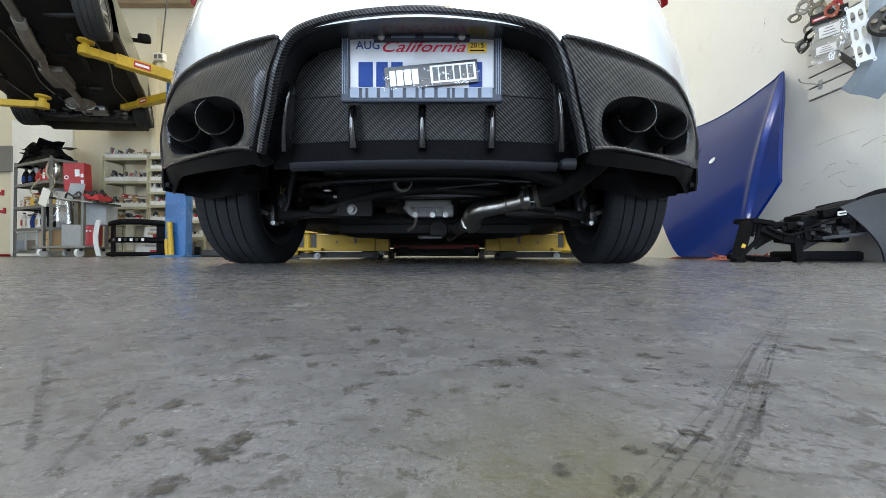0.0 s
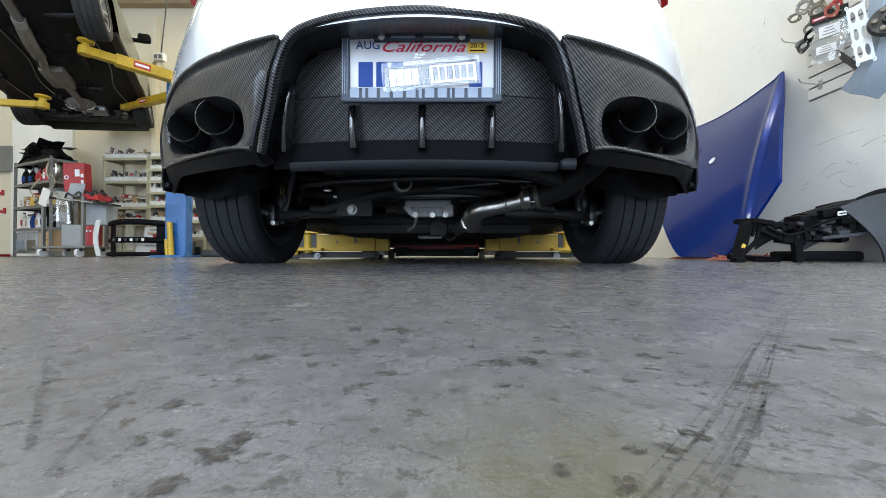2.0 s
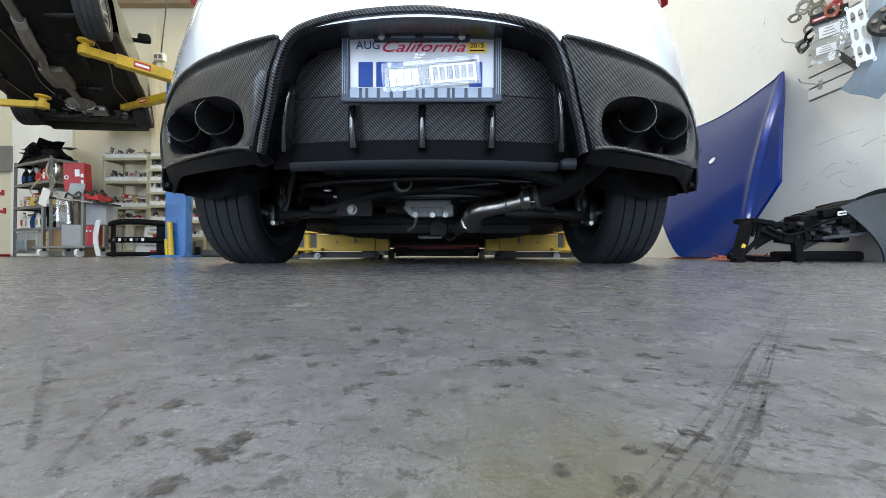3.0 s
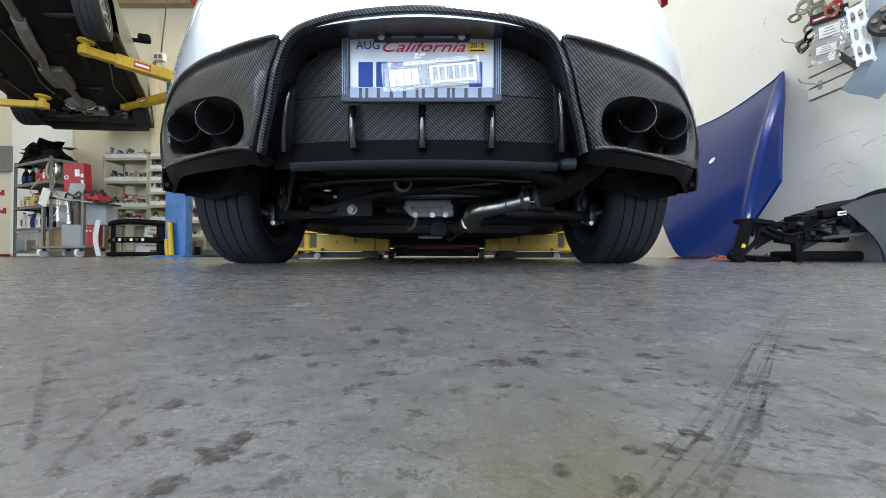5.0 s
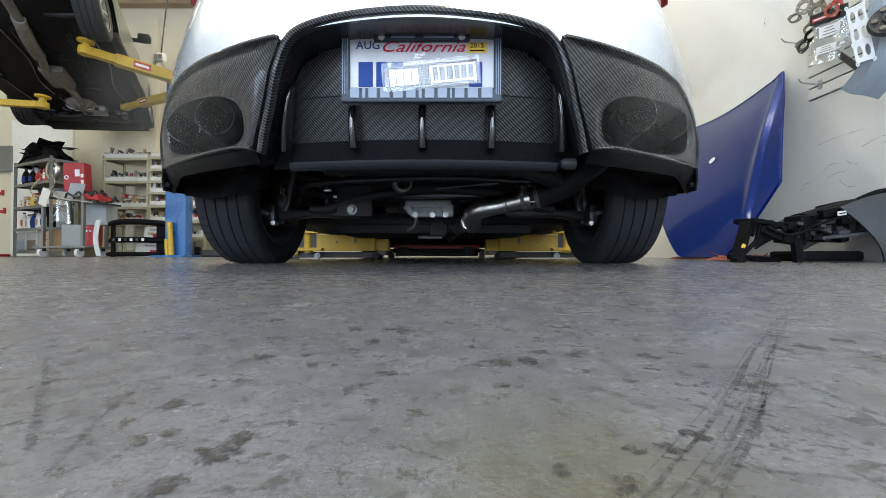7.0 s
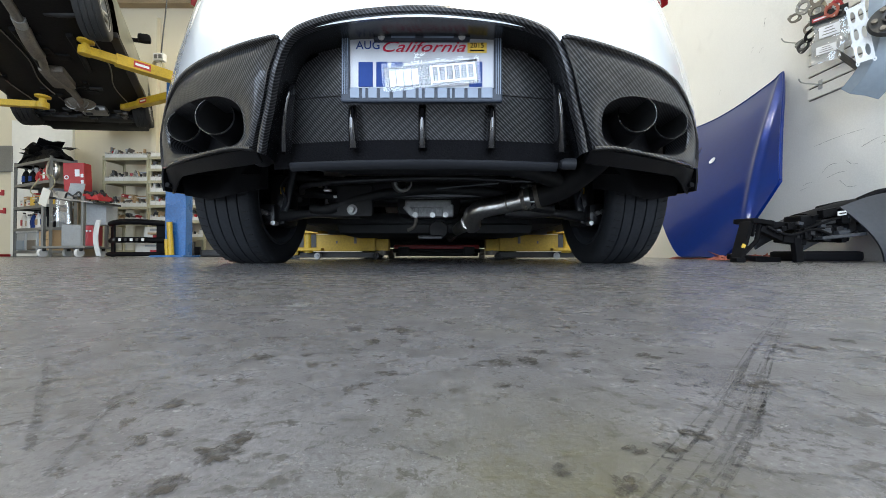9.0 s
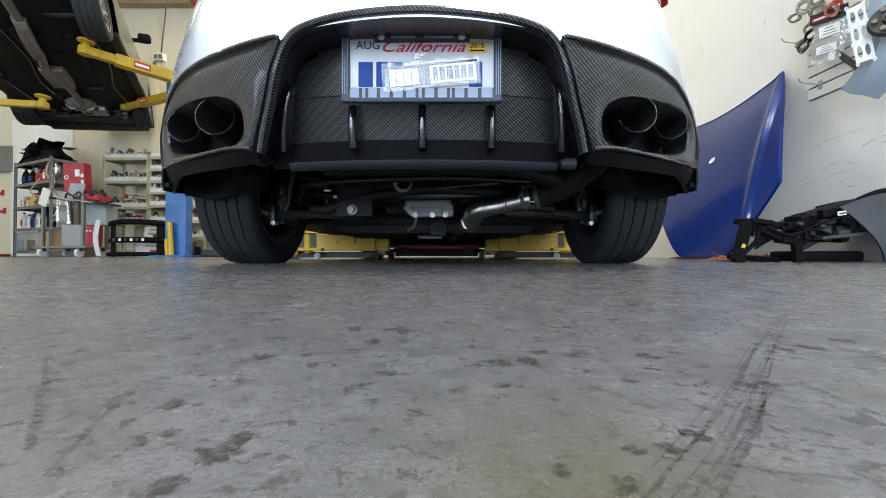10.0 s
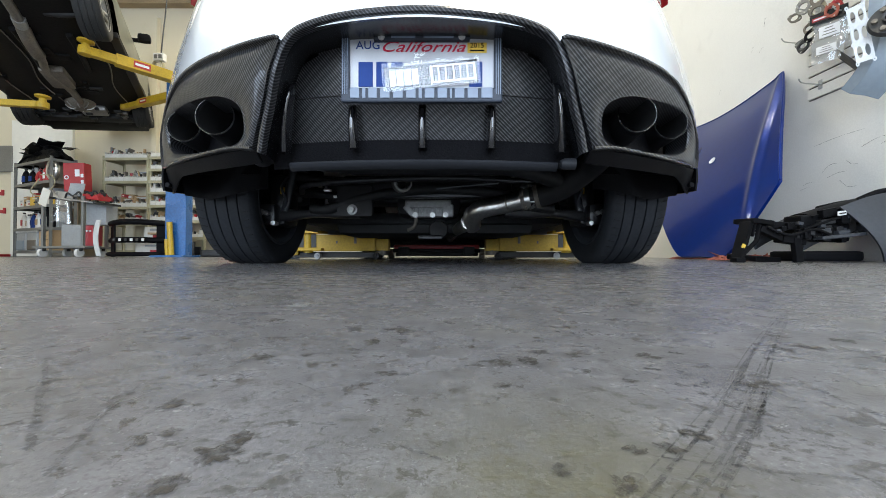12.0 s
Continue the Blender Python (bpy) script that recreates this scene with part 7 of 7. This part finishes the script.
# ---- what moves ----
def motions():
    still = pose(CAR_X + 0.020, 0.785, 0.410, 0, -5.5, 0)
    tilt = [(0.0, -9), (0.1, -9), (0.3, -2), (0.5, -3), (0.8, 1), (1.0, 3), (1.5, 3), (6.0, 3), (6.5, 2.6), (7.2, 3), (9.5, 1.5), (12.0, 1.5)]
    walk(tape, [(t, still @ pose(0, 0, 0, a)) for t, a in tilt])
    up = pose(CAR_X + 0.002, 0.786, 0.462)
    walk(tape_up, [(t, up @ pose(0, 0, 0, a * 0.7)) for t, a in tilt])
    # smoke leaves both tips, spreads outwards and drifts off past the camera
    for k, s in ((0, -1), (1, 1)):
        inside, wide_in = pose(CAR_X + s * 0.45, 2.3, 0.66), pose(CAR_X, 2.7, 0.78)
        walk(near_puffs[k], [(0.0, inside), (5.7, inside), (5.85, pose(CAR_X + s * 0.56, 1.05, 0.39, 0, 10)), (6.0, pose(CAR_X + s * 0.457, 0.76, 0.352, 0, 25)), (6.15, pose(CAR_X + s * 0.474, 0.74, 0.369, 0, 40)),
                             (6.4, pose(CAR_X + s * 0.95, 0.80, 0.62, 0, 60)), (7.2, pose(s * 2.1, 0.6, 1.3, 0, 80)), (8.0, pose(s * 3.2, -0.6, 2.2, 0, 100)), (12.0, pose(s * 3.6, -2.0, 2.6, 0, 120))])
        walk(wide_puffs[k], [(0.0, wide_in), (5.7, wide_in), (5.88, pose(CAR_X + s * 0.85, 1.20, 0.60)), (6.0, pose(CAR_X + s * 1.12, 0.74, 0.62, 0, 12)), (6.2, pose(CAR_X + s * 1.30, 0.74, 0.80, 0, 20)),
                             (6.5, pose(CAR_X + s * 1.38, 0.74, 0.86, 0, 28)), (6.9, pose(CAR_X + s * 1.46, 0.73, 0.92, 0, 36)), (7.2, pose(CAR_X + s * 1.58, 0.70, 1.0, 0, 44)), (8.4, pose(s * 3.6, -0.8, 2.4, 0, 70)), (12.0, pose(s * 4.0, -2.4, 2.8, 0, 90))])
        walk(late_puffs[k], [(0.0, inside), (6.3, inside), (6.5, pose(CAR_X + s * 0.478, 0.84, 0.362)), (6.9, pose(CAR_X + s * 0.515, 0.82, 0.386, 0, 20)), (7.2, pose(CAR_X + s * 0.64, 0.84, 0.46, 0, 35)),
                             (7.8, pose(s * 1.4, 0.85, 0.9, 0, 55)), (8.6, pose(s * 2.6, 0.2, 1.6, 0, 75)), (9.4, pose(s * 3.4, -0.8, 2.2, 0, 90)), (12.0, pose(s * 3.8, -2.0, 2.6, 0, 110))])


motions()
